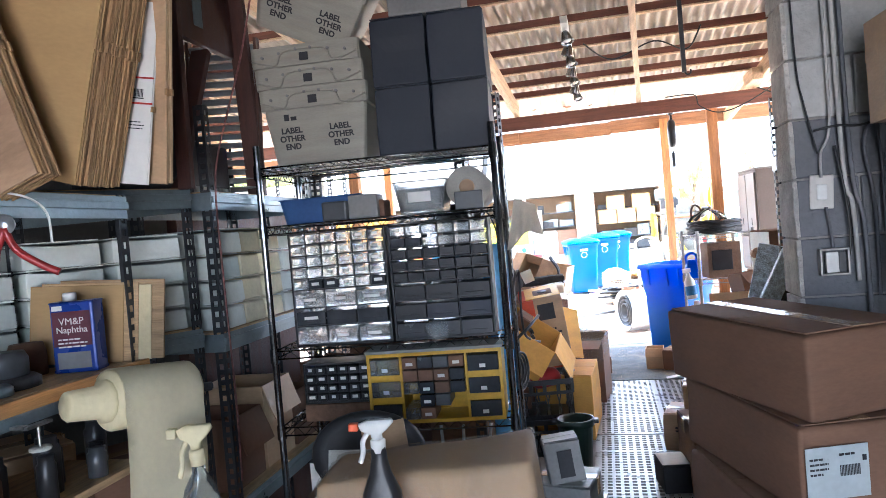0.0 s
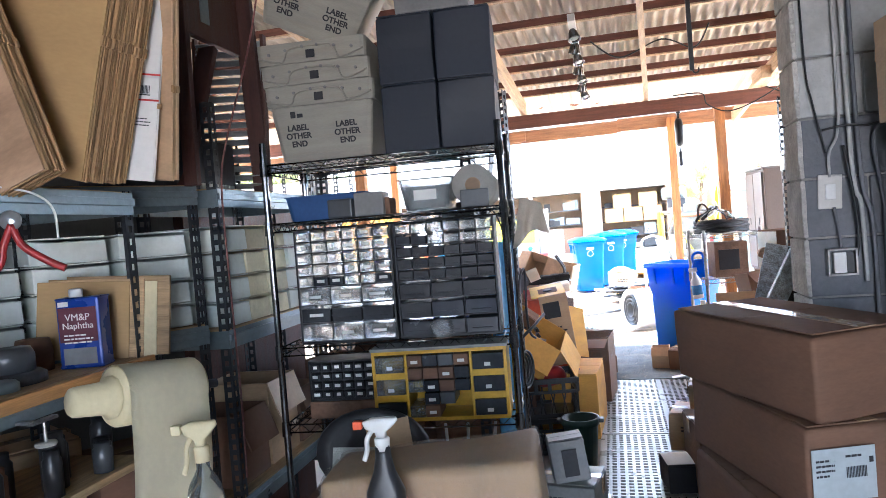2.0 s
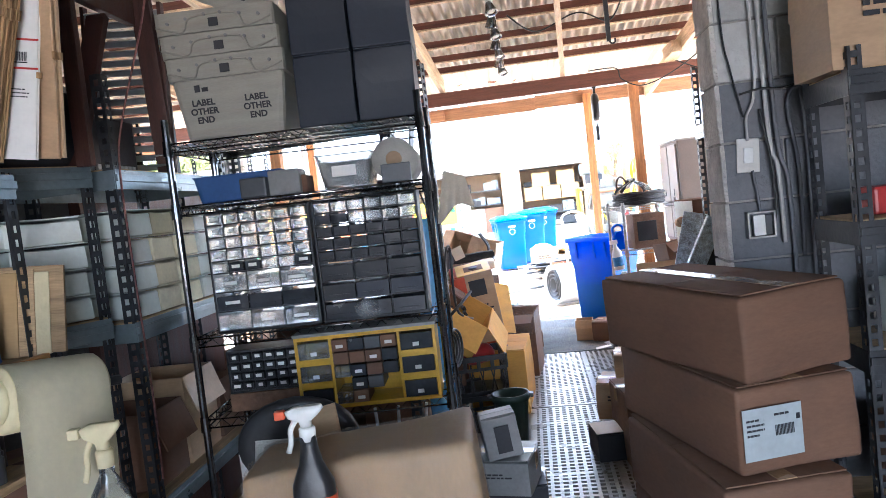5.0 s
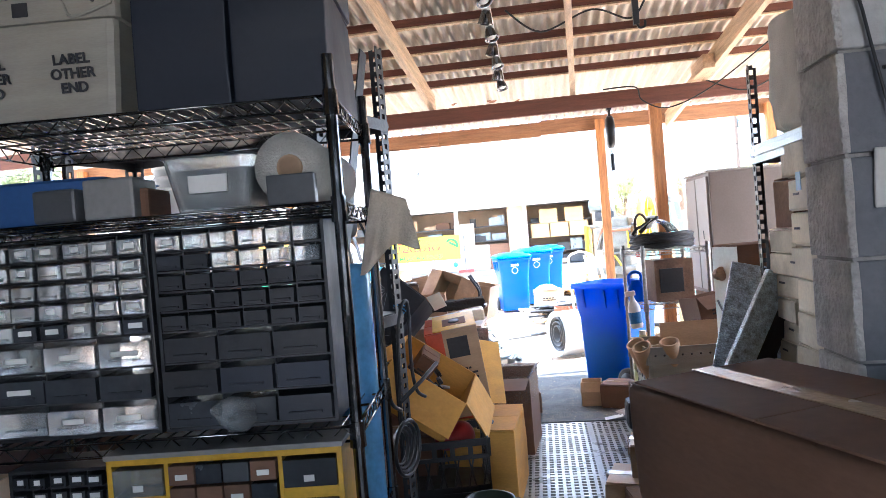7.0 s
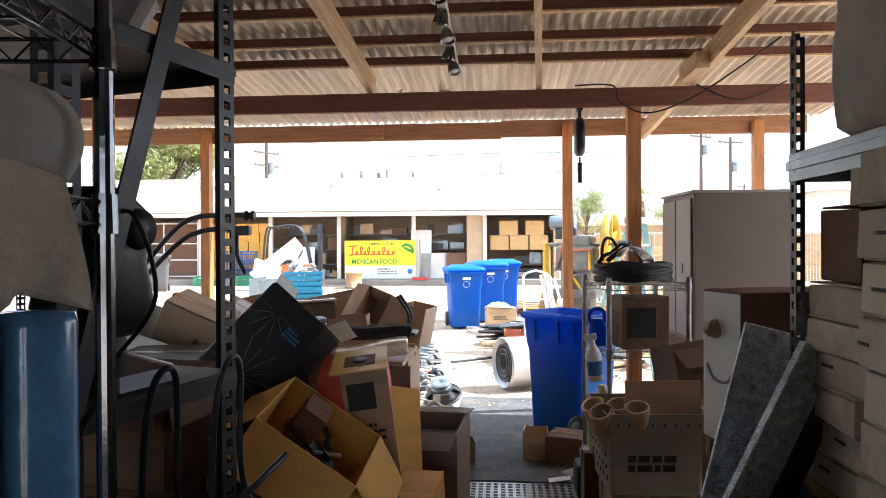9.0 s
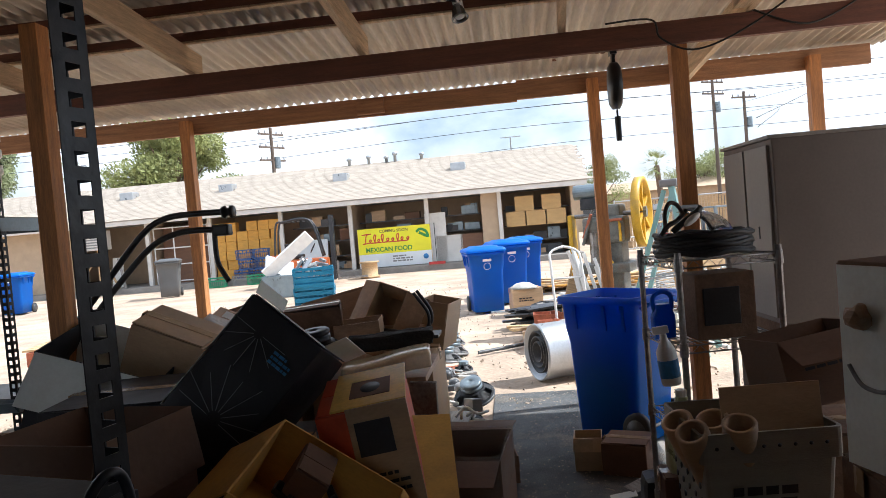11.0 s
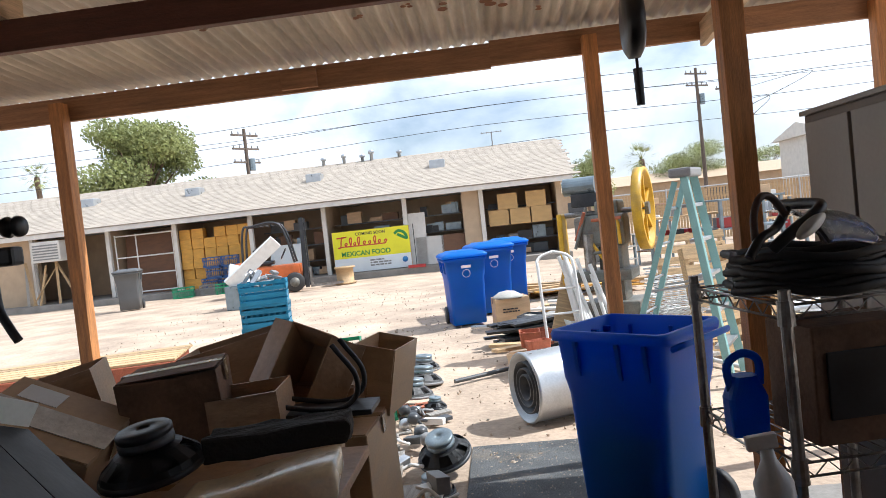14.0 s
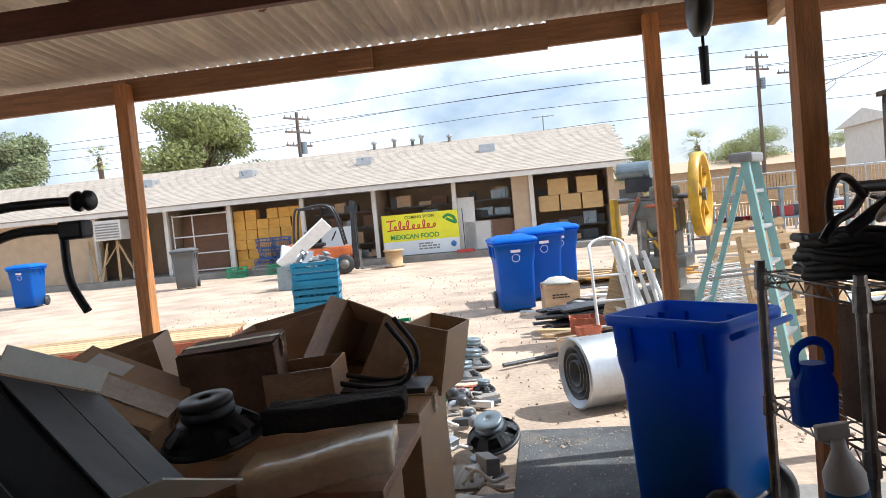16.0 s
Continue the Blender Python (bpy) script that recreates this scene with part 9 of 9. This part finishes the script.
th = thing("spray_cleaner", "white spray cleaner bottle with a blue label", "spray bottle", pose(1.475, 6.06, 0.84, 0, -6, 0) @ Matrix.Scale(0.8, 4))
part("bottle", lathe(B(), [(0.045, 0), (0.05, 0.02), (0.05, 0.17), (0.02, 0.23), (0.016, 0.26)], 20), WHITE_PL, th)
part("label", rod(B(), (0, 0, 0.04), (0, 0, 0.13), 0.0512, seg=20), BLUE_INK, th)
part("trigger_head", box(B(), (-0.05, -0.012, 0.26), (0.03, 0.012, 0.30), 0.006), WHITE_PL, th)
th = thing("fluid_bottle", "large pale yellow bottle of fluid on the floor", "plastic jug", pose(1.50, 6.03, 0.50) @ Matrix.Scale(0.9, 4))
part("bottle", loft(B(), [rrect(0.15, 0.11, 0, 0.03), rrect(0.16, 0.12, 0.02, 0.03), rrect(0.16, 0.12, 0.22, 0.03), rrect(0.06, 0.06, 0.30, 0.02), rrect(0.05, 0.05, 0.33, 0.015)]), DETERGENT, th)
part("cap", rod(B(), (0, 0, 0.33), (0, 0, 0.36), 0.024), WHITE_PL, th)
carton("cardboard_box", "narrow brown carton carrying the bottle", (0.2, 0.16, 0.495), pose(1.50, 6.03, 0.0), CARD_DARK)
tagged(part("broom", rod(B(), (1.44, 5.98, 0.0), (1.53, 6.12, 0.80), 0.013), PLANK), "wooden broom handle leaning on the cart", "broom")
tagged(part("black_bag", box(B(), (-0.12, -0.1, 0), (0.12, 0.1, 0.22), 0.05), BLACK_PL, m=pose(1.55, 6.75, 0.0)), "black bag on the ground beside the cart", "bag")
tagged(part("white_drum", lathe(B(), [(0.14, 0), (0.14, 0.36), (0.15, 0.36), (0.15, 0.4), (0, 0.4)], 24), WHITE_PL, m=CART @ pose(0.28, 0.26, 0.19)), "white drum on the cart's lowest shelf", "drum")

# beige locker on a dark cabinet
th = thing("locker", "beige steel locker cabinet with two doors", "locker", pose(2.10, 6.56, 0.96, 0, 0, 3))
part("body", box(B(), (0, 0, 0), (0.58, 0.62, 0.87), 0.008), LOCKER_SHADED, th)
for y0, y1 in ((0.03, 0.30), (0.32, 0.59)):
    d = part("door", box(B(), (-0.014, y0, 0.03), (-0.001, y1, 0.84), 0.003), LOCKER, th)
    part("handle", box(B(), (-0.018, (y0 + y1) / 2 - 0.004, 0.40), (-0.013, (y0 + y1) / 2 + 0.004, 0.46), 0.001), DARK_PL, d)
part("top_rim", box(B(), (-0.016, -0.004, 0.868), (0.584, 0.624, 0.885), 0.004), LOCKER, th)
th = thing("low_cabinet", "dark cabinet carrying the locker", "cabinet", pose(2.12, 6.57, 0, 0, 0, 3))
part("body", box(B(), (0, 0, 0), (0.62, 0.62, 0.955), 0.006), CARD_WET, th)
part("door", box(B(), (-0.012, 0.03, 0.05), (0, 0.58, 0.9), 0.003), DARK_PL, th)
carton("cardboard_box", "dark brown carton beside the locker", (0.5, 0.4, 0.62), pose(2.62, 5.3, 0.8, 0, 0, -4), CARD_DARK)
carton("cardboard_box", "brown carton under another beside the locker", (0.55, 0.5, 0.79), pose(2.64, 5.3, 0.0, 0, 0, 2), CARD_WET)
